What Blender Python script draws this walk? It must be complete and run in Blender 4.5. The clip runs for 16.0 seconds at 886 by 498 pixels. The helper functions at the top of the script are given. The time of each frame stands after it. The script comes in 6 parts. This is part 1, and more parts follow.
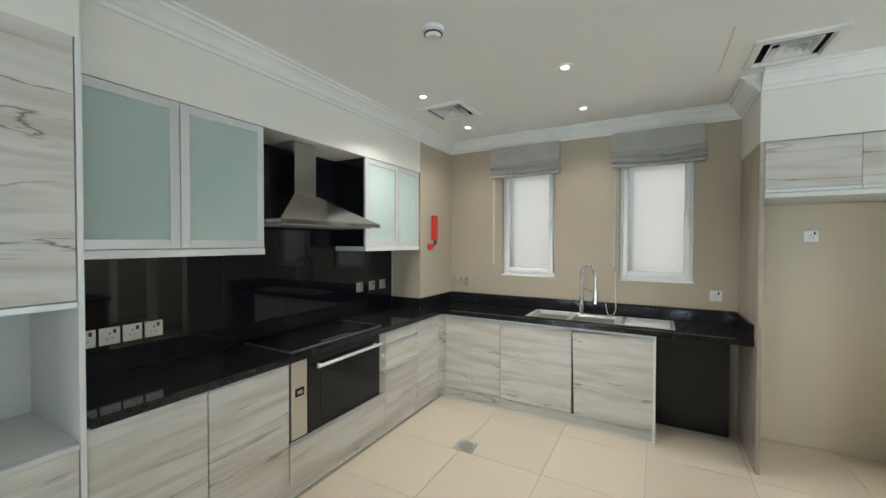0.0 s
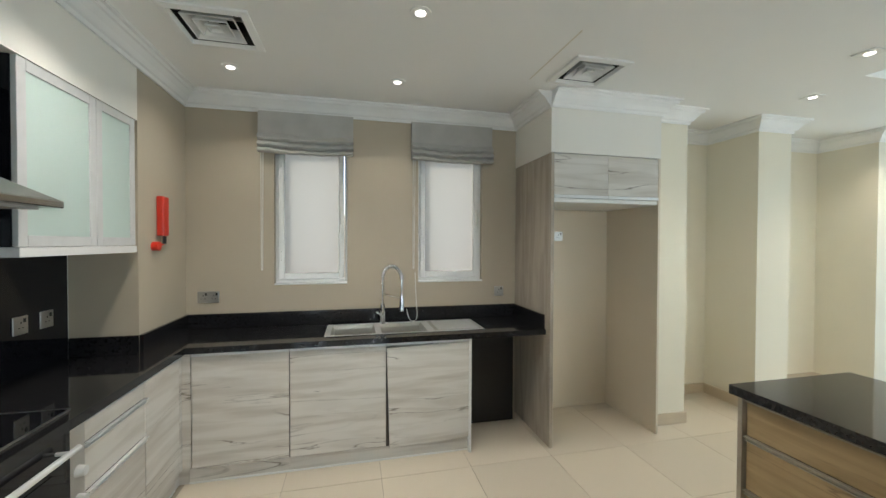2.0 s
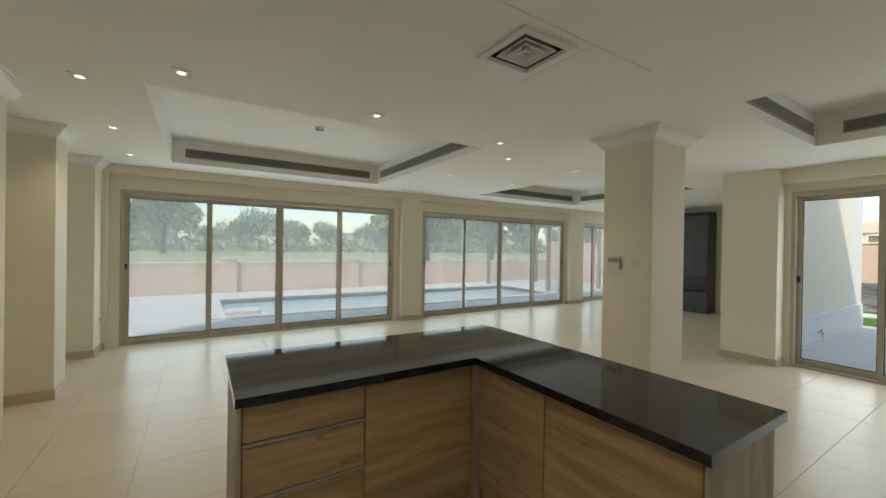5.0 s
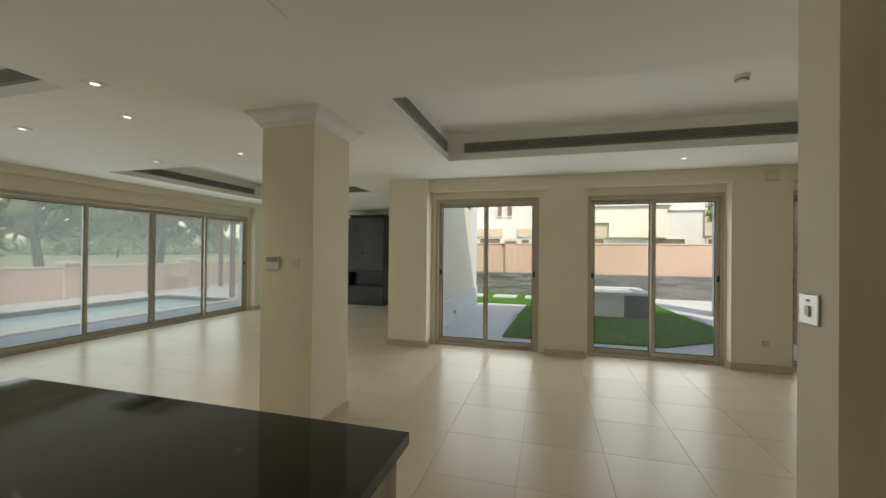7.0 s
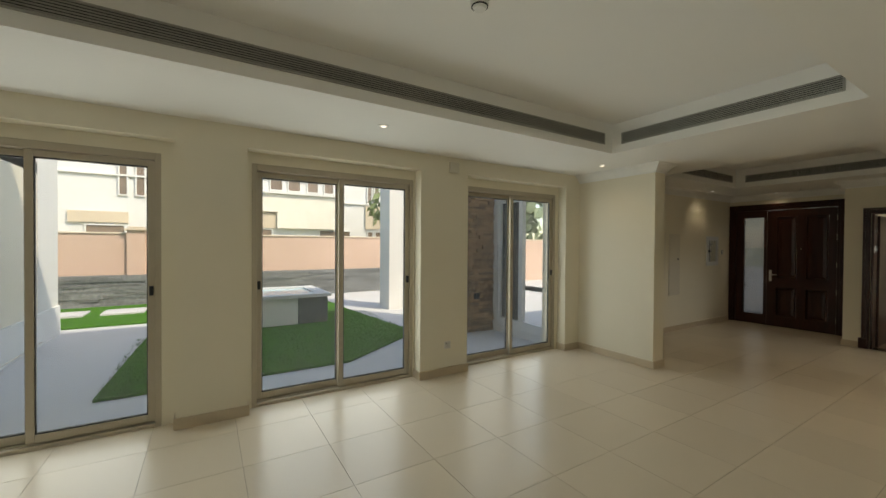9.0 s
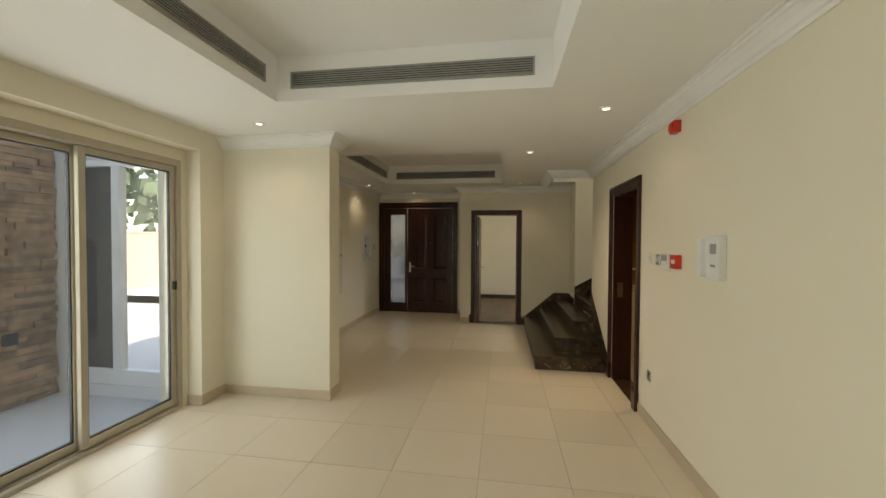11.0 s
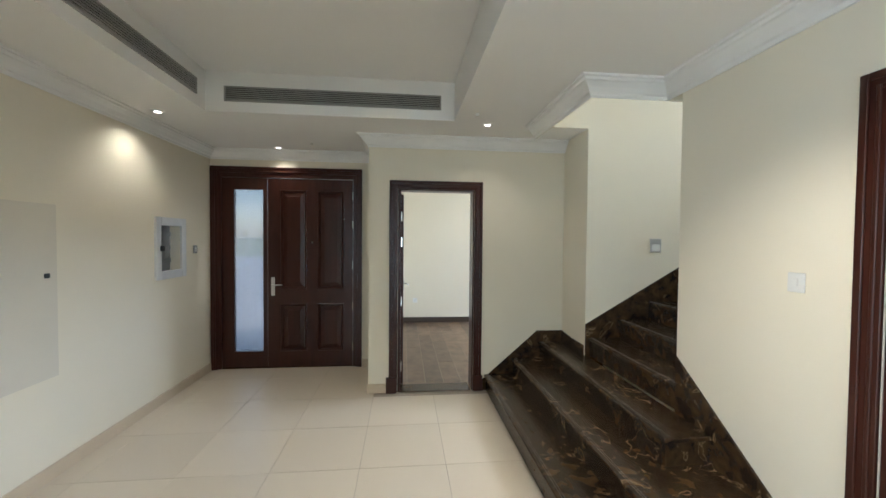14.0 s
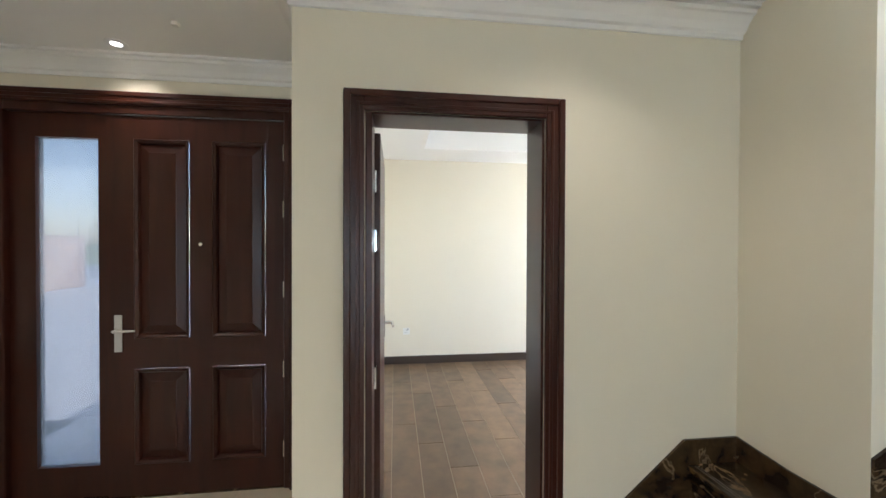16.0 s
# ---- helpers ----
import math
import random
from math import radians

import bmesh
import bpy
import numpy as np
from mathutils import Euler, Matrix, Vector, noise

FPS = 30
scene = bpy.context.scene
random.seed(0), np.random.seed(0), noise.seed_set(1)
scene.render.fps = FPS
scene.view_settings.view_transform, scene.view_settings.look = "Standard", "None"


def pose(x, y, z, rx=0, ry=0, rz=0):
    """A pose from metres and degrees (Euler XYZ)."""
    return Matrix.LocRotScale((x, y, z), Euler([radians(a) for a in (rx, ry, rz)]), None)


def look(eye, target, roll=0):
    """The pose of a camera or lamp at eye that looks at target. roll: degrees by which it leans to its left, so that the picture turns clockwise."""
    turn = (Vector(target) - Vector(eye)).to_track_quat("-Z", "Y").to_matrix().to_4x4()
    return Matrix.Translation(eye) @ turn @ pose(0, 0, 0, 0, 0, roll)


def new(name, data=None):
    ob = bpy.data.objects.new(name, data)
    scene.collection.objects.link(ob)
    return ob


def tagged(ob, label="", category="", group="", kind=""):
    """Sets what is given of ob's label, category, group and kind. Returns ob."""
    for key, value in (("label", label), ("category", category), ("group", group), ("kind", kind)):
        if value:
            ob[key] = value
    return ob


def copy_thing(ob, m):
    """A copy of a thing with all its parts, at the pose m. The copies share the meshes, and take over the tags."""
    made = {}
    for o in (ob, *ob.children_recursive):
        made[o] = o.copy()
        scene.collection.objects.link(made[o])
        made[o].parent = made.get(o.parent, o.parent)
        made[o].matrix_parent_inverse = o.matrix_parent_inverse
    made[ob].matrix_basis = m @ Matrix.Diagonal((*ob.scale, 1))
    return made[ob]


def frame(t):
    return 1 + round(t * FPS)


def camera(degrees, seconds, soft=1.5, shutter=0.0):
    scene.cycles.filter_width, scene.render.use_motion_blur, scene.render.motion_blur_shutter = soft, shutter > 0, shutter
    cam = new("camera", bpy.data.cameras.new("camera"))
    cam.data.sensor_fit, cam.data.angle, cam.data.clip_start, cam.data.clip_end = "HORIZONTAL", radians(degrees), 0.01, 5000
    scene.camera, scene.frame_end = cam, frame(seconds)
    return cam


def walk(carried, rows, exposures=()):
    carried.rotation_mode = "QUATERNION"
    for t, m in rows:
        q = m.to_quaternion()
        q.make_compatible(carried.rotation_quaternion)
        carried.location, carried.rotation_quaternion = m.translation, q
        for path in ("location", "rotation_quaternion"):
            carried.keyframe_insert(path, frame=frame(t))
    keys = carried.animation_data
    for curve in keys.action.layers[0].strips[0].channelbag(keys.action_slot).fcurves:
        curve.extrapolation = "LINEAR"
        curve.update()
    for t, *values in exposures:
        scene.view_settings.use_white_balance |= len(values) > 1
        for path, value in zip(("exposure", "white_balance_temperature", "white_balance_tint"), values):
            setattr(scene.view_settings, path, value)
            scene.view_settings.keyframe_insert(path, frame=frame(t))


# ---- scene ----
cam = camera(98.3, 16.0)
PATH = [
    (0, (-0.051, 0.422, 1.525), (-1.025, 2.169, 1.49), 0.1),
    (0.5, (-0.355, 0.508, 1.518), (-1.042, 2.386, 1.485), 0.1),
    (1, (-0.556, 0.682, 1.524), (-0.912, 2.65, 1.491), 0.2),
    (1.5, (-0.77, 0.846, 1.526), (-0.735, 2.845, 1.491), 0.2),
    (2, (-0.873, 1.056, 1.512), (-0.419, 3.004, 1.48), 0.2),
    (2.5, (-0.959, 1.35, 1.525), (0.021, 3.093, 1.477), 0.7),
    (3, (-0.968, 1.589, 1.52), (0.518, 2.927, 1.476), 1.0),
    (3.5, (-0.907, 1.826, 1.5), (0.944, 2.584, 1.476), 1.0),
    (4, (-0.909, 2.074, 1.49), (1.091, 2.119, 1.476), 1.1),
    (4.5, (-0.976, 2.329, 1.497), (0.939, 1.752, 1.487), 0.9),
    (5, (-0.985, 2.553, 1.513), (0.706, 1.484, 1.504), 0.9),
    (5.2, (-0.994, 2.616, 1.518), (0.575, 1.375, 1.506), 0.9),
    (7.3, (-0.876, 1.513, 1.495), (-0.523, -0.456, 1.501), 0.4),
    (7.5, (-0.872, 1.301, 1.501), (-0.646, -0.686, 1.502), 0.3),
    (8, (-0.79, 0.748, 1.512), (-0.936, -1.247, 1.513), 0.1),
    (8.5, (-0.931, 0.335, 1.549), (-1.487, -1.586, 1.535), 0.2),
    (9, (-1.083, -0.093, 1.568), (-2.133, -1.795, 1.545), 0.4),
    (9.5, (-1.262, -0.409, 1.602), (-2.741, -1.754, 1.567), 0.5),
    (10, (-1.604, -0.72, 1.573), (-3.366, -1.666, 1.544), 0.3),
    (10.2, (-1.73, -0.814, 1.589), (-3.566, -1.608, 1.553), 0.2),
    (12.3, (-3.825, -1.487, 1.592), (-5.824, -1.436, 1.547), 0.4),
    (12.5, (-4.073, -1.506, 1.612), (-6.071, -1.439, 1.559), 0.3),
    (13, (-4.653, -1.526, 1.614), (-6.648, -1.402, 1.561), 0.5),
    (13.5, (-5.261, -1.549, 1.62), (-7.253, -1.381, 1.561), 0.6),
    (14, (-5.859, -1.594, 1.588), (-7.848, -1.391, 1.535), 0.5),
    (14.5, (-6.470, -1.592, 1.550), (-8.459, -1.380, 1.516), 0.3),
    (15, (-7.033, -1.602, 1.528), (-9.019, -1.375, 1.506), 0.1),
    (15.5, (-7.607, -1.559, 1.531), (-9.593, -1.323, 1.509), 0.1),
    (16, (-8.158, -1.529, 1.531), (-10.142, -1.280, 1.510), 0.2),
]
walk(cam, [(t, look(eye, target, roll)) for t, eye, target, roll in PATH],
     exposures=[(0.0, 2.58, 5850, 8), (1.5, 2.55, 5800, 8), (2.5, 2.15, 6400, 9), (3.5, 1.78, 7200, 10), (5.0, 1.4, 7050, 10), (7.5, 1.15, 7600, 10), (8.5, 1.1, 7600, 10),
                (10.0, 1.68, 7900, 11), (12.5, 2.27, 6800, 12), (13.0, 2.55, 6200, 11), (13.5, 2.98, 5700, 10), (14.5, 3.15, 5650, 11), (16.0, 3.45, 5750, 13)])

# ---- exposure and world ----
world = bpy.data.worlds.new("sky")
scene.world = world
world.use_nodes = True
wn = world.node_tree.nodes
sky = wn.new("ShaderNodeTexSky")
sky.sky_type, sky.sun_disc = "NISHITA", False
sky.sun_elevation, sky.sun_rotation = radians(49), radians(-34)
sky.air_density, sky.dust_density, sky.ozone_density = 1.0, 1.0, 1.0
world.node_tree.links.new(sky.outputs[0], wn["Background"].inputs[0])
wn["Background"].inputs[1].default_value = 0.15
sun = new("sun", bpy.data.lights.new("sun", "SUN"))
sun.data.energy, sun.data.angle, sun.data.color = 2.0, radians(0.6), (1.0, 0.95, 0.88)
sun.matrix_world = look((-6, 9, 12.5), (0, 0, 0))


def opening_light(x, y, z, wide, high, way, watts, colour=(0.82, 0.92, 1.0)):
    """The sky's light in the opening of a window, shining the way given."""
    lamp = new("window_light", bpy.data.lights.new("window_light", "AREA"))
    lamp.data.shape, lamp.data.size, lamp.data.size_y = "RECTANGLE", wide, high
    lamp.data.energy, lamp.data.color = watts, colour
    lamp.matrix_world = look((x, y, z), (x + way[0], y + way[1], z))
    return lamp


K = 0.215
opening_light(6.42, 1.37, 1.15, 4.2, 2.1, (-1, 0), 170 * K)
opening_light(6.42, -3.73, 1.15, 4.3, 2.1, (-1, 0), 170 * K)
opening_light(6.42, -7.35, 1.15, 1.1, 2.1, (-1, 0), 35 * K)
opening_light(5.40, -8.42, 1.20, 1.1, 2.2, (0, 1), 35 * K)
for x, watts in ((0.055, 45), (-2.303, 45), (-4.715, 33)):
    opening_light(x, -4.34, 1.17, 1.5, 2.1, (0, 1), watts * K)
for x in (-1.198, -0.062):
    opening_light(x, 4.47, 1.75, 0.45, 1.0, (0, -1), 5 * K)
# Lamp in an unseen opening, added to brighten the stair shaft.
opening_light(-8.70, 4.95, 4.5, 0.8, 1.5, (0, -1), 125 * K, (0.84, 0.92, 1.0))
opening_light(-11.70, 2.70, 1.45, 2.1, 1.8, (0, -1), 36 * K)
opening_light(-10.87, -3.44, 1.18, 0.30, 1.9, (1, 0), 3 * K)


def spot(x, y, watts, colour=(1.0, 0.88, 0.70), wide=80, z=2.60):
    """A ceiling spot, lit at a downlight or added without a fitting."""
    lamp = new("ceiling_spot", bpy.data.lights.new("ceiling_spot", "SPOT"))
    lamp.data.energy, lamp.data.color, lamp.data.spot_size, lamp.data.spot_blend, lamp.data.shadow_soft_size = watts, colour, radians(wide), 0.7, 0.035
    lamp.matrix_world = look((x, y, z), (x, y + 0.0001, 0))


KITCHEN_SPOTS = [(-1.59, 2.87), (-0.56, 2.89), (-0.58, 3.71), (-1.63, 3.73)]
for p in KITCHEN_SPOTS:
    spot(*p, 3 if p[1] > 3.5 else 9, (1.0, 0.92, 0.80), 130)
HALL_SPOTS = [(-6.93, -0.84), (-9.27, -3.62), (-10.45, -3.03), (-9.28, -0.85), (-2.42, -3.28), (-5.50, -3.285), (-5.51, -0.36)]
for i, p in enumerate(HALL_SPOTS):
    spot(*p, (13, 2.0, 1.2, 1.6)[i] if i < 4 else 1.2, wide=130)
LIVING_SPOTS = [(2.03, 2.67), (2.49, 3.25), (3.84, 3.28), (2.06, 1.31), (2.11, -0.09), (2.59, -0.64), (2.60, -1.90), (5.19, 3.32), (3.93, -0.64), (4.01, -1.99), (5.37, -0.65)]
for p in LIVING_SPOTS[:7:2]:
    spot(*p, 8, wide=130)
# Unseen warm spot added to brighten the cloakroom; it has no fitting.
spot(-7.0, 1.2, 13, (1.0, 0.80, 0.55), z=2.40, wide=110)

# ---- materials ----


def node_mat(name):
    m = bpy.data.materials.new(name)
    m.use_nodes = True
    n = m.node_tree.nodes
    return m, n, m.node_tree.links, n["Principled BSDF"]


def surface(name, c, rough=0.6, c2=None, scale=2.0, fine=90.0, bump=0.04, metal=0.0, spec=0.5, rvar=0.06, coat=0.0, amount=1.0, dist=0.003):
    """A plain surface with slow colour drift, fine relief and uneven gloss."""
    m, n, l, b = node_mat(name)
    geo = n.new("ShaderNodeNewGeometry")
    info = n.new("ShaderNodeObjectInfo")
    big = n.new("ShaderNodeTexNoise")
    big.inputs["Scale"].default_value, big.inputs["Detail"].default_value = scale, 5
    small = n.new("ShaderNodeTexNoise")
    small.inputs["Scale"].default_value, small.inputs["Detail"].default_value = fine, 3
    l.new(geo.outputs["Position"], big.inputs["Vector"])
    l.new(geo.outputs["Position"], small.inputs["Vector"])
    ramp = n.new("ShaderNodeValToRGB")
    c2 = c2 or tuple(v * 0.93 for v in c)
    ramp.color_ramp.elements[0].position, ramp.color_ramp.elements[1].position = 0.32, 0.68
    ramp.color_ramp.elements[0].color, ramp.color_ramp.elements[1].color = (*c, 1), (*c2, 1)
    l.new(big.outputs[0], ramp.inputs[0])
    hsv = n.new("ShaderNodeHueSaturation")
    val = n.new("ShaderNodeMapRange")
    val.inputs[3].default_value, val.inputs[4].default_value = 1 - 0.04 * amount, 1 + 0.04 * amount
    l.new(info.outputs["Random"], val.inputs[0])
    l.new(val.outputs[0], hsv.inputs["Value"])
    l.new(ramp.outputs[0], hsv.inputs["Color"])
    l.new(hsv.outputs[0], b.inputs["Base Color"])
    rr = n.new("ShaderNodeMapRange")
    rr.inputs[3].default_value, rr.inputs[4].default_value = max(0.02, rough - rvar), min(1, rough + rvar)
    l.new(big.outputs[0], rr.inputs[0])
    l.new(rr.outputs[0], b.inputs["Roughness"])
    b.inputs["Metallic"].default_value, b.inputs["Specular IOR Level"].default_value = metal, spec
    b.inputs["Coat Weight"].default_value = coat
    b.inputs["Coat Roughness"].default_value = 0.05
    if bump:
        bp = n.new("ShaderNodeBump")
        bp.inputs["Strength"].default_value, bp.inputs["Distance"].default_value = bump, dist
        l.new(small.outputs[0], bp.inputs["Height"])
        l.new(bp.outputs[0], b.inputs["Normal"])
    return m


def timber(name, pale, mid, dark, rough=0.45, upright=False, cracks=0.5, freq=9.0, coat=0.0, knots=1.0):
    """Wood whose grain runs along the wall, or up it; every board has its own grain."""
    m, n, l, b = node_mat(name)
    geo, info = n.new("ShaderNodeNewGeometry"), n.new("ShaderNodeObjectInfo")
    sep, com = n.new("ShaderNodeSeparateXYZ"), n.new("ShaderNodeCombineXYZ")
    l.new(geo.outputs["Position"], sep.inputs[0])

    def math_node(op, a, bb):
        k = n.new("ShaderNodeMath")
        k.operation = op
        for i, v in enumerate((a, bb)):
            if isinstance(v, (int, float)):
                k.inputs[i].default_value = v
            else:
                l.new(v, k.inputs[i])
        return k.outputs[0]
    u = math_node("ADD", sep.outputs[0], sep.outputs[1])
    along, across = (sep.outputs[2], u) if upright else (u, sep.outputs[2])
    seed = math_node("MULTIPLY", info.outputs["Random"], 37.0)
    l.new(math_node("MULTIPLY", along, 0.9), com.inputs[0])
    l.new(math_node("MULTIPLY", across, freq), com.inputs[1])
    l.new(seed, com.inputs[2])
    grain = n.new("ShaderNodeTexNoise")
    grain.inputs["Scale"].default_value, grain.inputs["Detail"].default_value = 1.9, 11
    grain.inputs["Distortion"].default_value = 0.55
    l.new(com.outputs[0], grain.inputs["Vector"])
    ramp = n.new("ShaderNodeValToRGB")
    e = ramp.color_ramp.elements
    e[0].position, e[0].color = 0.34, (*mid, 1)
    e[1].position, e[1].color = 0.6, (*pale, 1)
    l.new(grain.outputs[0], ramp.inputs[0])
    crack = n.new("ShaderNodeTexNoise")
    crack.inputs["Scale"].default_value, crack.inputs["Detail"].default_value = knots, 6
    crack.inputs["Distortion"].default_value = 0.8
    off = n.new("ShaderNodeVectorMath")
    off.inputs[1].default_value = (7.3, 2.1, 5.5)
    l.new(com.outputs[0], off.inputs[0])
    l.new(off.outputs[0], crack.inputs["Vector"])
    band = n.new("ShaderNodeValToRGB")
    be = band.color_ramp.elements
    be[0].position, be[0].color = 0.490, (0, 0, 0, 1)
    be[1].position, be[1].color = 0.5, (1, 1, 1, 1)
    k = be.new(0.506)
    k.color = (0, 0, 0, 1)
    l.new(crack.outputs[0], band.inputs[0])
    mix = n.new("ShaderNodeMix")
    mix.data_type = "RGBA"
    mix.inputs[7].default_value = (*dark, 1)
    l.new(ramp.outputs[0], mix.inputs[6])
    sparse, gate = n.new("ShaderNodeTexNoise"), n.new("ShaderNodeMapRange")
    sparse.inputs["Scale"].default_value, sparse.inputs["Detail"].default_value = 1.1, 2
    l.new(off.outputs[0], sparse.inputs["Vector"])
    gate.inputs[1].default_value, gate.inputs[2].default_value = 0.46, 0.58
    gate.inputs[3].default_value, gate.inputs[4].default_value = 0.12, 1.0
    l.new(sparse.outputs[0], gate.inputs[0])
    l.new(math_node("MULTIPLY", math_node("MULTIPLY", band.outputs[0], gate.outputs[0]), cracks), mix.inputs[0])
    l.new(mix.outputs[2], b.inputs["Base Color"])
    b.inputs["Roughness"].default_value, b.inputs["Coat Weight"].default_value, b.inputs["Specular IOR Level"].default_value = rough, coat, 0.35
    bp = n.new("ShaderNodeBump")
    bp.inputs["Strength"].default_value, bp.inputs["Distance"].default_value = 0.12, 0.002
    l.new(grain.outputs[0], bp.inputs["Height"])
    l.new(bp.outputs[0], b.inputs["Normal"])
    return m


def veined(name):
    """Dark brown polished marble with pale and rust veins."""
    m, n, l, b = node_mat(name)
    geo = n.new("ShaderNodeNewGeometry")
    warp = n.new("ShaderNodeTexNoise")
    warp.inputs["Scale"].default_value, warp.inputs["Detail"].default_value = 3.5, 6
    l.new(geo.outputs["Position"], warp.inputs["Vector"])
    add = n.new("ShaderNodeVectorMath")
    add.operation = "MULTIPLY_ADD"
    add.inputs[1].default_value = (0.22, 0.22, 0.22)
    l.new(warp.outputs[1], add.inputs[0])
    l.new(geo.outputs["Position"], add.inputs[2])
    vor = n.new("ShaderNodeTexNoise")
    vor.inputs["Scale"].default_value, vor.inputs["Detail"].default_value, vor.inputs["Distortion"].default_value = 5.5, 10, 0.7
    l.new(add.outputs[0], vor.inputs["Vector"])
    ramp = n.new("ShaderNodeValToRGB")
    e = ramp.color_ramp.elements
    e[0].position, e[0].color = 0.607, (0.012, 0.006, 0.004, 1)
    e[1].position, e[1].color = 0.622, (0.36, 0.265, 0.15, 1)
    k = e.new(0.637)
    k.color = (0.03, 0.014, 0.007, 1)
    l.new(vor.outputs[0], ramp.inputs[0])
    cloud = n.new("ShaderNodeTexNoise")
    cloud.inputs["Scale"].default_value, cloud.inputs["Detail"].default_value = 13, 10
    l.new(add.outputs[0], cloud.inputs["Vector"])
    cr = n.new("ShaderNodeValToRGB")
    ce = cr.color_ramp.elements
    ce[0].position, ce[0].color = 0.36, (0.014, 0.008, 0.005, 1)
    ce[1].position, ce[1].color = 0.74, (0.075, 0.046, 0.019, 1)
    l.new(cloud.outputs[0], cr.inputs[0])
    mix = n.new("ShaderNodeMix")
    mix.data_type, mix.blend_type = "RGBA", "ADD"
    mix.inputs[0].default_value = 0.5
    l.new(cr.outputs[0], mix.inputs[6])
    l.new(ramp.outputs[0], mix.inputs[7])
    l.new(mix.outputs[2], b.inputs["Base Color"])
    b.inputs["Roughness"].default_value = 0.26
    return m


def clear_glass(name, tint=(1, 1, 1), haze=0.0):
    """Window glass; a share of its light is scattered as haze over the view."""
    m, n, l, b = node_mat(name)
    tr, gl, fr, mx = n.new("ShaderNodeBsdfTransparent"), n.new("ShaderNodeBsdfGlossy"), n.new("ShaderNodeLayerWeight"), n.new("ShaderNodeMixShader")
    pw, sc = n.new("ShaderNodeMath"), n.new("ShaderNodeMath")
    pw.operation, sc.operation = "POWER", "MULTIPLY_ADD"
    pw.inputs[1].default_value, sc.inputs[1].default_value, sc.inputs[2].default_value = 5.0, 0.5, 0.03
    tr.inputs[0].default_value = (*tint, 1)
    gl.inputs["Roughness"].default_value = 0.01
    fr.inputs[0].default_value = 0.5
    l.new(fr.outputs["Facing"], pw.inputs[0])
    l.new(pw.outputs[0], sc.inputs[0])
    l.new(sc.outputs[0], mx.inputs[0])
    film, veil = n.new("ShaderNodeBsdfTranslucent"), n.new("ShaderNodeMixShader")
    film.inputs[0].default_value = (0.75, 0.78, 0.77, 1)
    veil.inputs[0].default_value = haze
    l.new(tr.outputs[0], veil.inputs[1])
    l.new(film.outputs[0], veil.inputs[2])
    l.new(veil.outputs[0], mx.inputs[1])
    l.new(gl.outputs[0], mx.inputs[2])
    l.new(mx.outputs[0], n["Material Output"].inputs[0])
    return m


def frosted(name, c, share=0.75, gloss=0.3):
    """Obscured glass: most light is scattered through it."""
    m, n, l, b = node_mat(name)
    tl, df, gl = n.new("ShaderNodeBsdfTranslucent"), n.new("ShaderNodeBsdfDiffuse"), n.new("ShaderNodeBsdfGlossy")
    m1, m2, fr = n.new("ShaderNodeMixShader"), n.new("ShaderNodeMixShader"), n.new("ShaderNodeLayerWeight")
    fr.inputs[0].default_value = 0.12
    tl.inputs[0].default_value = df.inputs[0].default_value = (*c, 1)
    gl.inputs["Roughness"].default_value = gloss
    m1.inputs[0].default_value = share
    l.new(df.outputs[0], m1.inputs[1])
    l.new(tl.outputs[0], m1.inputs[2])
    l.new(fr.outputs[0], m2.inputs[0])
    l.new(m1.outputs[0], m2.inputs[1])
    l.new(gl.outputs[0], m2.inputs[2])
    l.new(m2.outputs[0], n["Material Output"].inputs[0])
    return m


def glow(name, c, strength):
    m, n, l, b = node_mat(name)
    b.inputs["Base Color"].default_value = (*c, 1)
    b.inputs["Emission Color"].default_value = (*c, 1)
    b.inputs["Emission Strength"].default_value = strength
    return m


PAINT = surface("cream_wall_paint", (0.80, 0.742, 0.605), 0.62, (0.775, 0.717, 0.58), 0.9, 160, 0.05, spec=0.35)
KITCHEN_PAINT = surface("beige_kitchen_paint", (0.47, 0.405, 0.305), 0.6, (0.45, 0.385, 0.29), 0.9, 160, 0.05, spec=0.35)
BULKHEAD = surface("white_bulkhead_paint", (0.81, 0.78, 0.71), 0.62, (0.79, 0.76, 0.69), 0.9, 160, 0.05, spec=0.35)
BAY = surface("pale_beige_bay_board", (0.72, 0.63, 0.49), 0.55, (0.69, 0.60, 0.465), 1.2, 120, 0.03)
CEILING = surface("white_ceiling_paint", (0.86, 0.85, 0.82), 0.8, (0.84, 0.83, 0.80), 0.7, 120, 0.04, spec=0.25)
CORNICE = surface("white_plaster", (0.84, 0.83, 0.80), 0.6, None, 3, 120, 0.03)
TILE = surface("cream_porcelain", (0.70, 0.61, 0.48), 0.27, (0.695, 0.604, 0.475), 0.5, 60, 0.0, rvar=0.003, amount=0.9)
GROUT = surface("tan_grout", (0.42, 0.35, 0.27), 0.85, None, 5, 200, 0.2)
SKIRT = surface("beige_stone_skirting", (0.57, 0.47, 0.34), 0.35, (0.53, 0.43, 0.305), 3, 80, 0.03)
GRANITE = surface("black_granite", (0.009, 0.009, 0.010), 0.06, (0.018, 0.017, 0.018), 60, 400, 0.0, rvar=0.02, spec=0.4)
BLACK_GLASS = surface("black_glass", (0.006, 0.006, 0.008), 0.03, (0.008, 0.008, 0.01), 2, 50, 0.0, rvar=0.01, spec=0.38)
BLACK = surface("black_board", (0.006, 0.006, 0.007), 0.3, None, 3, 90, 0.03)
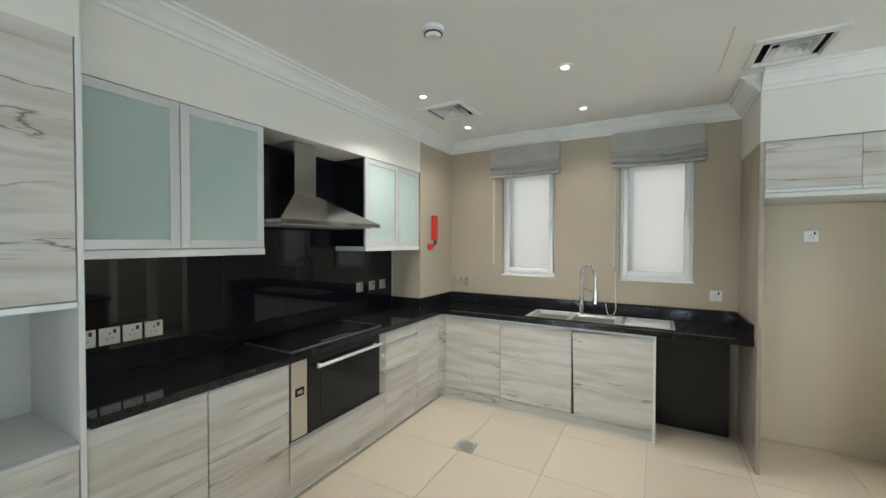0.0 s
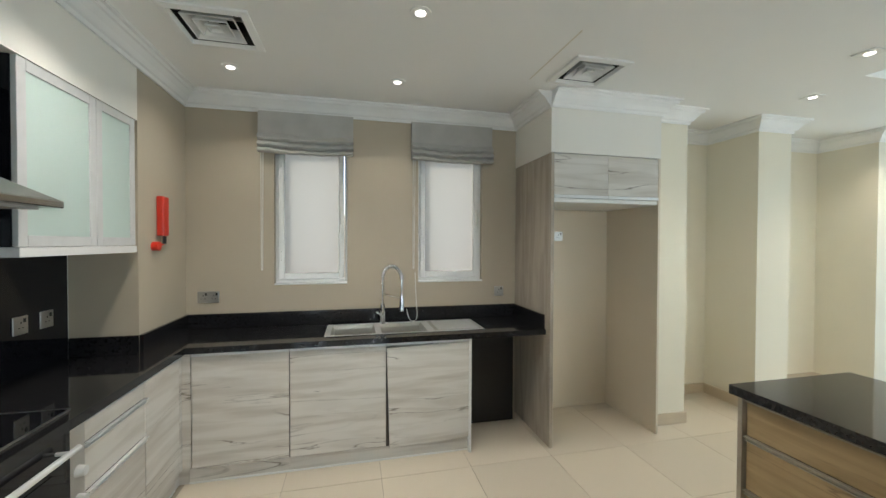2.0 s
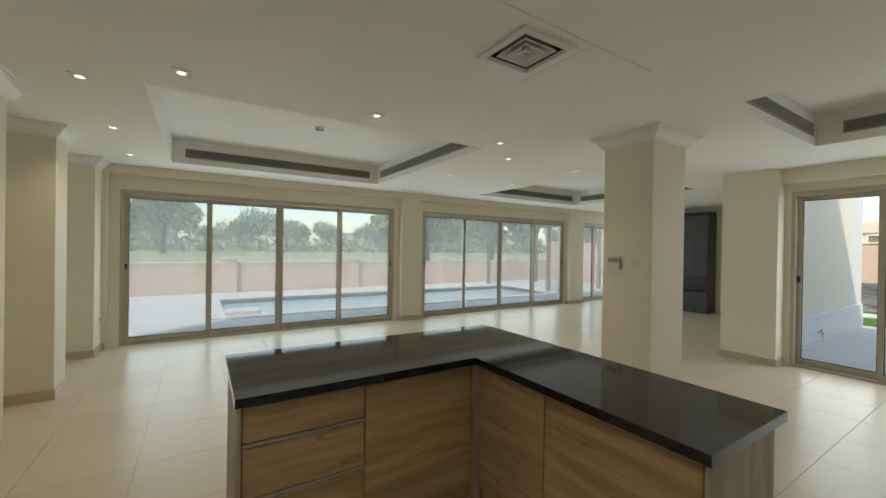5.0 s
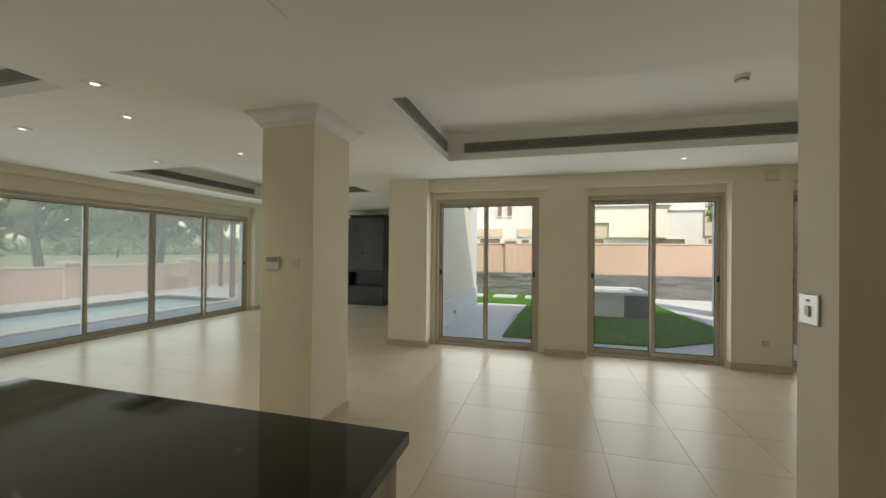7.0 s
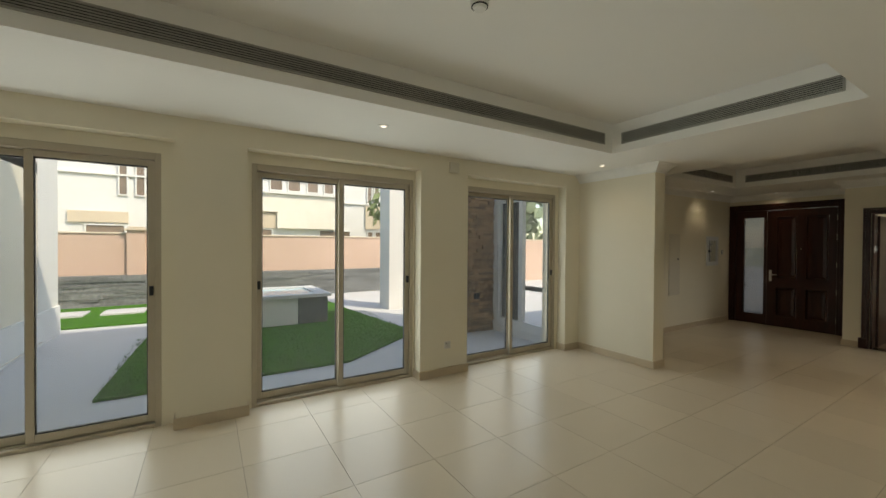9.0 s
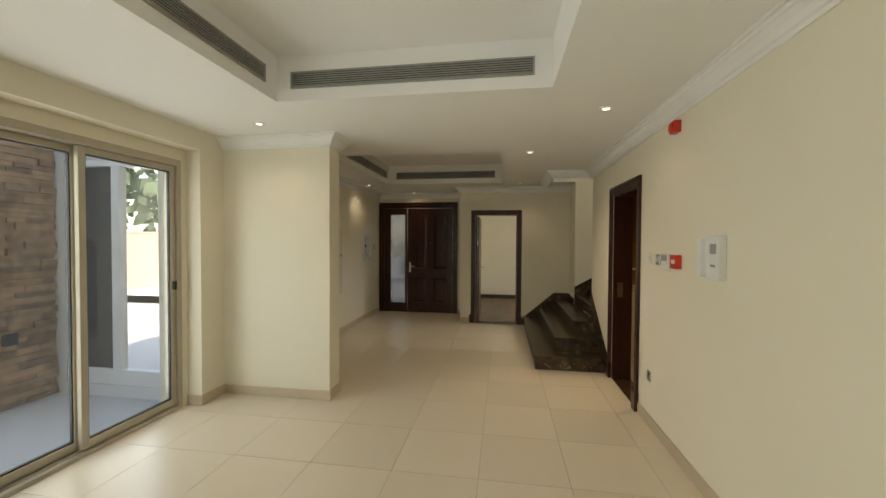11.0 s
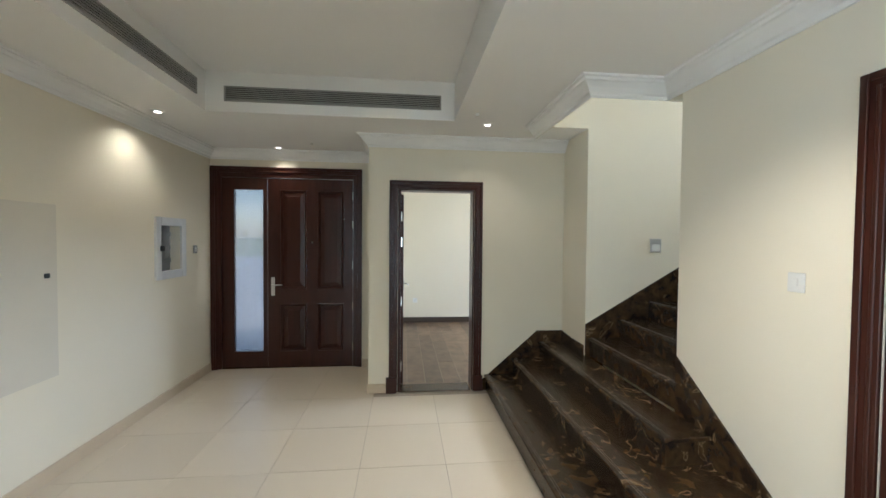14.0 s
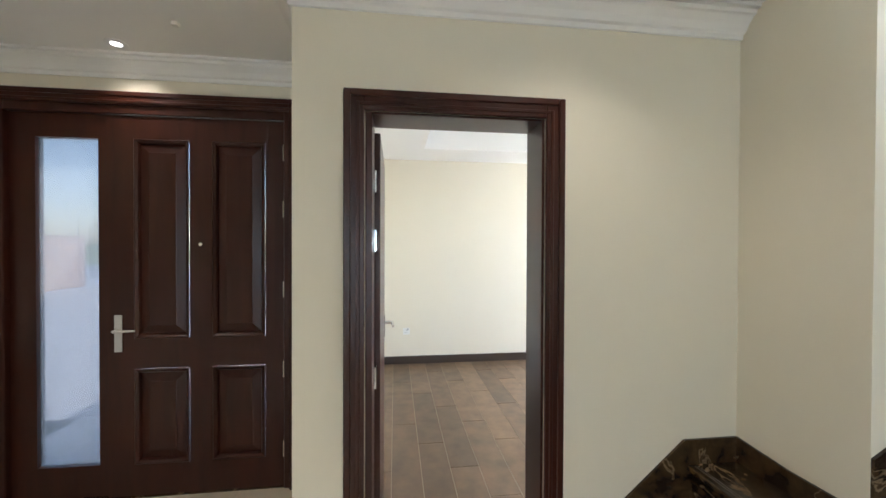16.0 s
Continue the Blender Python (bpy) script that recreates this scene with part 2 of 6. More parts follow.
OAK = timber("whitewashed_oak", (0.66, 0.625, 0.57), (0.52, 0.475, 0.415), (0.10, 0.075, 0.05), 0.42, False, 0.85, 9, knots=0.55)
# Warmer, darker oak: shade on the island fronts is put into the colour.
SHADED_OAK = timber("shaded_oak", (0.48, 0.355, 0.19), (0.34, 0.245, 0.12), (0.12, 0.08, 0.045), 0.42, False, 0.7, 10, knots=0.55)
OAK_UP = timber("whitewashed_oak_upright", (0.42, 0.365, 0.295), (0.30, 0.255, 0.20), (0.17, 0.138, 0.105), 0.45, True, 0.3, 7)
WHITE_BOARD = surface("white_melamine", (0.76, 0.75, 0.72), 0.35, None, 2, 120, 0.01)
ALU = surface("brushed_aluminium", (0.70, 0.70, 0.69), 0.38, (0.66, 0.66, 0.65), 14, 200, 0.02, metal=0.35)
STEEL = surface("brushed_steel", (0.60, 0.59, 0.57), 0.33, (0.55, 0.54, 0.52), 3, 220, 0.02, metal=1.0)
HOOD_STEEL = surface("dark_brushed_steel", (0.40, 0.385, 0.36), 0.17, (0.37, 0.355, 0.33), 3, 220, 0.02, metal=1.0)
SINK_STEEL = surface("satin_sink_steel", (0.75, 0.745, 0.73), 0.38, (0.70, 0.695, 0.68), 5, 220, 0.02, metal=0.8)
# Darker copy of the sink steel, carrying the shade inside bowls and drainer.
SHADED_STEEL = surface("shaded_bowl_steel", (0.50, 0.485, 0.45), 0.34, (0.46, 0.445, 0.41), 5, 220, 0.02, metal=0.95)
CHROME = surface("polished_chrome", (0.72, 0.72, 0.72), 0.1, None, 5, 100, 0.0, metal=1.0)
CHAMPAGNE = surface("champagne_aluminium", (0.50, 0.445, 0.35), 0.42, (0.47, 0.415, 0.325), 6, 160, 0.02, metal=0.2)
GASKET = surface("black_rubber", (0.02, 0.02, 0.02), 0.6, None, 5, 90, 0.02)
MAHOGANY = timber("dark_mahogany", (0.047, 0.0125, 0.007), (0.032, 0.0085, 0.005), (0.014, 0.005, 0.004), 0.30, True, 0.25, 6, 0.0)
MARBLE = veined("dark_emperador_marble")
PANE = clear_glass("clear_glass")
# Tint and scatter put the pale, hazy look of outdoors into the glass.
GARDEN_PANE = clear_glass("hazed_glass", (0.90, 0.91, 0.90), haze=0.01)
POOL_PANE = clear_glass("hazy_glass", (0.62, 0.64, 0.63), haze=0.07)
OBSCURE = frosted("obscured_glass", (0.37, 0.35, 0.315), 0.9)
TINTED = clear_glass("tinted_glass", (0.24, 0.236, 0.23), haze=0.10)
PANEL_PAINT = surface("beige_panel_paint", (0.73, 0.675, 0.56), 0.5, None, 1.5, 120, 0.03)
# Carcass colour is dark so that door gaps look shaded.
CARCASS = surface("shaded_carcass_board", (0.06, 0.045, 0.032), 0.6, None, 4, 90, 0.03)
GREEN_GLASS = frosted("frosted_green_glass", (0.655, 0.755, 0.705), 0.35, 0.10)
UPVC = surface("white_window_frame", (0.80, 0.80, 0.78), 0.35, None, 4, 120, 0.01)
LINEN = surface("grey_linen", (0.47, 0.455, 0.42), 0.9, (0.42, 0.405, 0.375), 7, 420, 0.35)
RED = surface("red_plastic", (0.62, 0.035, 0.015), 0.35, None, 8, 120, 0.01)
PLASTIC = surface("white_plastic", (0.78, 0.77, 0.73), 0.4, None, 6, 120, 0.01)
GREY_PLASTIC = surface("grey_plastic", (0.30, 0.31, 0.30), 0.4, None, 6, 120, 0.01)
GRILLE = surface("grey_grille", (0.34, 0.335, 0.31), 0.5, None, 6, 120, 0.01)
GRIP = surface("brown_grip_strip", (0.10, 0.085, 0.065), 0.45, None, 6, 120, 0.01)
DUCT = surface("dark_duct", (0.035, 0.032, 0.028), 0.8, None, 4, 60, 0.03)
LAMP_GLOW = glow("lit_lamp", (1.0, 0.93, 0.82), 0.55)
PORCELAIN = surface("white_porcelain", (0.80, 0.80, 0.78), 0.08, None, 3, 60, 0.0)
BROWN_TILE = surface("brown_panel_tile", (0.23, 0.12, 0.03), 0.3, (0.19, 0.095, 0.022), 3, 60, 0.03)
BATH_TILE = surface("beige_bath_tile", (0.48, 0.42, 0.32), 0.25, (0.44, 0.385, 0.29), 3, 60, 0.02)
MOSAIC_A = surface("mosaic_cream", (0.60, 0.53, 0.40), 0.2, (0.30, 0.21, 0.10), 60, 90, 0.02, amount=5)
PLANK = surface("dark_wood_tile", (0.21, 0.13, 0.07), 0.33, (0.13, 0.082, 0.047), 7, 60, 0.05, amount=7)
DARK_SKIRT = surface("dark_wood_skirting", (0.055, 0.038, 0.028), 0.35, None, 5, 80, 0.03)
CHARCOAL = surface("charcoal_slate", (0.045, 0.048, 0.050), 0.5, (0.075, 0.078, 0.080), 2.2, 40, 0.15)
PAVING = surface("pale_paving", (0.60, 0.595, 0.58), 0.7, (0.55, 0.545, 0.53), 1.5, 60, 0.08)
GRASS = surface("artificial_grass", (0.065, 0.22, 0.012), 0.9, (0.042, 0.155, 0.008), 9, 300, 0.8, spec=0.08, dist=0.02)
FAIRWAY = surface("fairway_grass", (0.24, 0.30, 0.11), 0.95, (0.36, 0.34, 0.19), 0.06, 8, 0.4)
PINK = surface("salmon_render", (0.62, 0.44, 0.34), 0.85, (0.58, 0.41, 0.315), 0.8, 70, 0.1)
WHITE_RENDER = surface("white_render", (0.76, 0.75, 0.72), 0.85, (0.70, 0.69, 0.66), 0.6, 70, 0.1)
CREAM_RENDER = surface("cream_render", (0.64, 0.54, 0.41), 0.85, (0.60, 0.50, 0.375), 0.8, 70, 0.1)
SLATE = surface("grey_stacked_slate", (0.22, 0.225, 0.22), 0.8, (0.11, 0.115, 0.115), 14, 90, 0.35, amount=8)
LEDGE = surface("brown_ledge_stone", (0.44, 0.27, 0.15), 0.8, (0.26, 0.15, 0.08), 11, 90, 0.35, amount=9)
TAN_STONE = surface("tan_stone", (0.72, 0.675, 0.59), 0.85, (0.64, 0.59, 0.50), 5, 60, 0.3, amount=6)
WATER = surface("pool_water", (0.34, 0.58, 0.66), 0.06, (0.40, 0.64, 0.70), 1.5, 6, 0.12, dist=0.01)
POOL_TILE = surface("blue_pool_tile", (0.34, 0.52, 0.62), 0.2, (0.40, 0.58, 0.68), 18, 90, 0.03)
TEAK = timber("brown_timber", (0.14, 0.065, 0.035), (0.08, 0.036, 0.02), (0.04, 0.02, 0.012), 0.6, True, 0.3)
BARK = surface("bark", (0.12, 0.09, 0.065), 0.95, (0.07, 0.05, 0.035), 9, 30, 0.6, dist=0.02)
# Lighter than real foliage: distance haze is put into the colour.
LEAF = surface("leaves", (0.22, 0.27, 0.15), 0.7, (0.15, 0.20, 0.10), 0.7, 8, 0.1, amount=6)
LEAF_LIGHT = surface("light_leaves", (0.22, 0.29, 0.10), 0.7, (0.16, 0.22, 0.07), 0.9, 8, 0.1, amount=6)
DARK_GLASS = surface("dark_window_glass", (0.05, 0.055, 0.06), 0.05, None, 2, 20, 0.0)
BROWN_PANE = surface("brown_curtained_glass", (0.26, 0.19, 0.14), 0.2, (0.20, 0.15, 0.11), 2, 20, 0.0)
TYRE = surface("tyre_rubber", (0.02, 0.02, 0.02), 0.8, None, 8, 60, 0.1)
CAR_PAINT = surface("pale_blue_car_paint", (0.25, 0.32, 0.40), 0.15, None, 2, 40, 0.0, coat=0.8)

# ---- tools ----
ORIGIN = {}


def bx(bm, x0, x1, y0, y1, z0, z1):
    """A box between the given limits; returns its corners."""
    v = [bm.verts.new((x, y, z)) for z in (z0, z1) for x, y in ((x0, y0), (x1, y0), (x1, y1), (x0, y1))]
    for f in ((3, 2, 1, 0), (4, 5, 6, 7), (0, 1, 5, 4), (1, 2, 6, 5), (2, 3, 7, 6), (3, 0, 4, 7)):
        bm.faces.new([v[i] for i in f])
    return v


def rod(bm, p, q, r, n=12, r2=None):
    """A round bar from p to q."""
    p, q = Vector(p), Vector(q)
    turn = (q - p).to_track_quat("Z", "Y").to_matrix().to_4x4()
    bmesh.ops.create_cone(bm, cap_ends=True, segments=n, radius1=r, radius2=r if r2 is None else r2, depth=(q - p).length,
                          matrix=Matrix.Translation((p + q) / 2) @ turn)


def finish(name, bm, material, bevel=0.0, smooth=False, segments=1):
    if bevel:
        bmesh.ops.bevel(bm, geom=[e for e in bm.edges if len(e.link_faces) == 2 and e.calc_face_angle(0) > 0.5], offset=bevel, segments=segments, affect="EDGES", clamp_overlap=True)
    bmesh.ops.recalc_face_normals(bm, faces=bm.faces)
    me = bpy.data.meshes.new(name)
    if smooth:
        for f in bm.faces:
            f.smooth = True
    bm.to_mesh(me)
    bm.free()
    me.materials.append(material)
    if smooth:
        me.set_sharp_from_angle(angle=0.6)
    return me


def part(name, bm, material, parent, label="", bevel=0.0, smooth=False, segments=1):
    """One mesh under a thing or a part, made from a bmesh in the thing's own world place."""
    o = ORIGIN.get(parent.name, Vector((0, 0, 0)))
    if o.length:
        bmesh.ops.translate(bm, verts=bm.verts, vec=-o)
    ob = new(name, finish(name, bm, material, bevel, smooth, segments))
    ob.parent = parent
    ORIGIN[ob.name] = o
    if label:
        ob["label"] = label
    return ob


def thing(name, label, category, at=(0, 0, 0), group="", kind=""):
    ob = new(name)
    ob.location = at
    ob.empty_display_size = 0.1
    ORIGIN[ob.name] = Vector(at)
    return tagged(ob, label, category, group, kind)


def solid(name, bm, material, label, category, kind="", bevel=0.0, smooth=False, group="", segments=1):
    """A top-level thing of one mesh."""
    return tagged(new(name, finish(name, bm, material, bevel, smooth, segments)), label, category, group, kind)


def boxes(*limits):
    bm = bmesh.new()
    for b in limits:
        bx(bm, *b)
    return bm


def run(bm, ax, at, u0, u1, d0, d1, z0, z1):
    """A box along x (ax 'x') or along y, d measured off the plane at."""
    if ax == "x":
        bx(bm, min(u0, u1), max(u0, u1), at + min(d0, d1), at + max(d0, d1), z0, z1)
    else:
        bx(bm, at + min(d0, d1), at + max(d0, d1), min(u0, u1), max(u0, u1), z0, z1)


def holed(bm, ax, d0, d1, u0, u1, z0, z1, holes=()):
    """A wall along x or y between depths d0 and d1, with holes (u0, u1, z0, z1)."""
    cuts = sorted({u0, u1, *[h[0] for h in holes], *[h[1] for h in holes]})
    for a, b in zip(cuts, cuts[1:]):
        here = sorted((h[2], h[3]) for h in holes if h[0] <= a + 1e-6 and h[1] >= b - 1e-6)
        low = z0
        for h0, h1 in here:
            if h0 > low + 1e-6:
                run(bm, ax, 0, a, b, d0, d1, low, h0)
            low = h1
        if z1 > low + 1e-6:
            run(bm, ax, 0, a, b, d0, d1, low, z1)


def sweep(bm, profile, path, closed=False):
    """Carries a profile (off, z) along a path of (x, y); off goes to the left of the way walked."""
    pts = [Vector((x, y, 0)) for x, y in path]
    rings, n = [], len(pts)
    for i, p in enumerate(pts):
        a = pts[i - 1] if i or closed else None
        b = pts[(i + 1) % n] if i < n - 1 or closed else None
        d0 = (p - a).normalized() if a is not None else (b - p).normalized()
        d1 = (b - p).normalized() if b is not None else d0
        n0, n1 = Vector((-d0.y, d0.x, 0)), Vector((-d1.y, d1.x, 0))
        mitre = (n0 + n1) / max(0.2, 1 + n0.dot(n1))
        rings.append([bm.verts.new((p.x + mitre.x * o, p.y + mitre.y * o, z)) for o, z in profile])
    k = len(profile)
    for i in range(n if closed else n - 1):
        r, s = rings[i], rings[(i + 1) % n]
        for j in range(k):
            bm.faces.new((r[j], r[(j + 1) % k], s[(j + 1) % k], s[j]))
    if not closed:
        bm.faces.new(rings[0])
        bm.faces.new(list(reversed(rings[-1])))


H = 2.62     # ceiling
E = -0.05    # ground outside

# ---- structure ----
TRAYS = [(2.40, 5.44, -0.10, 2.90), (-5.03, 0.32, -2.82, -0.82), (-9.21, -6.86, -3.22, -1.16), (2.40, 5.40, -5.42, -2.35)]
VOID = (-9.28, -8.24, -0.40, 0.33)
ROOMS = [(-2.65, 6.45, -4.38, 4.49), (1.15, 6.45, -8.45, -4.38), (-10.9, -2.65, -4.38, 0.33)]


def plates(bm, rooms, holes, z0, z1):
    xs = sorted({v for r in rooms + holes for v in r[:2]})
    ys = sorted({v for r in rooms + holes for v in r[2:]})
    inside = lambda r, x, y: r[0] < x < r[1] and r[2] < y < r[3]
    for a, b in zip(xs, xs[1:]):
        start = None
        for c, d in zip(ys, ys[1:]):
            x, y = (a + b) / 2, (c + d) / 2
            ok = any(inside(r, x, y) for r in rooms) and not any(inside(h, x, y) for h in holes)
            if ok and start is None:
                start = c
            if start is not None and not ok:
                bx(bm, a, b, start, c, z0, z1)
                start = None
        if start is not None:
            bx(bm, a, b, start, ys[-1], z0, z1)


bm = bmesh.new()
DIFFUSERS = [(-1.57, 3.27, 0.40), (0.60, 3.27, 0.38), (0.605, 1.015, 0.39)]
plates(bm, ROOMS, TRAYS + [VOID] + [(x - s / 2 + 0.045, x + s / 2 - 0.045, y - s / 2 + 0.045, y + s / 2 - 0.045) for x, y, s in DIFFUSERS], H, 2.95)
for t in TRAYS:
    bx(bm, t[0] - 0.05, t[1] + 0.05, t[2] - 0.05, t[3] + 0.05, 2.951, 3.05)
ceiling = solid("ceiling", bm, CEILING, "white painted ceiling with recessed tray panels", "ceiling", "structure")
bm = bmesh.new()
plates(bm, ROOMS + [(-14.5, -10.9, -1.95, 2.75), (-8.1, -2.65, 0.33, 2.1)], [VOID, (-9.28, -8.1, 0.33, 4.8)], 3.1, 3.5)
# Unseen block, sized so that its shade reaches the garden and terrace.
bx(bm, -7.5, 3.6, -4.3, 4.3, 3.5, 7.1)
solid("roof", bm, WHITE_RENDER, "plain white rendered roof with an unseen block added for its shade", "roof", "structure")

bm = bmesh.new()
plates(bm, ROOMS, [(-10.9, -10.0, -1.9, 0.33)], -0.16, -0.005)
solid("floor_bed", bm, GROUT, "tan grout bed under the floor tiles", "floor", "structure")

# north wall with the two kitchen windows
WIN = [(-1.474, -0.923), (-0.346, 0.222)]
bm = bmesh.new()
holed(bm, "x", 4.24, 4.49, -2.65, 1.47, -0.1, 3.1, [(a, b, 1.19, 2.40) for a, b in WIN])
bx(bm, -2.42, -2.08, 3.60, 4.24, 0, 2.95)
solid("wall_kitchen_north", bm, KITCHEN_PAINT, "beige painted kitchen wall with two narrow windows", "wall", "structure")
solid("wall_north_living", boxes((1.47, 6.45, 4.24, 4.49, -0.1, 3.1)), PAINT, "cream painted wall behind a row of square piers", "wall", "structure")
for a, b in ((1.476, 1.85), (2.608, 2.98), (4.09, 4.46), (5.69, 6.45)):
    solid("wall_pier", boxes((a, b, 3.73, 4.239, 0, 2.8)), PAINT, "cream painted square wall pier", "pier", "structure")
bm = boxes((-2.65, -2.42, 0.33, 4.24, -0.1, 3.1), (-2.42, -2.08, 1.012, 3.60, 2.205, 2.8), (-2.42, -1.905, 0.33, 1.010, 2.268, 2.8),
           (0.53, 1.476, 3.607, 4.24, 2.178, 2.8))
solid("wall_kitchen_bulkhead", bm, BULKHEAD, "white painted bulkhead above the kitchen cupboards", "wall", "structure")

# east wall towards the pool
bm = bmesh.new()
EAST = [(-0.80, 3.546), (-5.985, -1.466), (-7.95, -6.75)]
holed(bm, "y", 6.08, 6.20, -8.45, 3.73, 0, 2.8, [(-0.92, 3.67, 0, 2.50), (-6.08, -1.36, 0, 2.50), (-8.04, -6.64, 0, 2.50)])
holed(bm, "y", 6.20, 6.45, -8.45, 3.73, -0.1, 2.8, [(a, b, -0.02, 2.285) for a, b in EAST])
solid("wall_east", bm, PAINT, "cream painted wall with wide glazed openings to the pool", "wall", "structure")
bm = bmesh.new()
holed(bm, "x", -8.45, -8.20, 1.15, 6.08, -0.1, 2.8, [(4.78, 6.02, -0.02, 2.40)])
bx(bm, 1.15, 1.55, -8.20, -4.40, -0.1, 2.8)
bx(bm, 0.93, 1.57, -4.40, -3.88, -0.1, 2.8)
solid("wall_south_living", bm, PAINT, "cream painted wall of the living room", "wall", "structure")

# garden wall with three sliding doors
SOUTH = [(-0.754, 0.863), (-3.160, -1.446), (-5.560, -3.870)]
bm = bmesh.new()
holed(bm, "x", -4.13, -3.98, -5.925, 0.93, 0, 2.8, [(-0.86, 0.93, 0, 2.43), (-3.18, -1.40, 0, 2.43), (-5.62, -3.84, 0, 2.43)])
holed(bm, "x", -4.38, -4.13, -5.925, 0.93, -0.1, 2.8, [(a, b, -0.02, 2.325) for a, b in SOUTH])
bx(bm, -6.155, -5.925, -4.38, -2.825, -0.1, 2.8)
solid("wall_garden", bm, PAINT, "cream painted wall with three glazed garden doors and a short spur", "wall", "structure")

# entrance hall
bm = bmesh.new()
holed(bm, "x", -4.12, -3.87, -10.9, -6.155, -0.1, 2.8, [(-10.045, -9.66, 1.235, 1.715)])
solid("wall_hall_south", bm, PAINT, "cream painted hall wall with flush service panels", "wall", "structure")
bm = bmesh.new()
holed(bm, "y", -10.895, -10.645, -3.87, -1.75, -0.1, 2.8, [(-3.80, -2.17, -0.02, 2.36)])
holed(bm, "y", -10.0, -9.80, -1.95, 0.10, -0.1, 2.95, [(-1.655, -0.865, -0.02, 2.095)])
bx(bm, -10.645, -10.0, -1.95, -1.75, -0.1, 2.8)
bx(bm, -9.80, -9.277, 0.10, 4.80, -0.1, 5.6)
bx(bm, -9.80, -9.28, -0.62, 0.10, 2.96, 5.6)
bx(bm, -9.28, -8.20, -0.62, -0.401, 2.96, 5.6)
bx(bm, -8.195, -7.95, -0.62, 0.12, 2.96, 5.6)
bx(bm, -9.2835, -9.272, -0.398, 0.098, 2.618, 2.97)
bx(bm, -9.272, -8.24, -0.3995, -0.389, 2.51, 2.97)
bx(bm, -8.251, -8.2405, -0.389, 0.33, 2.51, 2.97)
solid("wall_entrance", bm, PAINT, "cream painted entrance walls beside the stair", "wall", "structure")
bm = bmesh.new()
holed(bm, "x", 0.125, 0.33, -8.10, -1.754, -0.1, 2.8, [(-7.06, -6.24, -0.02, 2.13)])
bx(bm, -8.10, -7.93, 0.33, 4.80, -0.1, 5.6)
bx(bm, -8.10, -7.93, 0.125, 0.33, 2.8, 5.6)
solid("wall_hall_north", bm, PAINT, "cream painted hall wall with the cloakroom door", "wall", "structure")
# the stair shaft goes up to an unseen opening, added to light it from above
bm = bmesh.new()
holed(bm, "x", 4.80, 5.0, -9.80, -7.93, -0.1, 5.6, [(-9.15, -8.25, 3.7, 5.3)])
bx(bm, -9.80, -7.93, -0.62, 5.0, 5.601, 5.75)
solid("wall_stair_end", bm, PAINT, "cream painted wall closing the stair shaft", "wall", "structure")
# cloakroom and study shells
bm = boxes((-7.93, -5.0, 1.95, 2.10, -0.1, 2.8), (-5.0, -4.85, 0.33, 2.10, -0.1, 2.8))
solid("wall_cloakroom", bm, BATH_TILE, "beige tiled cloakroom walls", "wall", "structure")
bm = boxes((-7.93, -5.0, 0.33, 1.95, 2.42, 2.6))
solid("ceiling_cloakroom", bm, CEILING, "white cloakroom ceiling", "ceiling", "structure")
bm = bmesh.new()
bx(bm, -13.35, -13.10, -1.95, 2.75, -0.1, 2.9)
bx(bm, -13.10, -10.895, -1.95, -1.75, -0.1, 2.9)
holed(bm, "x", 2.50, 2.75, -13.10, -9.80, -0.1, 2.9, [(-12.8, -10.6, 0.5, 2.4)])
bx(bm, -10.0, -9.80, 0.10, 2.50, -0.1, 2.9)
solid("wall_study", bm, PAINT, "cream painted walls of the empty study", "wall", "structure")
bm = bmesh.new()
plates(bm, [(-13.35, -10.0, -1.95, 2.75)], [(-12.5, -11.2, -1.2, 1.4)], H, 2.85)
bx(bm, -12.6, -11.1, -1.3, 1.5, 2.851, 2.95)
solid("ceiling_study", bm, CEILING, "white study ceiling with a recessed tray", "ceiling", "structure")

# square pillar
bm = boxes((0.92, 1.41, -1.43, -0.87, 0, H))
solid("pillar", bm, PAINT, "cream painted square pillar with a stone skirting", "pillar", "structure", bevel=0.006)

# cornices: each run walks with the room on its left
COVE = [(0, H), (0, H - 0.115), (0.012, H - 0.115), (0.016, H - 0.095), (0.03, H - 0.088), (0.045, H - 0.062), (0.07, H - 0.036), (0.082, H - 0.032), (0.086, H - 0.016), (0.105, H - 0.014), (0.105, H)]
RUNS = [[(0.53, 3.605), (0.53, 4.24), (-2.08, 4.24), (-2.08, 1.01), (-1.905, 1.01), (-1.905, 0.33), (-1.754, 0.33), (-1.754, 0.125), (-8.238, 0.125)],
        [(6.08, 3.73), (5.69, 3.73), (5.69, 4.24), (4.46, 4.24), (4.46, 3.73), (4.09, 3.73), (4.09, 4.24), (2.98, 4.24), (2.98, 3.73), (2.608, 3.73),
         (2.608, 4.24), (1.85, 4.24), (1.85, 3.73), (1.476, 3.73), (1.476, 3.605), (0.53, 3.605)],
        [(-5.925, -3.98), (-5.925, -2.825), (-6.155, -2.825), (-6.155, -3.87), (-10.645, -3.87), (-10.645, -1.95), (-9.80, -1.95), (-9.80, 0.10)][::-1],
        [(-8.24, 0.125), (-8.24, -0.40), (-9.28, -0.40)]]
for r in RUNS:
    bm = bmesh.new()
    sweep(bm, COVE, r)
    solid("cornice", bm, CORNICE, "white moulded plaster cornice", "cornice", "structure")
bm = bmesh.new()
sweep(bm, [(-o, z) for o, z in COVE], [(0.92, -1.43), (1.41, -1.43), (1.41, -0.87), (0.92, -0.87)], True)
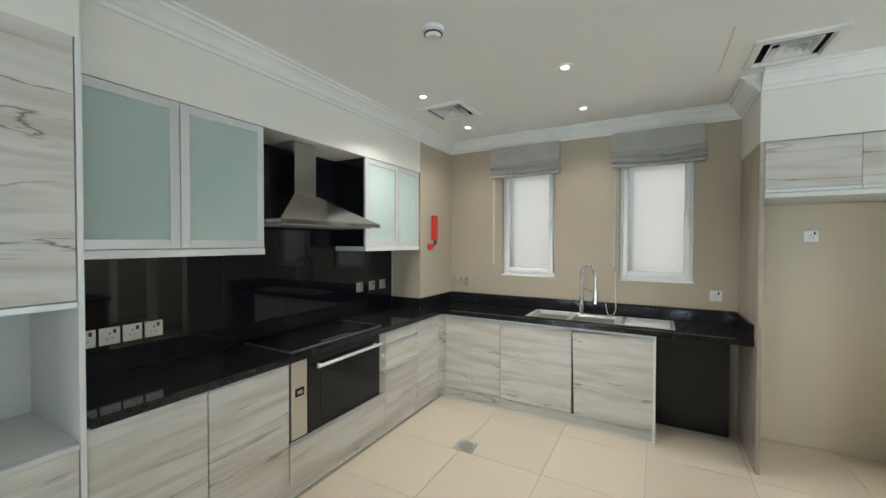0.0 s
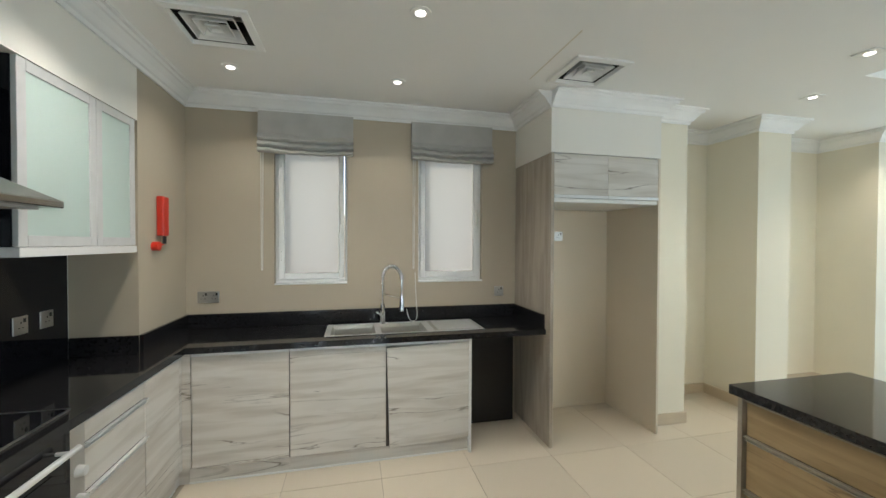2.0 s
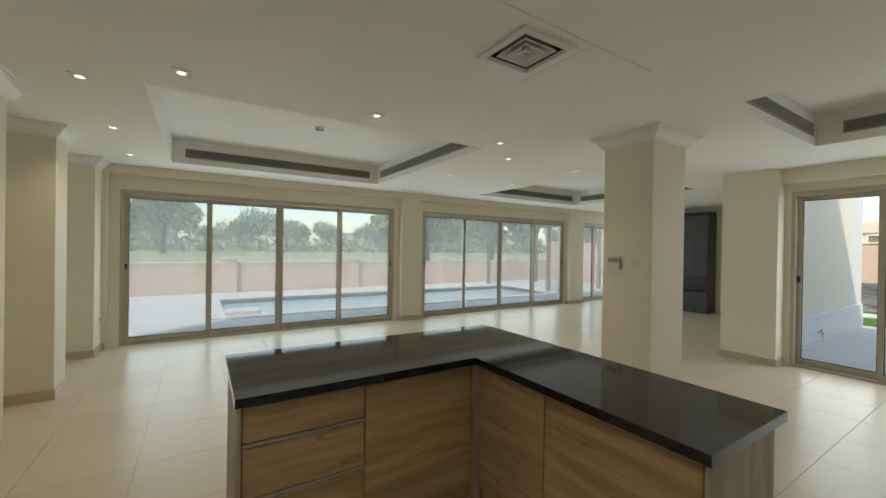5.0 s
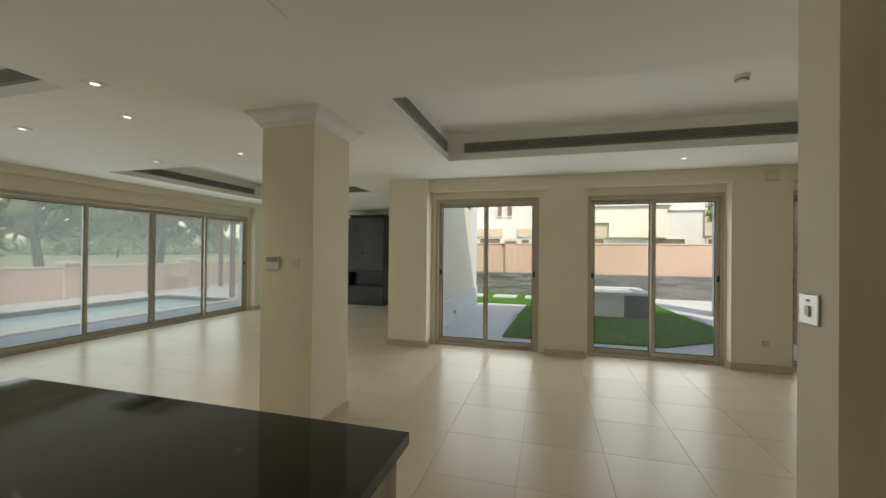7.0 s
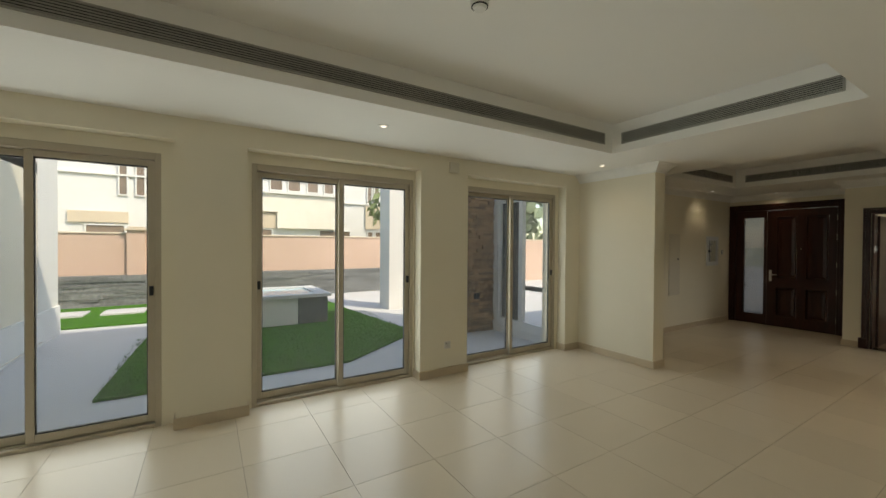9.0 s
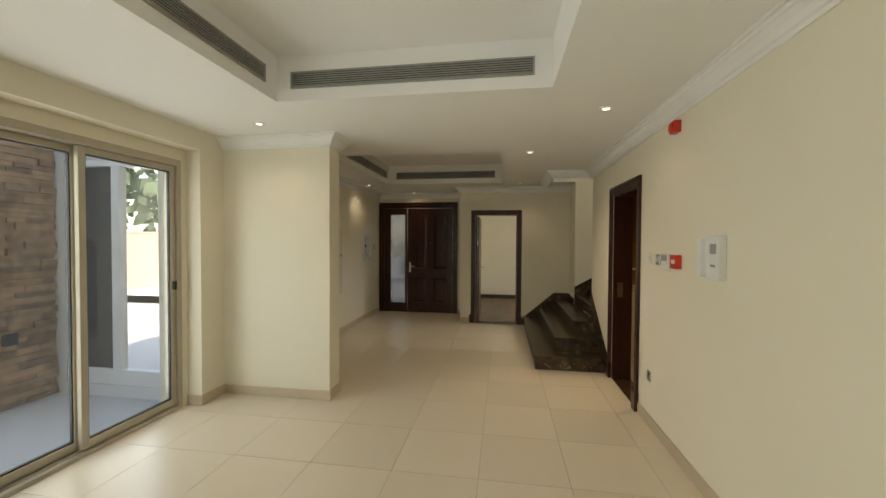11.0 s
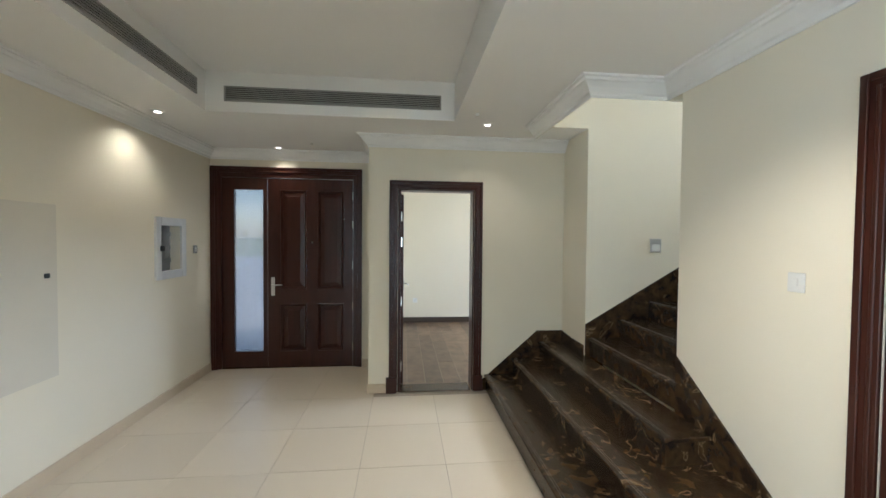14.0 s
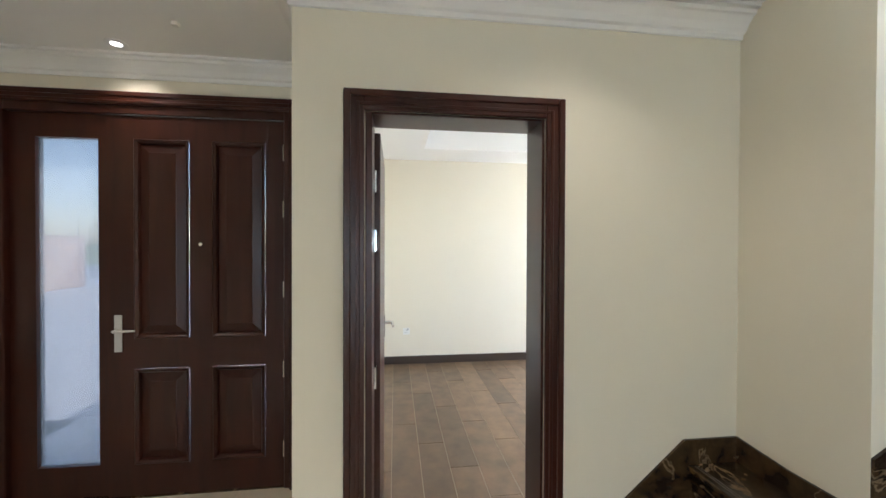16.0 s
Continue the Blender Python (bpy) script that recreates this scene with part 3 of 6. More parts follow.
solid("cornice", bm, CORNICE, "white moulded plaster cornice round the pillar", "cornice", "structure")

# skirtings
SK = [(0, 0.001), (0.014, 0.001), (0.014, 0.088), (0.010, 0.095), (0, 0.095)]


def skirting(path, closed=False, flip=False):
    bm = bmesh.new()
    sweep(bm, [(-o, z) for o, z in SK] if flip else SK, path, closed)
    solid("baseboard", bm, SKIRT, "beige stone skirting", "skirting", "structure")


skirting([(6.08, 3.68), (6.08, 3.73), (5.69, 3.73), (5.69, 4.24), (4.46, 4.24), (4.46, 3.73), (4.09, 3.73), (4.09, 4.24), (2.98, 4.24), (2.98, 3.73),
          (2.608, 3.73), (2.608, 4.24), (1.85, 4.24), (1.85, 3.73), (1.478, 3.73)])
skirting([(0.92, -1.43), (1.41, -1.43), (1.41, -0.87), (0.92, -0.87)], True, True)
skirting([(6.20, -1.36), (6.08, -1.36), (6.08, -0.92), (6.20, -0.92)])
skirting([(6.20, -6.64), (6.08, -6.64), (6.08, -6.08), (6.20, -6.08)])
skirting([(1.55, -8.2), (1.55, -4.40), (1.57, -4.40), (1.57, -3.88), (0.93, -3.88), (0.93, -4.13)], flip=True)
skirting([(-0.86, -4.13), (-0.86, -3.98), (-1.40, -3.98), (-1.40, -4.13)], flip=True)
skirting([(-3.18, -4.13), (-3.18, -3.98), (-3.84, -3.98), (-3.84, -4.13)], flip=True)
skirting([(-5.62, -4.13), (-5.62, -3.98), (-5.925, -3.98), (-5.925, -2.825), (-6.155, -2.825), (-6.155, -3.87), (-10.645, -3.87)], flip=True)
skirting([(-10.645, -2.10), (-10.645, -1.95), (-9.80, -1.95), (-9.80, -1.75)], flip=True)
skirting([(-1.90, 0.33), (-1.754, 0.33), (-1.754, 0.125), (-6.14, 0.125)])


# ---- glazed sliding doors ----
def slider(n, ax, at, u0, u1, z1, panels, inward, tag):
    """Sliding glass doors in a champagne frame; inward is the way to the room along the wall's depth."""
    unit = thing("sliding_door", tag, "sliding door", ((u0 + u1) / 2, at, 0) if ax == "x" else (at, (u0 + u1) / 2, 0))
    bm = bmesh.new()
    for a, b, c, d in ((u0, u0 + 0.045, 0.0, z1), (u1 - 0.045, u1, 0.0, z1), (u0 + 0.045, u1 - 0.045, z1 - 0.06, z1), (u0 + 0.045, u1 - 0.045, -0.01, 0.03)):
        run(bm, ax, at, a, b, -0.07, 0.07, c, d)
    for d in (-0.025, 0.025):
        run(bm, ax, at, u0 + 0.045, u1 - 0.045, d - 0.004, d + 0.004, 0.03, 0.042)
    part("door_frame", bm, CHAMPAGNE, unit, bevel=0.003)
    w = (u1 - u0 - 0.09) / panels
    for i in range(panels):
        lap = lambda k: -0.001 if panels == 4 and k == 2 else 0.0 if k in (0, panels) else 0.02
        a, b = u0 + 0.045 + i * w - lap(i), u0 + 0.045 + (i + 1) * w + lap(i + 1)
        d = inward * (0.026 if i in ((0, 3) if panels == 4 else (0,)) else -0.026)
        lo, hi, s = 0.044, z1 - 0.064, 0.05
        bm = bmesh.new()
        for e, f, g, h in ((a, a + s, lo, hi), (b - s, b, lo, hi), (a + s, b - s, hi - 0.05, hi), (a + s, b - s, lo, lo + 0.06)):
            run(bm, ax, at, e, f, d - 0.02, d + 0.02, g, h)
        leaf = part("door_leaf", bm, CHAMPAGNE, unit, bevel=0.003)
        bm = bmesh.new()
        run(bm, ax, at, a + s - 0.004, b - s + 0.004, d - 0.004, d + 0.004, lo + 0.055, hi - 0.045)
        pane = part("pane", bm, POOL_PANE if ax == "y" else GARDEN_PANE, leaf, "clear glass pane")
        bm = bmesh.new()
        for e, f, g, h in ((a + s, a + s + 0.008, lo + 0.06, hi - 0.05), (b - s - 0.008, b - s, lo + 0.06, hi - 0.05), (a + s + 0.008, b - s - 0.008, lo + 0.06, lo + 0.072), (a + s + 0.008, b - s - 0.008, hi - 0.062, hi - 0.05)):
            run(bm, ax, at, e, f, d - 0.011, d + 0.011, g, h)
        part("gasket", bm, GASKET, leaf, "black rubber gasket")
        if panels == 2 or i in (0, 2, 3):
            end = a + 0.025 if i == 0 else b - 0.025
            bm = bmesh.new()
            run(bm, ax, at, end - 0.014, end + 0.014, d + inward * 0.02, d + inward * 0.045, 1.12, 1.20)
            part("latch", bm, GASKET, leaf, "small black latch", bevel=0.004)
    return unit


for i, (a, b) in enumerate(EAST[:2]):
    slider(i, "y", 6.29, a, b, 2.285, 4, -1, "four-panel sliding glass door in champagne aluminium facing the pool")
slider(2, "y", 6.29, *EAST[2], 2.285, 2, -1, "two-panel sliding glass door in champagne aluminium by the fireplace")
slider(3, "x", -8.30, 4.78, 6.02, 2.40, 2, 1, "two-panel sliding glass door beside the dark fireplace")
for i, (a, b) in enumerate(SOUTH):
    slider(4 + i, "x", -4.20, a, b, 2.325, 2, 1, "two-panel sliding glass garden door in champagne aluminium")


# ---- kitchen windows and blinds ----
for a, b in WIN:
    w = thing("kitchen_window", "narrow white-framed window with obscured glass", "window", ((a + b) / 2, 4.3, 1.19), "kitchen windows")
    bm = bmesh.new()
    for e, f, g, h in ((a, a + 0.022, 1.19, 2.40), (b - 0.022, b, 1.19, 2.40), (a + 0.022, b - 0.022, 1.19, 1.215), (a + 0.022, b - 0.022, 2.375, 2.40)):
        bx(bm, e, f, 4.30, 4.38, g, h)
    bx(bm, a, b, 4.236, 4.30, 1.180, 1.192)
    part("window_frame", bm, UPVC, w, bevel=0.003)
    bm = bmesh.new()
    for e, f, g, h in ((a + 0.025, a + 0.068, 1.218, 2.372), (b - 0.068, b - 0.025, 1.218, 2.372), (a + 0.068, b - 0.068, 1.218, 1.265), (a + 0.068, b - 0.068, 2.32, 2.372)):
        bx(bm, e, f, 4.285, 4.35, g, h)
    sash = part("sash", bm, UPVC, w, bevel=0.006)
    part("pane", boxes((a + 0.06, b - 0.06, 4.312, 4.32, 1.258, 2.33)), OBSCURE, sash, "obscured glass pane")
    bm = boxes((b - 0.058, b - 0.035, 4.262, 4.285, 1.72, 1.80), (b - 0.055, b - 0.038, 4.25, 4.268, 1.66, 1.75))
    part("handle", bm, PLASTIC, sash, "white turn handle", bevel=0.004)
    bm = boxes((a + 0.03, a + 0.05, 4.27, 4.30, 1.36, 1.44), (a + 0.03, a + 0.05, 4.27, 4.30, 2.10, 2.18))
    part("hinge", bm, UPVC, sash, bevel=0.003)

for a, b in ((-1.575, -0.876), (-0.407, 0.29)):
    blind = thing("roman_blind", "grey linen roman blind folded up under the cornice", "blind", ((a + b) / 2, 4.2, 2.2), "kitchen blinds")
    bm = bmesh.new()
    prof = [(4.236, 2.505), (4.19, 2.505), (4.186, 2.34), (4.160, 2.315), (4.152, 2.30), (4.165, 2.286), (4.182, 2.282), (4.150, 2.262), (4.142, 2.247), (4.158, 2.234), (4.178, 2.232), (4.148, 2.214), (4.150, 2.200), (4.20, 2.196), (4.236, 2.205)]
    cols = []
    for i in range(25):
        x = a + (b - a) * i / 24
        sag = 0.012 * math.sin(math.pi * i / 24) + 0.003 * math.sin(i * 1.7)
        cols.append([bm.verts.new((x, y + 0.004 * math.sin(i * 0.9 + z * 40) * (z < 2.4), z - (sag if z < 2.45 else 0))) for y, z in prof])
    for c, d in zip(cols, cols[1:]):
        for j in range(len(prof)):
            bm.faces.new((c[j], c[(j + 1) % len(prof)], d[(j + 1) % len(prof)], d[j]))
    bm.faces.new(cols[0])
    bm.faces.new(list(reversed(cols[-1])))
    part("fabric", bm, LINEN, blind, smooth=True)
    bm = bmesh.new()
    rod(bm, (a + 0.015, 4.215, 2.2), (a + 0.015, 4.222, 1.30), 0.003, 6)
    rod(bm, (a + 0.03, 4.215, 2.2), (a + 0.024, 4.222, 1.30), 0.003, 6)
    rod(bm, (a + 0.015, 4.222, 1.30), (a + 0.024, 4.222, 1.30), 0.004, 6)
    part("cord", bm, PLASTIC, blind, "thin white pull cord")

# ---- kitchen ----
CT = 0.868   # worktop


def rail(bm, ax, at, u0, u1, out, z):
    """A recessed aluminium grip rail along the top of a front."""
    run(bm, ax, at, u0, u1, 0, out * 0.003, z - 0.022, z)
    run(bm, ax, at, u0, u1, out * 0.003, out * 0.012, z - 0.022, z - 0.017)
    run(bm, ax, at, u0, u1, out * 0.003, out * 0.018, z - 0.005, z)


def unit(name, tag, ax, at, u0, u1, out, fronts, depth=0.55, top=0.80, group="", tilt=0.0, face=OAK):
    """A base unit with its fronts (u0, u1, z0, z1); out is the side the fronts face."""
    mid = (u0 + u1) / 2
    cab = thing(name, tag, "kitchen cabinet", (mid, at, 0) if ax == "x" else (at, mid, 0), group)
    bm = bmesh.new()
    run(bm, ax, at, u0 + 0.001, u1 - 0.001, -out * 0.022, -out * depth, 0.10, top + 0.02)
    part("body", bm, CARCASS, cab, "carcass darkened to stand for shade in the door gaps")
    bm = bmesh.new()
    run(bm, ax, at, u0, u1, -out * 0.03, -out * 0.05, 0.012, 0.108)
    base = part("plinth", bm, face, cab, "oak plinth")
    bm = bmesh.new()
    run(bm, ax, at, u0, u1, -out * 0.026, -out * 0.05, 0.001, 0.0118)
    part("seal", bm, PLASTIC, base, "white plastic floor seal")
    for k, (a, b, c, d) in enumerate(fronts):
        bm = bmesh.new()
        run(bm, ax, at, a + 0.003, b - 0.003, 0, -out * 0.02, c + 0.002, d - 0.026)
        if tilt and k == len(fronts) - 1:
            bmesh.ops.rotate(bm, verts=bm.verts, cent=((b, at, d) if ax == "x" else (at, b, d)), matrix=Matrix.Rotation(tilt, 3, "Y"))
        f = part("door" if d - c > 0.4 else "drawer_front", bm, face, cab, bevel=0.0015)
        bm = bmesh.new()
        rail(bm, ax, at, a + 0.002, b - 0.002, out, d)
        part("grip_rail", bm, ALU if face is OAK else CHAMPAGNE, f, "aluminium grip rail")
    return cab


# hob side, fronts face the island at x = -1.9
unit("base_cabinet", "whitewashed oak base cabinet with two doors", "y", -1.90, 1.01, 1.915, 1, [(1.01, 1.455, 0.11, 0.83), (1.455, 1.915, 0.11, 0.83)], 0.5)
unit("oven_cabinet", "whitewashed oak cabinet below the built-in oven", "y", -1.90, 1.915, 2.82, 1, [(1.915, 2.82, 0.11, 0.355)], 0.5, 0.30)
unit("drawer_cabinet", "whitewashed oak cabinet with three drawers", "y", -1.90, 2.82, 3.27, 1, [(2.82, 3.27, 0.11, 0.53), (2.82, 3.27, 0.53, 0.725), (2.82, 3.27, 0.725, 0.83)], 0.5)
unit("corner_cabinet", "whitewashed oak corner cabinet with one narrow door", "y", -1.90, 3.27, 3.66, 1, [(3.27, 3.66, 0.11, 0.83)], 0.5)
solid("corner_filler", boxes((-1.919, -1.853, 3.692, 3.712, 0.11, 0.826), (-1.92, -1.90, 3.663, 3.691, 0.11, 0.826), (-1.95, -1.93, 3.662, 3.74, 0.001, 0.108), (-1.929, -1.872, 3.72, 3.74, 0.001, 0.108)), OAK, "oak filler strip in the inner corner", "panel", bevel=0.001)
# sink side, fronts face the room at y = 3.69
unit("base_cabinet", "whitewashed oak base cabinet with one door", "x", 3.69, -1.87, -1.28, -1, [(-1.85, -1.28, 0.11, 0.83)], 0.53)
unit("sink_cabinet", "whitewashed oak sink cabinet with one sagging door", "x", 3.69, -1.28, -0.065, -1, [(-1.28, -0.655, 0.11, 0.83), (-0.655, -0.065, 0.11, 0.83)], 0.53, 0.66, tilt=-0.026)
bm = boxes((-0.065, -0.047, 3.68, 4.22, 0.001, 0.826))
solid("end_panel", bm, WHITE_BOARD, "white end panel beside the empty dishwasher space", "panel", bevel=0.001)
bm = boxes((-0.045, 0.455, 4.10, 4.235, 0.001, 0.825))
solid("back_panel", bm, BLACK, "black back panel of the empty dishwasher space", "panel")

# worktop in one L with upstands
top = thing("worktop", "polished black granite worktop with a low upstand", "worktop", (-1.0, 3.9, CT))
part("slab", boxes((-2.415, -1.872, 1.015, 3.660, 0.828, CT)), GRANITE, top, "hob-side granite slab")
bm = bmesh.new()
plates(bm, [(-2.415, 0.527, 3.662, 4.235)], [(-1.03, -0.35, 3.79, 4.10)], 0.828, CT)
bmesh.ops.remove_doubles(bm, verts=bm.verts, dist=0.0001)
part("slab", bm, GRANITE, top, "sink-side granite slab")
for limits in ((-2.075, 0.505, 4.215, 4.237), (-2.078, -2.058, 3.598, 4.213), (-2.41, -2.078, 3.577, 3.597), (0.506, 0.527, 3.68, 4.237)):
    part("upstand", boxes((*limits, CT + 0.001, 0.975)), GRANITE, top, bevel=0.002)
solid("splashback", boxes((-2.418, -2.408, 1.02, 3.575, CT + 0.002, 2.2)), BLACK_GLASS, "black glass splashback behind the hob", "splashback", "structure")

# hob
hob = thing("hob", "black glass hob set into the granite", "hob", (-2.12, 2.36, CT))
part("glass_top", boxes((-2.36, -1.93, 1.95, 2.79, CT + 0.0015, CT + 0.007)), BLACK_GLASS, hob, bevel=0.002)
part("trim", boxes((-2.362, -1.928, 1.945, 1.9495, CT + 0.001, CT + 0.008), (-2.362, -1.928, 2.7905, 2.795, CT + 0.001, CT + 0.008), (-1.9295, -1.926, 1.9496, 2.7904, CT + 0.001, CT + 0.008)), STEEL, hob, "thin steel edge")
part("touch_control", boxes((-1.975, -1.962, 2.22, 2.50, CT + 0.0072, CT + 0.0078)), GREY_PLASTIC, hob, "grey touch strip")

# oven
oven = thing("oven", "wide built-in oven with a dark glass door and steel trim", "oven", (-1.9, 2.36, 0.36))
part("body", boxes((-2.36, -1.925, 1.93, 2.80, 0.362, 0.82)), BLACK, oven)
part("side_trim", boxes((-1.925, -1.895, 1.925, 2.04, 0.362, 0.825)), STEEL, oven, "brushed steel trim", bevel=0.002)
part("side_trim", boxes((-1.925, -1.895, 2.735, 2.815, 0.362, 0.825)), STEEL, oven, "brushed steel trim", bevel=0.002)
door = part("door", boxes((-1.925, -1.89, 2.045, 2.73, 0.365, 0.82)), BLACK_GLASS, oven, "dark glass door", bevel=0.003)
part("window", boxes((-1.8895, -1.887, 2.14, 2.64, 0.45, 0.70)), BLACK_GLASS, door, "dark inspection window")
bm = bmesh.new()
rod(bm, (-1.845, 2.08, 0.765), (-1.845, 2.70, 0.765), 0.011, 14)
for y in (2.12, 2.66):
    rod(bm, (-1.89, y, 0.765), (-1.845, y, 0.765), 0.007, 10)
part("handle", bm, ALU, door, "pale bar handle", smooth=True)
for z in (0.64, 0.53):
    bm = bmesh.new()
    rod(bm, (-1.895, 2.775, z), (-1.868, 2.775, z), 0.022, 20, 0.018)
    part("knob", bm, ALU, oven, "aluminium knob", smooth=True)
part("display", boxes((-1.8945, -1.892, 1.95, 2.015, 0.61, 0.66)), BLACK_GLASS, oven, "small black display")
part("button", boxes((-1.892, -1.889, 1.965, 2.0, 0.625, 0.645)), GREY_PLASTIC, oven, "row of grey buttons")

# cooker hood
hood = thing("cooker_hood", "stainless steel chimney hood over the hob", "cooker hood", (-2.2, 2.36, 1.63))
bm = bmesh.new()
lo = [(-2.405, 1.90), (-1.95, 1.90), (-1.95, 2.80), (-2.405, 2.80)]
hi = [(-2.405, 2.15), (-2.14, 2.15), (-2.14, 2.37), (-2.405, 2.37)]
rows = []
for s in range(9):
    t = s / 8
    z, e = 1.665 + 0.175 * t, (1 - (1 - t) ** 1.08)
    rows.append([bm.verts.new((a[0] + (b[0] - a[0]) * e, a[1] + (b[1] - a[1]) * e, z)) for a, b in zip(lo, hi)])
for r, s in zip(rows, rows[1:]):
    for j in range(4):
        bm.faces.new((r[j], r[(j + 1) % 4], s[(j + 1) % 4], s[j]))
bm.faces.new(list(reversed(rows[0])))
bm.faces.new(rows[-1])
part("canopy", bm, HOOD_STEEL, hood, smooth=True)
part("lip", boxes((-2.405, -1.945, 1.895, 2.805, 1.638, 1.664)), HOOD_STEEL, hood, bevel=0.003)
part("chimney", boxes((-2.405, -2.15, 2.17, 2.35, 1.82, 2.2)), HOOD_STEEL, hood, bevel=0.002)
part("filter", boxes((-2.36, -1.99, 1.95, 2.34, 1.628, 1.6375), (-2.36, -1.99, 2.36, 2.75, 1.628, 1.6375)), GRILLE, hood, "grey grease filter")
part("buttons", boxes(*[(-1.9445, -1.942, 2.42 + 0.03 * i, 2.435 + 0.03 * i, 1.645, 1.655) for i in range(4)]), GASKET, hood, "row of black buttons")


# wall cabinets with frosted glass
def wall_unit(y0, y1, split, tag, dark):
    cab = thing("wall_cabinet", tag, "wall cabinet", (-2.25, (y0 + y1) / 2, 1.45), "glazed wall cabinets")
    for a, by_hood in ((y0, dark == 0), (y1 - 0.018, dark == 1)):
        part("side_panel", boxes((-2.405, -2.102, a, a + 0.018, 1.49, 2.2)), BLACK_GLASS if by_hood else WHITE_BOARD, cab, "glossy black side panel" if by_hood else "")
    part("body", boxes((-2.405, -2.102, y0 + 0.018, y1 - 0.018, 2.182, 2.2),
                       (-2.405, -2.395, y0 + 0.018, y1 - 0.018, 1.49, 2.182)), WHITE_BOARD, cab)
    part("base_board", boxes((-2.405, -2.075, y0, y1, 1.452, 1.489)), WHITE_BOARD, cab, "pale base board with an aluminium edge", bevel=0.002)
    for z in (1.72, 1.95):
        part("shelf", boxes((-2.393, -2.13, y0 + 0.019, y1 - 0.019, z, z + 0.016)), WHITE_BOARD, cab)
    for a, b in ((y0, split), (split, y1)):
        bm = bmesh.new()
        for c, d, e, f in ((a + 0.002, a + 0.045, 1.492, 2.2), (b - 0.045, b - 0.002, 1.492, 2.2), (a + 0.045, b - 0.045, 1.492, 1.535), (a + 0.045, b - 0.045, 2.157, 2.2)):
            bx(bm, -2.10, -2.08, c, d, e, f)
        leaf = part("door", bm, ALU, cab, "aluminium door frame", bevel=0.0015)
        part("pane", boxes((-2.092, -2.086, a + 0.04, b - 0.04, 1.53, 2.162)), GREEN_GLASS, leaf, "frosted pale green glass")


wall_unit(1.02, 1.89, 1.434, "aluminium-framed wall cabinet with frosted green glass doors beside the hood", 1)
wall_unit(2.79, 3.575, 3.24, "small aluminium-framed wall cabinet with frosted green glass doors", 0)

# tall unit with an empty appliance niche
tall = thing("tall_cabinet", "tall whitewashed oak cabinet with an empty appliance niche", "tall cabinet", (-2.1, 0.67, 0))
part("side_panel", boxes((-2.415, -1.885, 0.990, 1.008, 0.001, 2.262)), WHITE_BOARD, tall, "pale side panel", bevel=0.001)
part("side_panel", boxes((-2.415, -1.885, 0.335, 0.353, 0.001, 2.262)), WHITE_BOARD, tall, "pale side panel", bevel=0.001)
part("back_panel", boxes((-2.415, -2.40, 0.353, 0.990, 0.1, 2.25)), WHITE_BOARD, tall)
part("shelf", boxes((-2.40, -1.91, 0.354, 0.989, 0.77, 0.79)), WHITE_BOARD, tall, "pale niche floor")
part("shelf", boxes((-2.40, -1.91, 0.354, 0.989, 1.285, 1.305)), WHITE_BOARD, tall, "pale niche top")
part("top_panel", boxes((-2.40, -1.91, 0.354, 0.989, 2.24, 2.262)), WHITE_BOARD, tall)
for a, b in ((0.11, 0.765), (1.31, 2.262)):
    d = part("door", boxes((-1.907, -1.887, 0.357, 0.986, a, b)), OAK, tall, "whitewashed oak door", bevel=0.0015)
    part("edge_rail", boxes((-1.907, -1.878, 0.357, 0.986, (b + 0.001) if b < 1 else (a - 0.026), (b + 0.024) if b < 1 else a - 0.002)), ALU, d, "aluminium edge rail", bevel=0.002)
part("plinth", boxes((-1.96, -1.94, 0.357, 0.986, 0.001, 0.098)), OAK, tall)

# fridge housing
fh = thing("fridge_housing", "whitewashed oak fridge housing with an empty bay and two top doors", "fridge housing", (1.0, 3.9, 0))
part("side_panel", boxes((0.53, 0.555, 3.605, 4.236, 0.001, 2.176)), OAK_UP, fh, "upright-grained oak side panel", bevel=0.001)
part("side_panel", boxes((1.455, 1.474, 3.605, 4.236, 0.001, 2.176)), BAY, fh, "pale beige side panel", bevel=0.001)
part("back_panel", boxes((0.557, 1.453, 4.226, 4.237, 0.001, 1.813)), BAY, fh, "pale beige back of the bay")
part("bottom_board", boxes((0.557, 1.453, 3.612, 4.236, 1.815, 1.845)), WHITE_BOARD, fh, "white underside board", bevel=0.002)
part("top_board", boxes((0.557, 1.453, 3.63, 4.236, 2.155, 2.174)), WHITE_BOARD, fh)
for a, b in ((0.557, 1.005), (1.007, 1.453)):
    d = part("door", boxes((a, b, 3.607, 3.627, 1.872, 2.172)), OAK, fh, "whitewashed oak top door", bevel=0.0015)
    part("grip_rail", boxes((a, b, 3.600, 3.626, 1.847, 1.870)), ALU, d, "aluminium grip rail", bevel=0.002)

# sink and tap
sink = thing("kitchen_sink", "stainless steel double-bowl sink with a ribbed drainer", "sink", (-0.5, 3.95, CT))
bm = bmesh.new()
xs, ys = [-1.07, -1.03, -0.72, -0.68, -0.35, -0.31, 0.08], [3.755, 3.79, 4.10, 4.145]
z = CT + 0.004
g = {}
for i, x in enumerate(xs):
    for j, y in enumerate(ys):
        g[i, j] = bm.verts.new((x, y, z))
for i in range(6):
    for j in range(3):
        if not (i in (1, 3) and j == 1):
            bm.faces.new((g[i, j], g[i + 1, j], g[i + 1, j + 1], g[i, j + 1]))
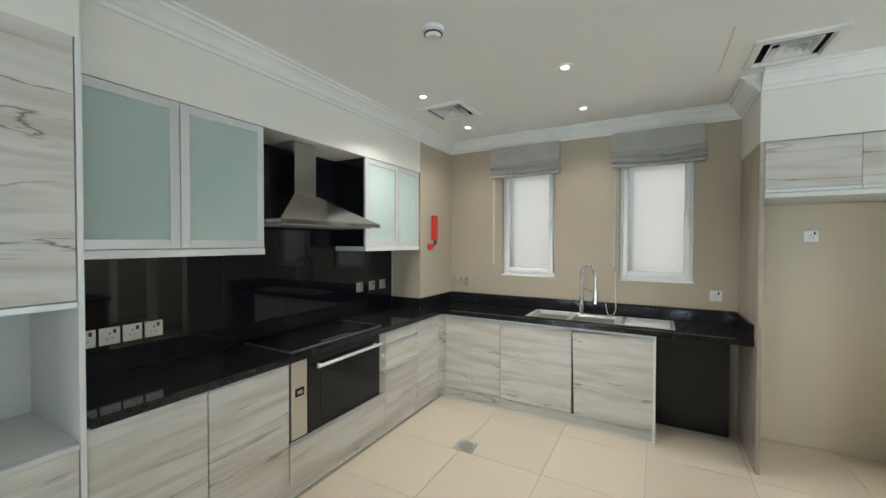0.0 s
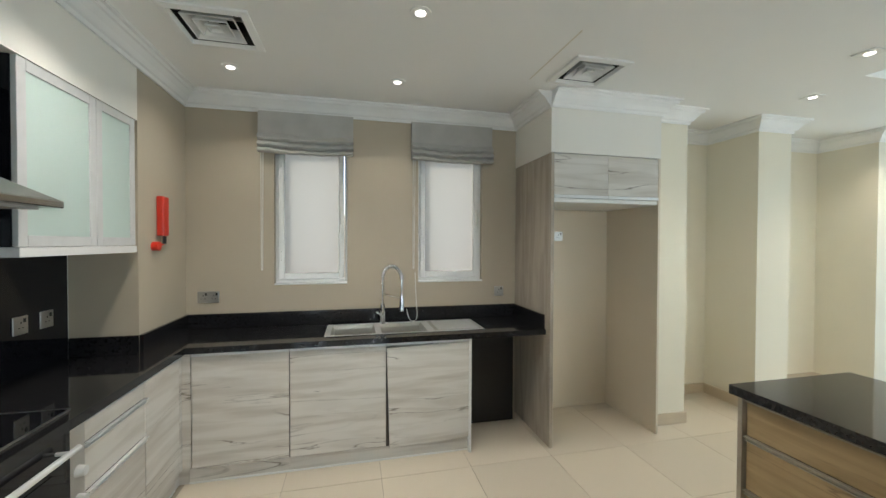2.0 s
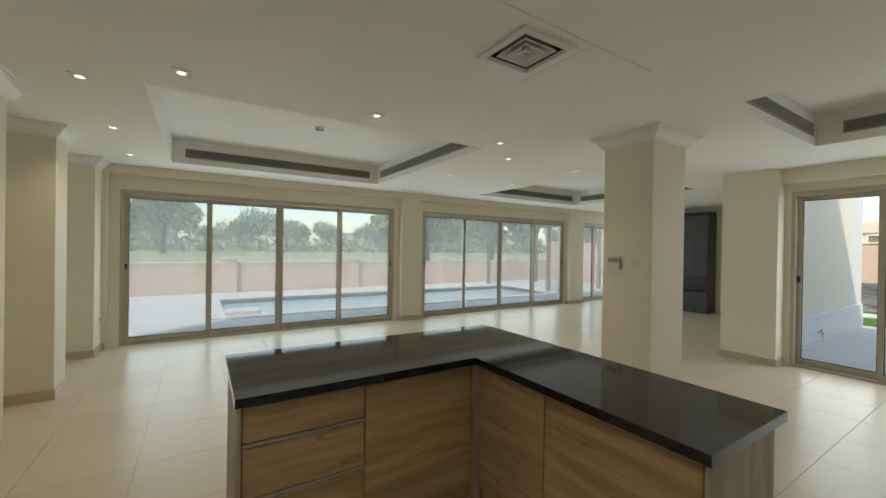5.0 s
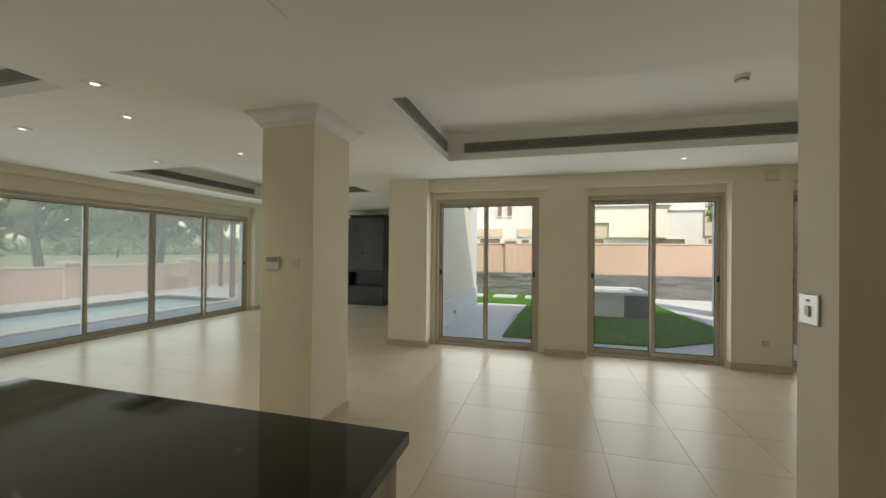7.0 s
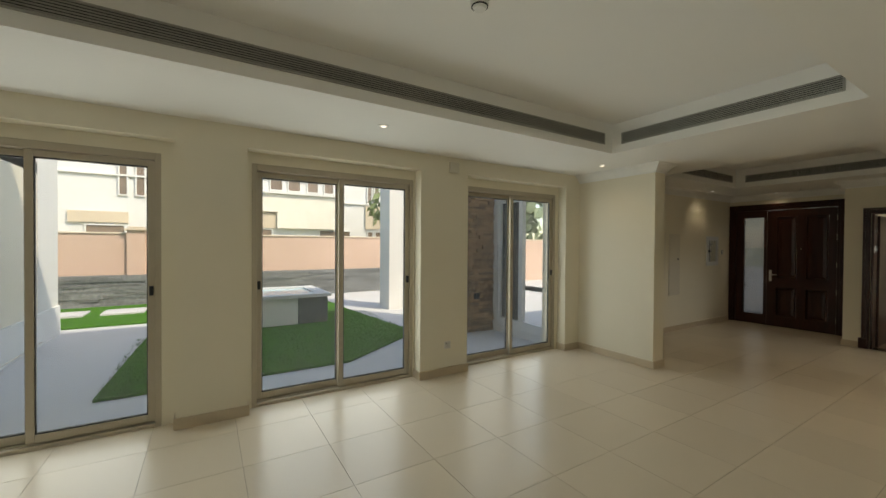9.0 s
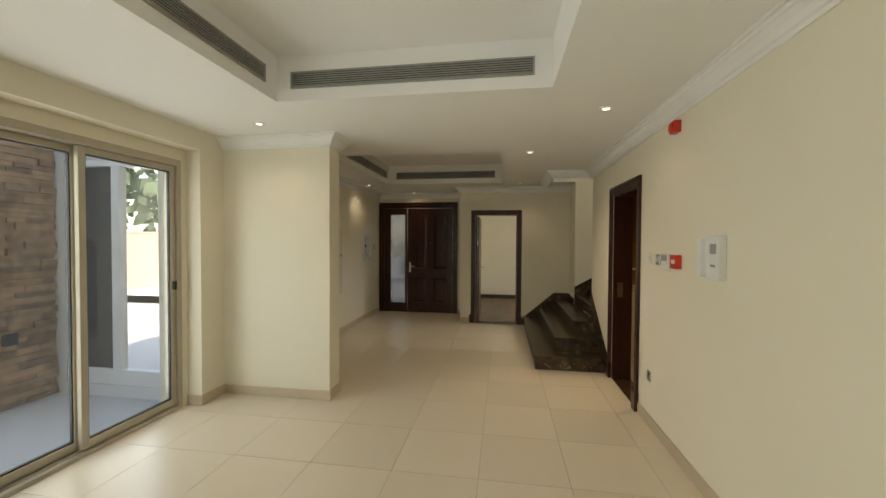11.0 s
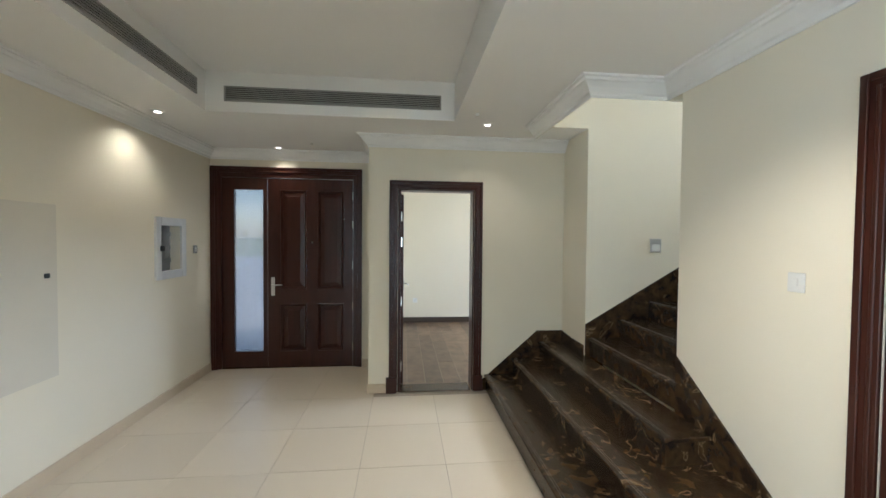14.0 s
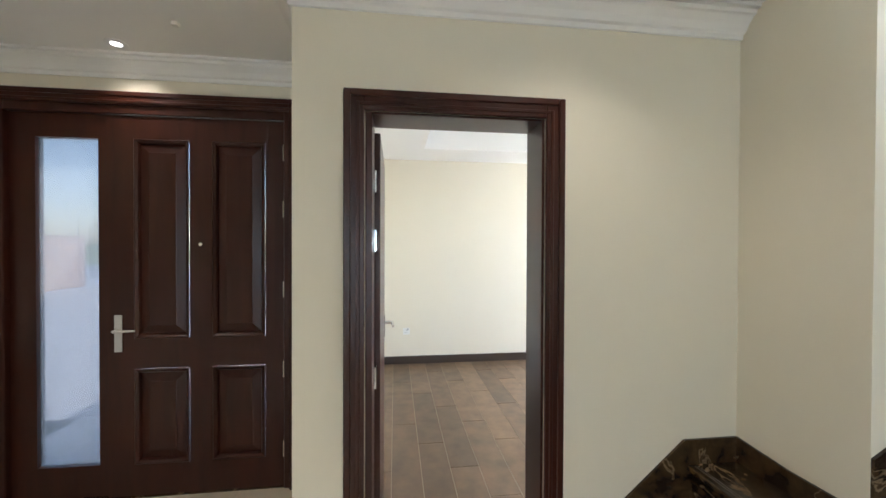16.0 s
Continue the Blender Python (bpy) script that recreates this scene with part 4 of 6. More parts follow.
r = bmesh.ops.extrude_edge_only(bm, edges=[e for e in bm.edges if e.is_boundary and all(v.co.x in (xs[0], xs[6]) or v.co.y in (ys[0], ys[3]) for v in e.verts) is True and not (3.78 < e.verts[0].co.y < 4.11 and xs[0] < e.verts[0].co.x < xs[6])])
part("rim", bm, SINK_STEEL, sink, bevel=0.0)
for a, b in ((-1.03, -0.72), (-0.68, -0.35)):
    bm = bmesh.new()
    top_ring = [(a, 3.79), (b, 3.79), (b, 4.10), (a, 4.10)]
    rings = []
    for s, dz in ((0.0, 0.004), (0.012, -0.02), (0.02, -0.13), (0.05, -0.15)):
        ring = []
        for k, (x, y) in enumerate(top_ring):
            ring.append(bm.verts.new((x + (s if x == a else -s), y + (s if y == 3.79 else -s), CT + dz)))
        rings.append(ring)
    for p, q in zip(rings, rings[1:]):
        for k in range(4):
            bm.faces.new((p[k], p[(k + 1) % 4], q[(k + 1) % 4], q[k]))
    bm.faces.new(rings[-1])
    rod(bm, ((a + b) / 2, 3.945, CT - 0.149), ((a + b) / 2, 3.945, CT - 0.143), 0.04, 20)
    part("bowl", bm, SHADED_STEEL, sink, "steel bowl with its shade in the colour")
bm = bmesh.new()
for i in range(8):
    bx(bm, -0.27, 0.05, 3.80 + 0.04 * i, 3.812 + 0.04 * i, z + 0.0016, z + 0.008)
# Darker plate added so the gaps between the ribs look shaded.
part("drainer_plate", boxes((-0.295, 0.065, 3.785, 4.112, z + 0.0004, z + 0.0014)), SHADED_STEEL, sink, "darker plate for the shade between drainer ribs")
part("drainer_rib", bm, SINK_STEEL, sink, bevel=0.002)


def bend(name, pts, r, material, parent, label="", res=6, coil=False):
    cu = bpy.data.curves.new(name, "CURVE")
    cu.dimensions, cu.bevel_depth, cu.bevel_resolution, cu.resolution_u = "3D", r, 3, res
    sp = cu.splines.new("NURBS")
    sp.points.add(len(pts) - 1)
    for p, q in zip(sp.points, pts):
        p.co = (*q, 1)
    sp.use_endpoint_u, sp.order_u = True, 3
    tmp = bpy.data.objects.new(name, cu)
    me = bpy.data.meshes.new_from_object(tmp)
    bpy.data.objects.remove(tmp)
    bpy.data.curves.remove(cu)
    me.materials.clear()
    me.materials.append(material)
    o = ORIGIN.get(parent.name, Vector((0, 0, 0)))
    me.transform(Matrix.Translation(-o))
    for f in me.polygons:
        f.use_smooth = True
    ob = new(name, me)
    ob.parent = parent
    ORIGIN[ob.name] = o
    if label:
        ob["label"] = label
    return ob


tap = thing("kitchen_tap", "chrome spring kitchen tap with a pull-down spray head", "tap", (-0.7, 4.12, CT))
bm = bmesh.new()
rod(bm, (-0.65, 4.122, CT + 0.004), (-0.65, 4.122, CT + 0.10), 0.024, 18)
rod(bm, (-0.65, 4.122, CT + 0.10), (-0.65, 4.122, CT + 0.16), 0.018, 16)
rod(bm, (-0.65, 4.122, CT + 0.06), (-0.70, 4.10, CT + 0.10), 0.009, 10)
part("body", bm, CHROME, tap, smooth=True)
arc = [Vector((-0.65, 4.122, CT + 0.14)), Vector((-0.65, 4.122, CT + 0.25))]
for k in range(13):
    c = (1 - math.cos(math.pi * k / 12)) / 2
    arc.append(Vector((-0.65 + 0.135 * c, 4.122 - 0.137 * c, CT + 0.36 + 0.10 * math.sin(math.pi * k / 12))))
arc.append(Vector((-0.515, 3.985, CT + 0.22)))
bend("hose", arc, 0.008, CHROME, tap, "thin chrome hose")
coil = []
for i in range(420):
    u = 1 + i / 419 * 13
    k = min(13, int(u))
    way = (arc[k + 1] - arc[k]).normalized()
    side = Vector((0.712, 0.702, 0))
    base = arc[k].lerp(arc[k + 1], u - k)
    coil.append(base + 0.0145 * (math.cos(i * 0.8) * side + math.sin(i * 0.8) * way.cross(side)))
bend("spring", coil, 0.003, CHROME, tap, "steel spring coil", 2)
bm = bmesh.new()
rod(bm, (-0.515, 3.985, CT + 0.24), (-0.515, 3.985, CT + 0.12), 0.015, 16, 0.021)
rod(bm, (-0.65, 4.122, CT + 0.24), (-0.517, 3.99, CT + 0.22), 0.006, 8)
part("spray_head", bm, CHROME, tap, smooth=True)
bend("cable", [(-0.45, 4.18, CT + 0.10), (-0.44, 4.16, CT + 0.02), (-0.40, 4.12, CT + 0.006), (-0.36, 4.16, CT + 0.03), (-0.37, 4.20, CT + 0.16), (-0.375, 4.215, CT + 0.40)], 0.003, PLASTIC, tap, "thin pale cable behind the tap")

# island: an L of cabinets under one worktop, fronts on the inside of the L
unit("drawer_cabinet", "oak island cabinet with three drawers, shade in its colour", "y", 0.83, 1.85, 2.40, -1, [(1.85, 2.40, 0.11, 0.42), (1.85, 2.40, 0.42, 0.66), (1.85, 2.40, 0.66, 0.835)], 0.52, 0.82, face=SHADED_OAK)
unit("base_cabinet", "oak island cabinet with one wide door, shade in its colour", "y", 0.83, 1.17, 1.85, -1, [(1.19, 1.85, 0.11, 0.835)], 0.52, 0.82, face=SHADED_OAK)
unit("base_cabinet", "oak island corner cabinet, shade in its colour", "x", 1.15, 0.30, 0.81, 1, [(0.30, 0.81, 0.11, 0.835)], 0.52, 0.82, face=SHADED_OAK)
unit("base_cabinet", "oak island cabinet at the worktop's end, shade in its colour", "x", 1.15, -0.39, 0.30, 1, [(-0.39, 0.30, 0.11, 0.835)], 0.52, 0.82, face=SHADED_OAK)
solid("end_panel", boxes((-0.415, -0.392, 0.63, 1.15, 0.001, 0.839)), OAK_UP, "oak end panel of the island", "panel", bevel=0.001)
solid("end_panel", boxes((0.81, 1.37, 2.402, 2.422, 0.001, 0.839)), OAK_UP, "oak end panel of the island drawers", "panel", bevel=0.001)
solid("back_panel", boxes((-0.39, 1.37, 0.605, 0.625, 0.001, 0.839), (1.352, 1.372, 0.63, 2.40, 0.001, 0.839)), SHADED_OAK, "oak back panel of the island", "panel", bevel=0.001)
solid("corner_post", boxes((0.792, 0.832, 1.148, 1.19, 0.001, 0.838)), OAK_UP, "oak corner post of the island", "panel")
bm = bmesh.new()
# South and west edges cut short of true size to clear the camera.
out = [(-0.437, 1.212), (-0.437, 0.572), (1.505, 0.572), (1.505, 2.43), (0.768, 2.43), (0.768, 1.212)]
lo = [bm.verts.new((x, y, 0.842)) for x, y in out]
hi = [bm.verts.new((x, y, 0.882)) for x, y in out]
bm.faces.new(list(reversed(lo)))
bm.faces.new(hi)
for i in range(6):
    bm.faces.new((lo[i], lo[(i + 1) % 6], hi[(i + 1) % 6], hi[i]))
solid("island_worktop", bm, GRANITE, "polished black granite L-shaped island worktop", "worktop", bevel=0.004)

# ---- stair ----
stair = thing("staircase", "dark brown marble staircase with wrapped lower steps", "staircase", (-8.6, 0.0, 0))
RISE, GO = 0.168, 0.29
for i in range(1, 16):
    y = -0.75 + GO * (i - 1)
    z = RISE * i
    if i <= 3:
        limit = (-9.79, -7.19 - 0.30 * (i - 1), y, 0.122)
    else:
        limit = (-9.275, -8.105, y, y + GO + 0.03)
    x0, x1, y0, y1 = limit
    step = part("step", boxes((x0, x1 - 0.022 * (i <= 3), y0 + 0.022, y1, max(0.001, z - RISE), z - 0.028)), MARBLE, stair)
    part("tread", boxes((x0, x1, y0, y1, z - 0.027, z)), MARBLE, step, bevel=0.006)
    bm = boxes(*[(x0 + 0.02, x1 - 0.02, y0 + 0.03 + 0.014 * k, y0 + 0.0325 + 0.014 * k, z + 0.0002, z + 0.0012) for k in range(2)])
    part("grip_strip", bm, GRIP, step, "thin brown grip line")
part("landing_infill", boxes((-9.275, -8.105, 0.10, 0.125, 0.001, 0.47)), MARBLE, stair)


def prism(ax, at, thick, outline, parent, name="stair_skirting", material=None):
    """A flat board of a given outline (u, z) against a wall."""
    bm = bmesh.new()
    a = [bm.verts.new((u, at, z) if ax == "x" else (at, u, z)) for u, z in outline]
    b = [bm.verts.new((u, at + thick, z) if ax == "x" else (at + thick, u, z)) for u, z in outline]
    n = len(a)
    bm.faces.new(a)
    bm.faces.new(list(reversed(b)))
    for i in range(n):
        bm.faces.new((a[i], a[(i + 1) % n], b[(i + 1) % n], b[i]))
    return part(name, bm, material or MARBLE, parent)


prism("y", -9.798, 0.012, [(-0.77, 0.0), (-0.77, 0.11), (-0.18, 0.62), (0.099, 0.62), (0.099, 0.0)], stair)
prism("x", 0.098, -0.012, [(-9.785, 0.0), (-9.785, 0.62), (-9.55, 0.60), (-9.29, 0.60), (-9.29, 0.0)], stair)
prism("y", -9.278, 0.012, [(0.101, 0.3), (0.101, 0.80), (3.4, 2.71), (3.4, 2.3)], stair)
prism("x", 0.123, -0.012, [(-7.14, 0.0), (-7.14, 0.17), (-8.09, 0.86), (-8.09, 0.30)], stair)
rail_ = thing("handrail", "dark wooden handrail on the stair wall", "handrail", (-8.16, 0.5, 1.6))
bm = bmesh.new()
rod(bm, (-8.165, 0.30, 1.66), (-8.165, 3.6, 3.57), 0.03, 14)
bmesh.ops.create_uvsphere(bm, u_segments=16, v_segments=10, radius=0.055, matrix=Matrix.Translation((-8.165, 0.28, 1.64)))
part("rail", bm, MAHOGANY, rail_, smooth=True)
for y in (0.6, 1.8, 3.0):
    bm = bmesh.new()
    z = 1.66 + (y - 0.30) * 0.579
    rod(bm, (-8.165, y, z - 0.03), (-8.105, y, z - 0.06), 0.008, 8)
    part("bracket", bm, CHROME, rail_)

# ---- doors ----


def frame_profile(bm, ax, at, out, u0, u1, z1, w=0.085):
    """A moulded architrave round an opening, proud of the wall on the side out."""
    for d, a, b in ((0.018, 0.0, w), (0.028, 0.002, 0.030), (0.024, 0.052, 0.068)):
        run(bm, ax, at, u0 + a, u0 + b, 0.001 * out, out * d, 0.001, z1 - a)
        run(bm, ax, at, u1 - b, u1 - a, 0.001 * out, out * d, 0.001, z1 - a)
        run(bm, ax, at, u0 + b, u1 - b, 0.001 * out, out * d, z1 - b, z1 - a)


def lever(bm, ax, at, out, u, z, way):
    """A lever handle on a long plate."""
    run(bm, ax, at, u - 0.02, u + 0.02, 0.001 * out, 0.008 * out, z - 0.13, z + 0.09)
    p = (u, at + out * 0.05, z) if ax == "x" else (at + out * 0.05, u, z)
    q = (u, at, z) if ax == "x" else (at, u, z)
    r = (u + way * 0.12, at + out * 0.055, z + 0.004) if ax == "x" else (at + out * 0.055, u + way * 0.12, z + 0.004)
    rod(bm, q, p, 0.009, 10)
    rod(bm, p, r, 0.009, 10, 0.006)


# front door with a glazed side light
fd = thing("front_door", "dark mahogany panelled front door with a tall glazed side light", "front door", (-10.7, -2.99, 0))
bm = bmesh.new()
frame_profile(bm, "y", -10.645, 1, -3.866, -2.106, 2.425, 0.075)
bx(bm, -10.80, -10.646, -3.798, -3.755, 0.001, 2.355)
bx(bm, -10.80, -10.646, -2.215, -2.172, 0.001, 2.355)
bx(bm, -10.80, -10.646, -3.755, -2.215, 2.30, 2.355)
part("door_frame", bm, MAHOGANY, fd, bevel=0.004)
bm = bmesh.new()
holed(bm, "y", -10.74, -10.685, -3.755, -3.235, 0.005, 2.30, [(-3.62, -3.285, 0.20, 2.16)])
side = part("side_panel", bm, MAHOGANY, fd)
part("pane", boxes((-10.718, -10.708, -3.625, -3.28, 0.195, 2.165)), TINTED, side, "tinted glass pane")
PAN = [(-3.08, -2.77, 0.20, 0.78), (-2.64, -2.33, 0.20, 0.78), (-3.08, -2.77, 0.96, 2.16), (-2.64, -2.33, 0.96, 2.16)]
bm = bmesh.new()
holed(bm, "y", -10.735, -10.665, -3.225, -2.22, 0.01, 2.295, PAN)
leaf = part("door_leaf", bm, MAHOGANY, fd)
for a, b, c, d in PAN:
    bm = bmesh.new()
    rings = []
    for s, x in ((0.0, -10.664), (0.006, -10.658), (0.022, -10.668), (0.03, -10.684), (0.075, -10.672), (0.08, -10.670)):
        rings.append([bm.verts.new((x, u, z)) for u, z in ((a + s, c + s), (b - s, c + s), (b - s, d - s), (a + s, d - s))])
    for p, q in zip(rings, rings[1:]):
        for k in range(4):
            bm.faces.new((p[k], p[(k + 1) % 4], q[(k + 1) % 4], q[k]))
    bm.faces.new(rings[-1])
    part("raised_panel", bm, MAHOGANY, leaf)
bm = bmesh.new()
lever(bm, "y", -10.665, 1, -3.165, 1.015, 1)
part("handle", bm, ALU, leaf, "satin lever handle on a long plate", bevel=0.0)
bm = bmesh.new()
rod(bm, (-10.67, -2.705, 1.53), (-10.657, -2.705, 1.53), 0.011, 16)
part("peephole", bm, CHROME, leaf, "small brass peephole")
for z in (0.25, 0.75, 1.25, 1.75, 2.1):
    bm = bmesh.new()
    rod(bm, (-10.66, -2.217, z - 0.05), (-10.66, -2.217, z + 0.05), 0.008, 10)
    part("hinge", bm, CHROME, leaf, "steel hinge")
part("threshold", boxes((-10.80, -10.66, -3.75, -2.22, 0.0005, 0.012)), MARBLE, fd, "dark marble threshold")

# study door, open inwards
sd = thing("study_door", "dark mahogany door frame with the door standing open inwards", "door", (-9.8, -1.26, 0))
bm = bmesh.new()
frame_profile(bm, "y", -9.80, 1, -1.742, -0.78, 2.178)
bx(bm, -10.0, -9.801, -1.653, -1.625, 0.001, 2.093)
bx(bm, -10.0, -9.801, -0.879, -0.867, 0.001, 2.093)
bx(bm, -10.0, -9.801, -1.625, -0.879, 2.083, 2.093)
part("door_frame", bm, MAHOGANY, sd, bevel=0.003)
for y in (-1.765, -0.78):
    part("plinth_block", boxes((-9.799, -9.765, y - 0.005, y + 0.098 if y < -1 else y + 0.005, 0.001, 0.16)) if y < -1 else boxes((-9.799, -9.765, -0.872, -0.768, 0.001, 0.16)), MAHOGANY, sd, bevel=0.003)
bm = boxes((-10.775, -10.005, -1.640, -1.598, 0.01, 2.06))
leaf = part("door_leaf", bm, MAHOGANY, sd, bevel=0.003)
bm = bmesh.new()
rod(bm, (-10.70, -1.598, 1.02), (-10.70, -1.545, 1.02), 0.009, 10)
rod(bm, (-10.70, -1.545, 1.02), (-10.58, -1.54, 1.02), 0.009, 10)
bx(bm, -10.72, -10.68, -1.598, -1.592, 0.93, 1.07)
part("handle", bm, CHROME, leaf, "chrome lever handle")
for z in (0.22, 0.92, 1.55, 1.82):
    part("hinge", boxes((-10.0, -9.93, -1.6245, -1.612, z - 0.05, z + 0.05)), CHROME, sd, "steel butt hinge", bevel=0.001)
part("threshold", boxes((-10.0, -9.80, -1.625, -0.895, 0.0005, 0.006)), MARBLE, sd, "dark marble threshold")

# cloakroom door, open inwards
wc = thing("cloakroom_door", "dark mahogany door frame of the open cloakroom", "door", (-6.65, 0.125, 0))
bm = bmesh.new()
frame_profile(bm, "x", 0.125, -1, -7.146, -6.154, 2.21)
bx(bm, -7.058, -7.030, 0.126, 0.332, 0.001, 2.128)
bx(bm, -6.270, -6.242, 0.126, 0.332, 0.001, 2.128)
bx(bm, -7.030, -6.270, 0.126, 0.332, 2.10, 2.128)
part("door_frame", bm, MAHOGANY, wc, bevel=0.003)
for a, b in ((-7.155, -7.055), (-6.245, -6.145)):
    part("plinth_block", boxes((a, b, 0.086, 0.1245, 0.001, 0.18)), MAHOGANY, wc, bevel=0.003)
part("strike_plate", boxes((-7.0295, -7.027, 0.17, 0.23, 0.95, 1.12)), CHROME, wc, "steel strike plate")
part("threshold", boxes((-7.03, -6.27, 0.126, 0.33, 0.0005, 0.006)), MARBLE, wc, "dark marble threshold")

# ---- cloakroom fittings ----
solid("wall_panelling", boxes((-7.929, -7.915, 0.34, 1.948, 1.238, 2.41), (-7.91, -5.0, 1.935, 1.949, 1.238, 2.41)), BROWN_TILE, "brown panelled upper wall of the cloakroom", "wall panel", "structure")
solid("wall_panelling", boxes((-7.929, -7.916, 0.34, 1.948, 1.0, 1.208)), BROWN_TILE, "brown band below the cloakroom ledge", "wall panel", "structure")
solid("ledge", boxes((-7.929, -7.83, 0.34, 1.948, 1.21, 1.236)), PORCELAIN, "pale stone ledge above the cistern", "ledge", bevel=0.003)
solid("wall_tiling", boxes((-7.929, -7.92, 0.34, 1.948, 0.002, 0.888)), BATH_TILE, "beige lower wall tiling of the cloakroom", "wall tile", "structure")
mos = thing("mosaic_border", "cream and brown mosaic border on the cloakroom wall", "mosaic", (-7.93, 1.1, 0.945), kind="structure")
mesh = finish("mosaic_piece", boxes((0.0, 0.009, -0.0145, 0.0145, -0.0145, 0.0145)), MOSAIC_A)
for i in range(49):
    for j in range(3):
        ob = new("mosaic_piece", mesh)
        ob.parent = mos
        ob.location = (0.001, -0.74 + 0.0325 * i, -0.034 + 0.0325 * j)
toilet = thing("toilet", "white wall-hung toilet with a closed lid", "toilet", (-7.6, 1.05, 0.2))


def loft(bm, rows, n=28):
    """Ovals (centre x, length, width, z) joined into a shell; the oval is square at its back."""
    rings = []
    for cx, le, wi, z in rows:
        ring = []
        for k in range(n):
            a = 2 * math.pi * k / n
            c, s = math.cos(a), math.sin(a)
            x = cx + le * (c if c > 0 else max(-0.75, c))
            ring.append(bm.verts.new((x, 1.05 + wi * s, z)))
        rings.append(ring)
    for p, q in zip(rings, rings[1:]):
        for k in range(n):
            bm.faces.new((p[k], p[(k + 1) % n], q[(k + 1) % n], q[k]))
    bm.faces.new(list(reversed(rings[0])))
    bm.faces.new(rings[-1])


bm = bmesh.new()
loft(bm, [(-7.72, 0.19, 0.12, 0.08), (-7.69, 0.25, 0.155, 0.11), (-7.65, 0.297, 0.178, 0.24), (-7.63, 0.31, 0.185, 0.38), (-7.63, 0.31, 0.185, 0.41)])
part("bowl", bm, PORCELAIN, toilet, smooth=True)
bm = bmesh.new()
loft(bm, [(-7.63, 0.315, 0.19, 0.413), (-7.63, 0.318, 0.192, 0.43), (-7.63, 0.30, 0.175, 0.452), (-7.63, 0.22, 0.12, 0.458)])
part("lid", bm, PORCELAIN, toilet, smooth=True)
holder = thing("paper_holder", "chrome toilet paper holder on the tiled wall", "paper holder", (-7.9, 1.5, 0.65))
part("cover", boxes((-7.919, -7.86, 1.43, 1.57, 0.64, 0.70)), CHROME, holder, bevel=0.01)
bm = bmesh.new()
rod(bm, (-7.89, 1.42, 0.63), (-7.89, 1.58, 0.63), 0.012, 10)
part("bar", bm, CHROME, holder, smooth=True)
basin = thing("wash_basin", "white wall-hung wash basin in the cloakroom", "basin", (-7.5, 1.75, 0.6))
part("bowl", boxes((-7.62, -7.20, 1.58, 1.948, 0.60, 0.80)), PORCELAIN, basin, bevel=0.03, segments=3)
solid("floor_drain", boxes((-7.75, -7.61, 1.32, 1.46, 0.0055, 0.010)), STEEL, "square steel floor drain", "drain", bevel=0.001)
solid("floor_cloakroom", boxes((-7.93, -5.0, 0.335, 1.95, -0.02, 0.005)), BATH_TILE, "beige cloakroom floor", "floor", "structure")

# ---- study floor and its details ----
solid("floor_study", boxes((-13.1, -10.0, -1.75, 2.5, -0.05, -0.002)), GROUT, "tan bed under the study planks", "floor", "structure")
solid("baseboard_study", boxes((-13.099, -13.085, -1.75, 2.5, 0.001, 0.10), (-13.085, -10.8, -1.7495, -1.736, 0.001, 0.10)), DARK_SKIRT, "dark wooden skirting", "skirting", "structure")


# ---- plates, controls, panels ----
def fixing(name, tag, cat, face, at, u, z, w, h, material, deep=0.008, kids=()):
    """A wall plate centred on (u, z) of the plane at, facing '+x', '-x', '+y' or '-y'; kids: (name, du, dz, w, h, depth, material)."""
    out = 1 if face[0] == "+" else -1
    ax = "x" if face[1] == "y" else "y"
    t = thing(name, tag, cat, (u, at, z) if ax == "x" else (at, u, z))
    bm = bmesh.new()
    run(bm, ax, at, u - w / 2, u + w / 2, out * 0.0006, out * deep, z - h / 2, z + h / 2)
    base = part("plate", bm, material, t, bevel=min(0.003, deep / 3))
    for nm, du, dz, kw, kh, kd, mt in kids:
        bm = bmesh.new()
        run(bm, ax, at, u + du - kw / 2, u + du + kw / 2, out * (deep - 0.001), out * (deep + kd), z + dz - kh / 2, z + dz + kh / 2)
        part(nm, bm, mt, base, bevel=0.001)
    return t


def socket(tag, face, at, u, z, gangs=1, metal=True):
    w = 0.086 if gangs == 1 else 0.146
    kids = []
    for g in range(gangs):
        c = 0 if gangs == 1 else (-0.036 + 0.072 * g)
        kids += [("switch", c + 0.02, 0.022, 0.012, 0.02, 0.004, GASKET), ("socket_hole", c, 0.012, 0.006, 0.01, 0.0015, GASKET),
                 ("socket_hole", c - 0.011, -0.012, 0.008, 0.005, 0.0015, GASKET), ("socket_hole", c + 0.011, -0.012, 0.008, 0.005, 0.0015, GASKET)]
    fixing("wall_socket", tag, "socket", face, at, u, z, w, 0.086, STEEL if metal else PLASTIC, 0.007, kids)


socket("steel double socket on the beige kitchen wall", "-y", 4.24, -1.93, 1.10, 2)
socket("steel single socket beside the oak side panel", "-y", 4.24, 0.375, 1.09)
socket("steel single socket inside the fridge bay", "-y", 4.226, 0.945, 1.575)
for y in (3.09, 3.26, 3.42):
    socket("steel single socket on the black splashback", "+x", -2.408, y, 1.115)
for y in (1.17, 1.265, 1.36, 1.455):
    socket("steel single socket low on the black splashback", "+x", -2.408, y, 1.06)
socket("steel double socket between the garden doors", "+y", -3.98, -3.55, 0.36)
socket("steel socket low on the hall wall", "-y", 0.125, -5.90, 0.43)
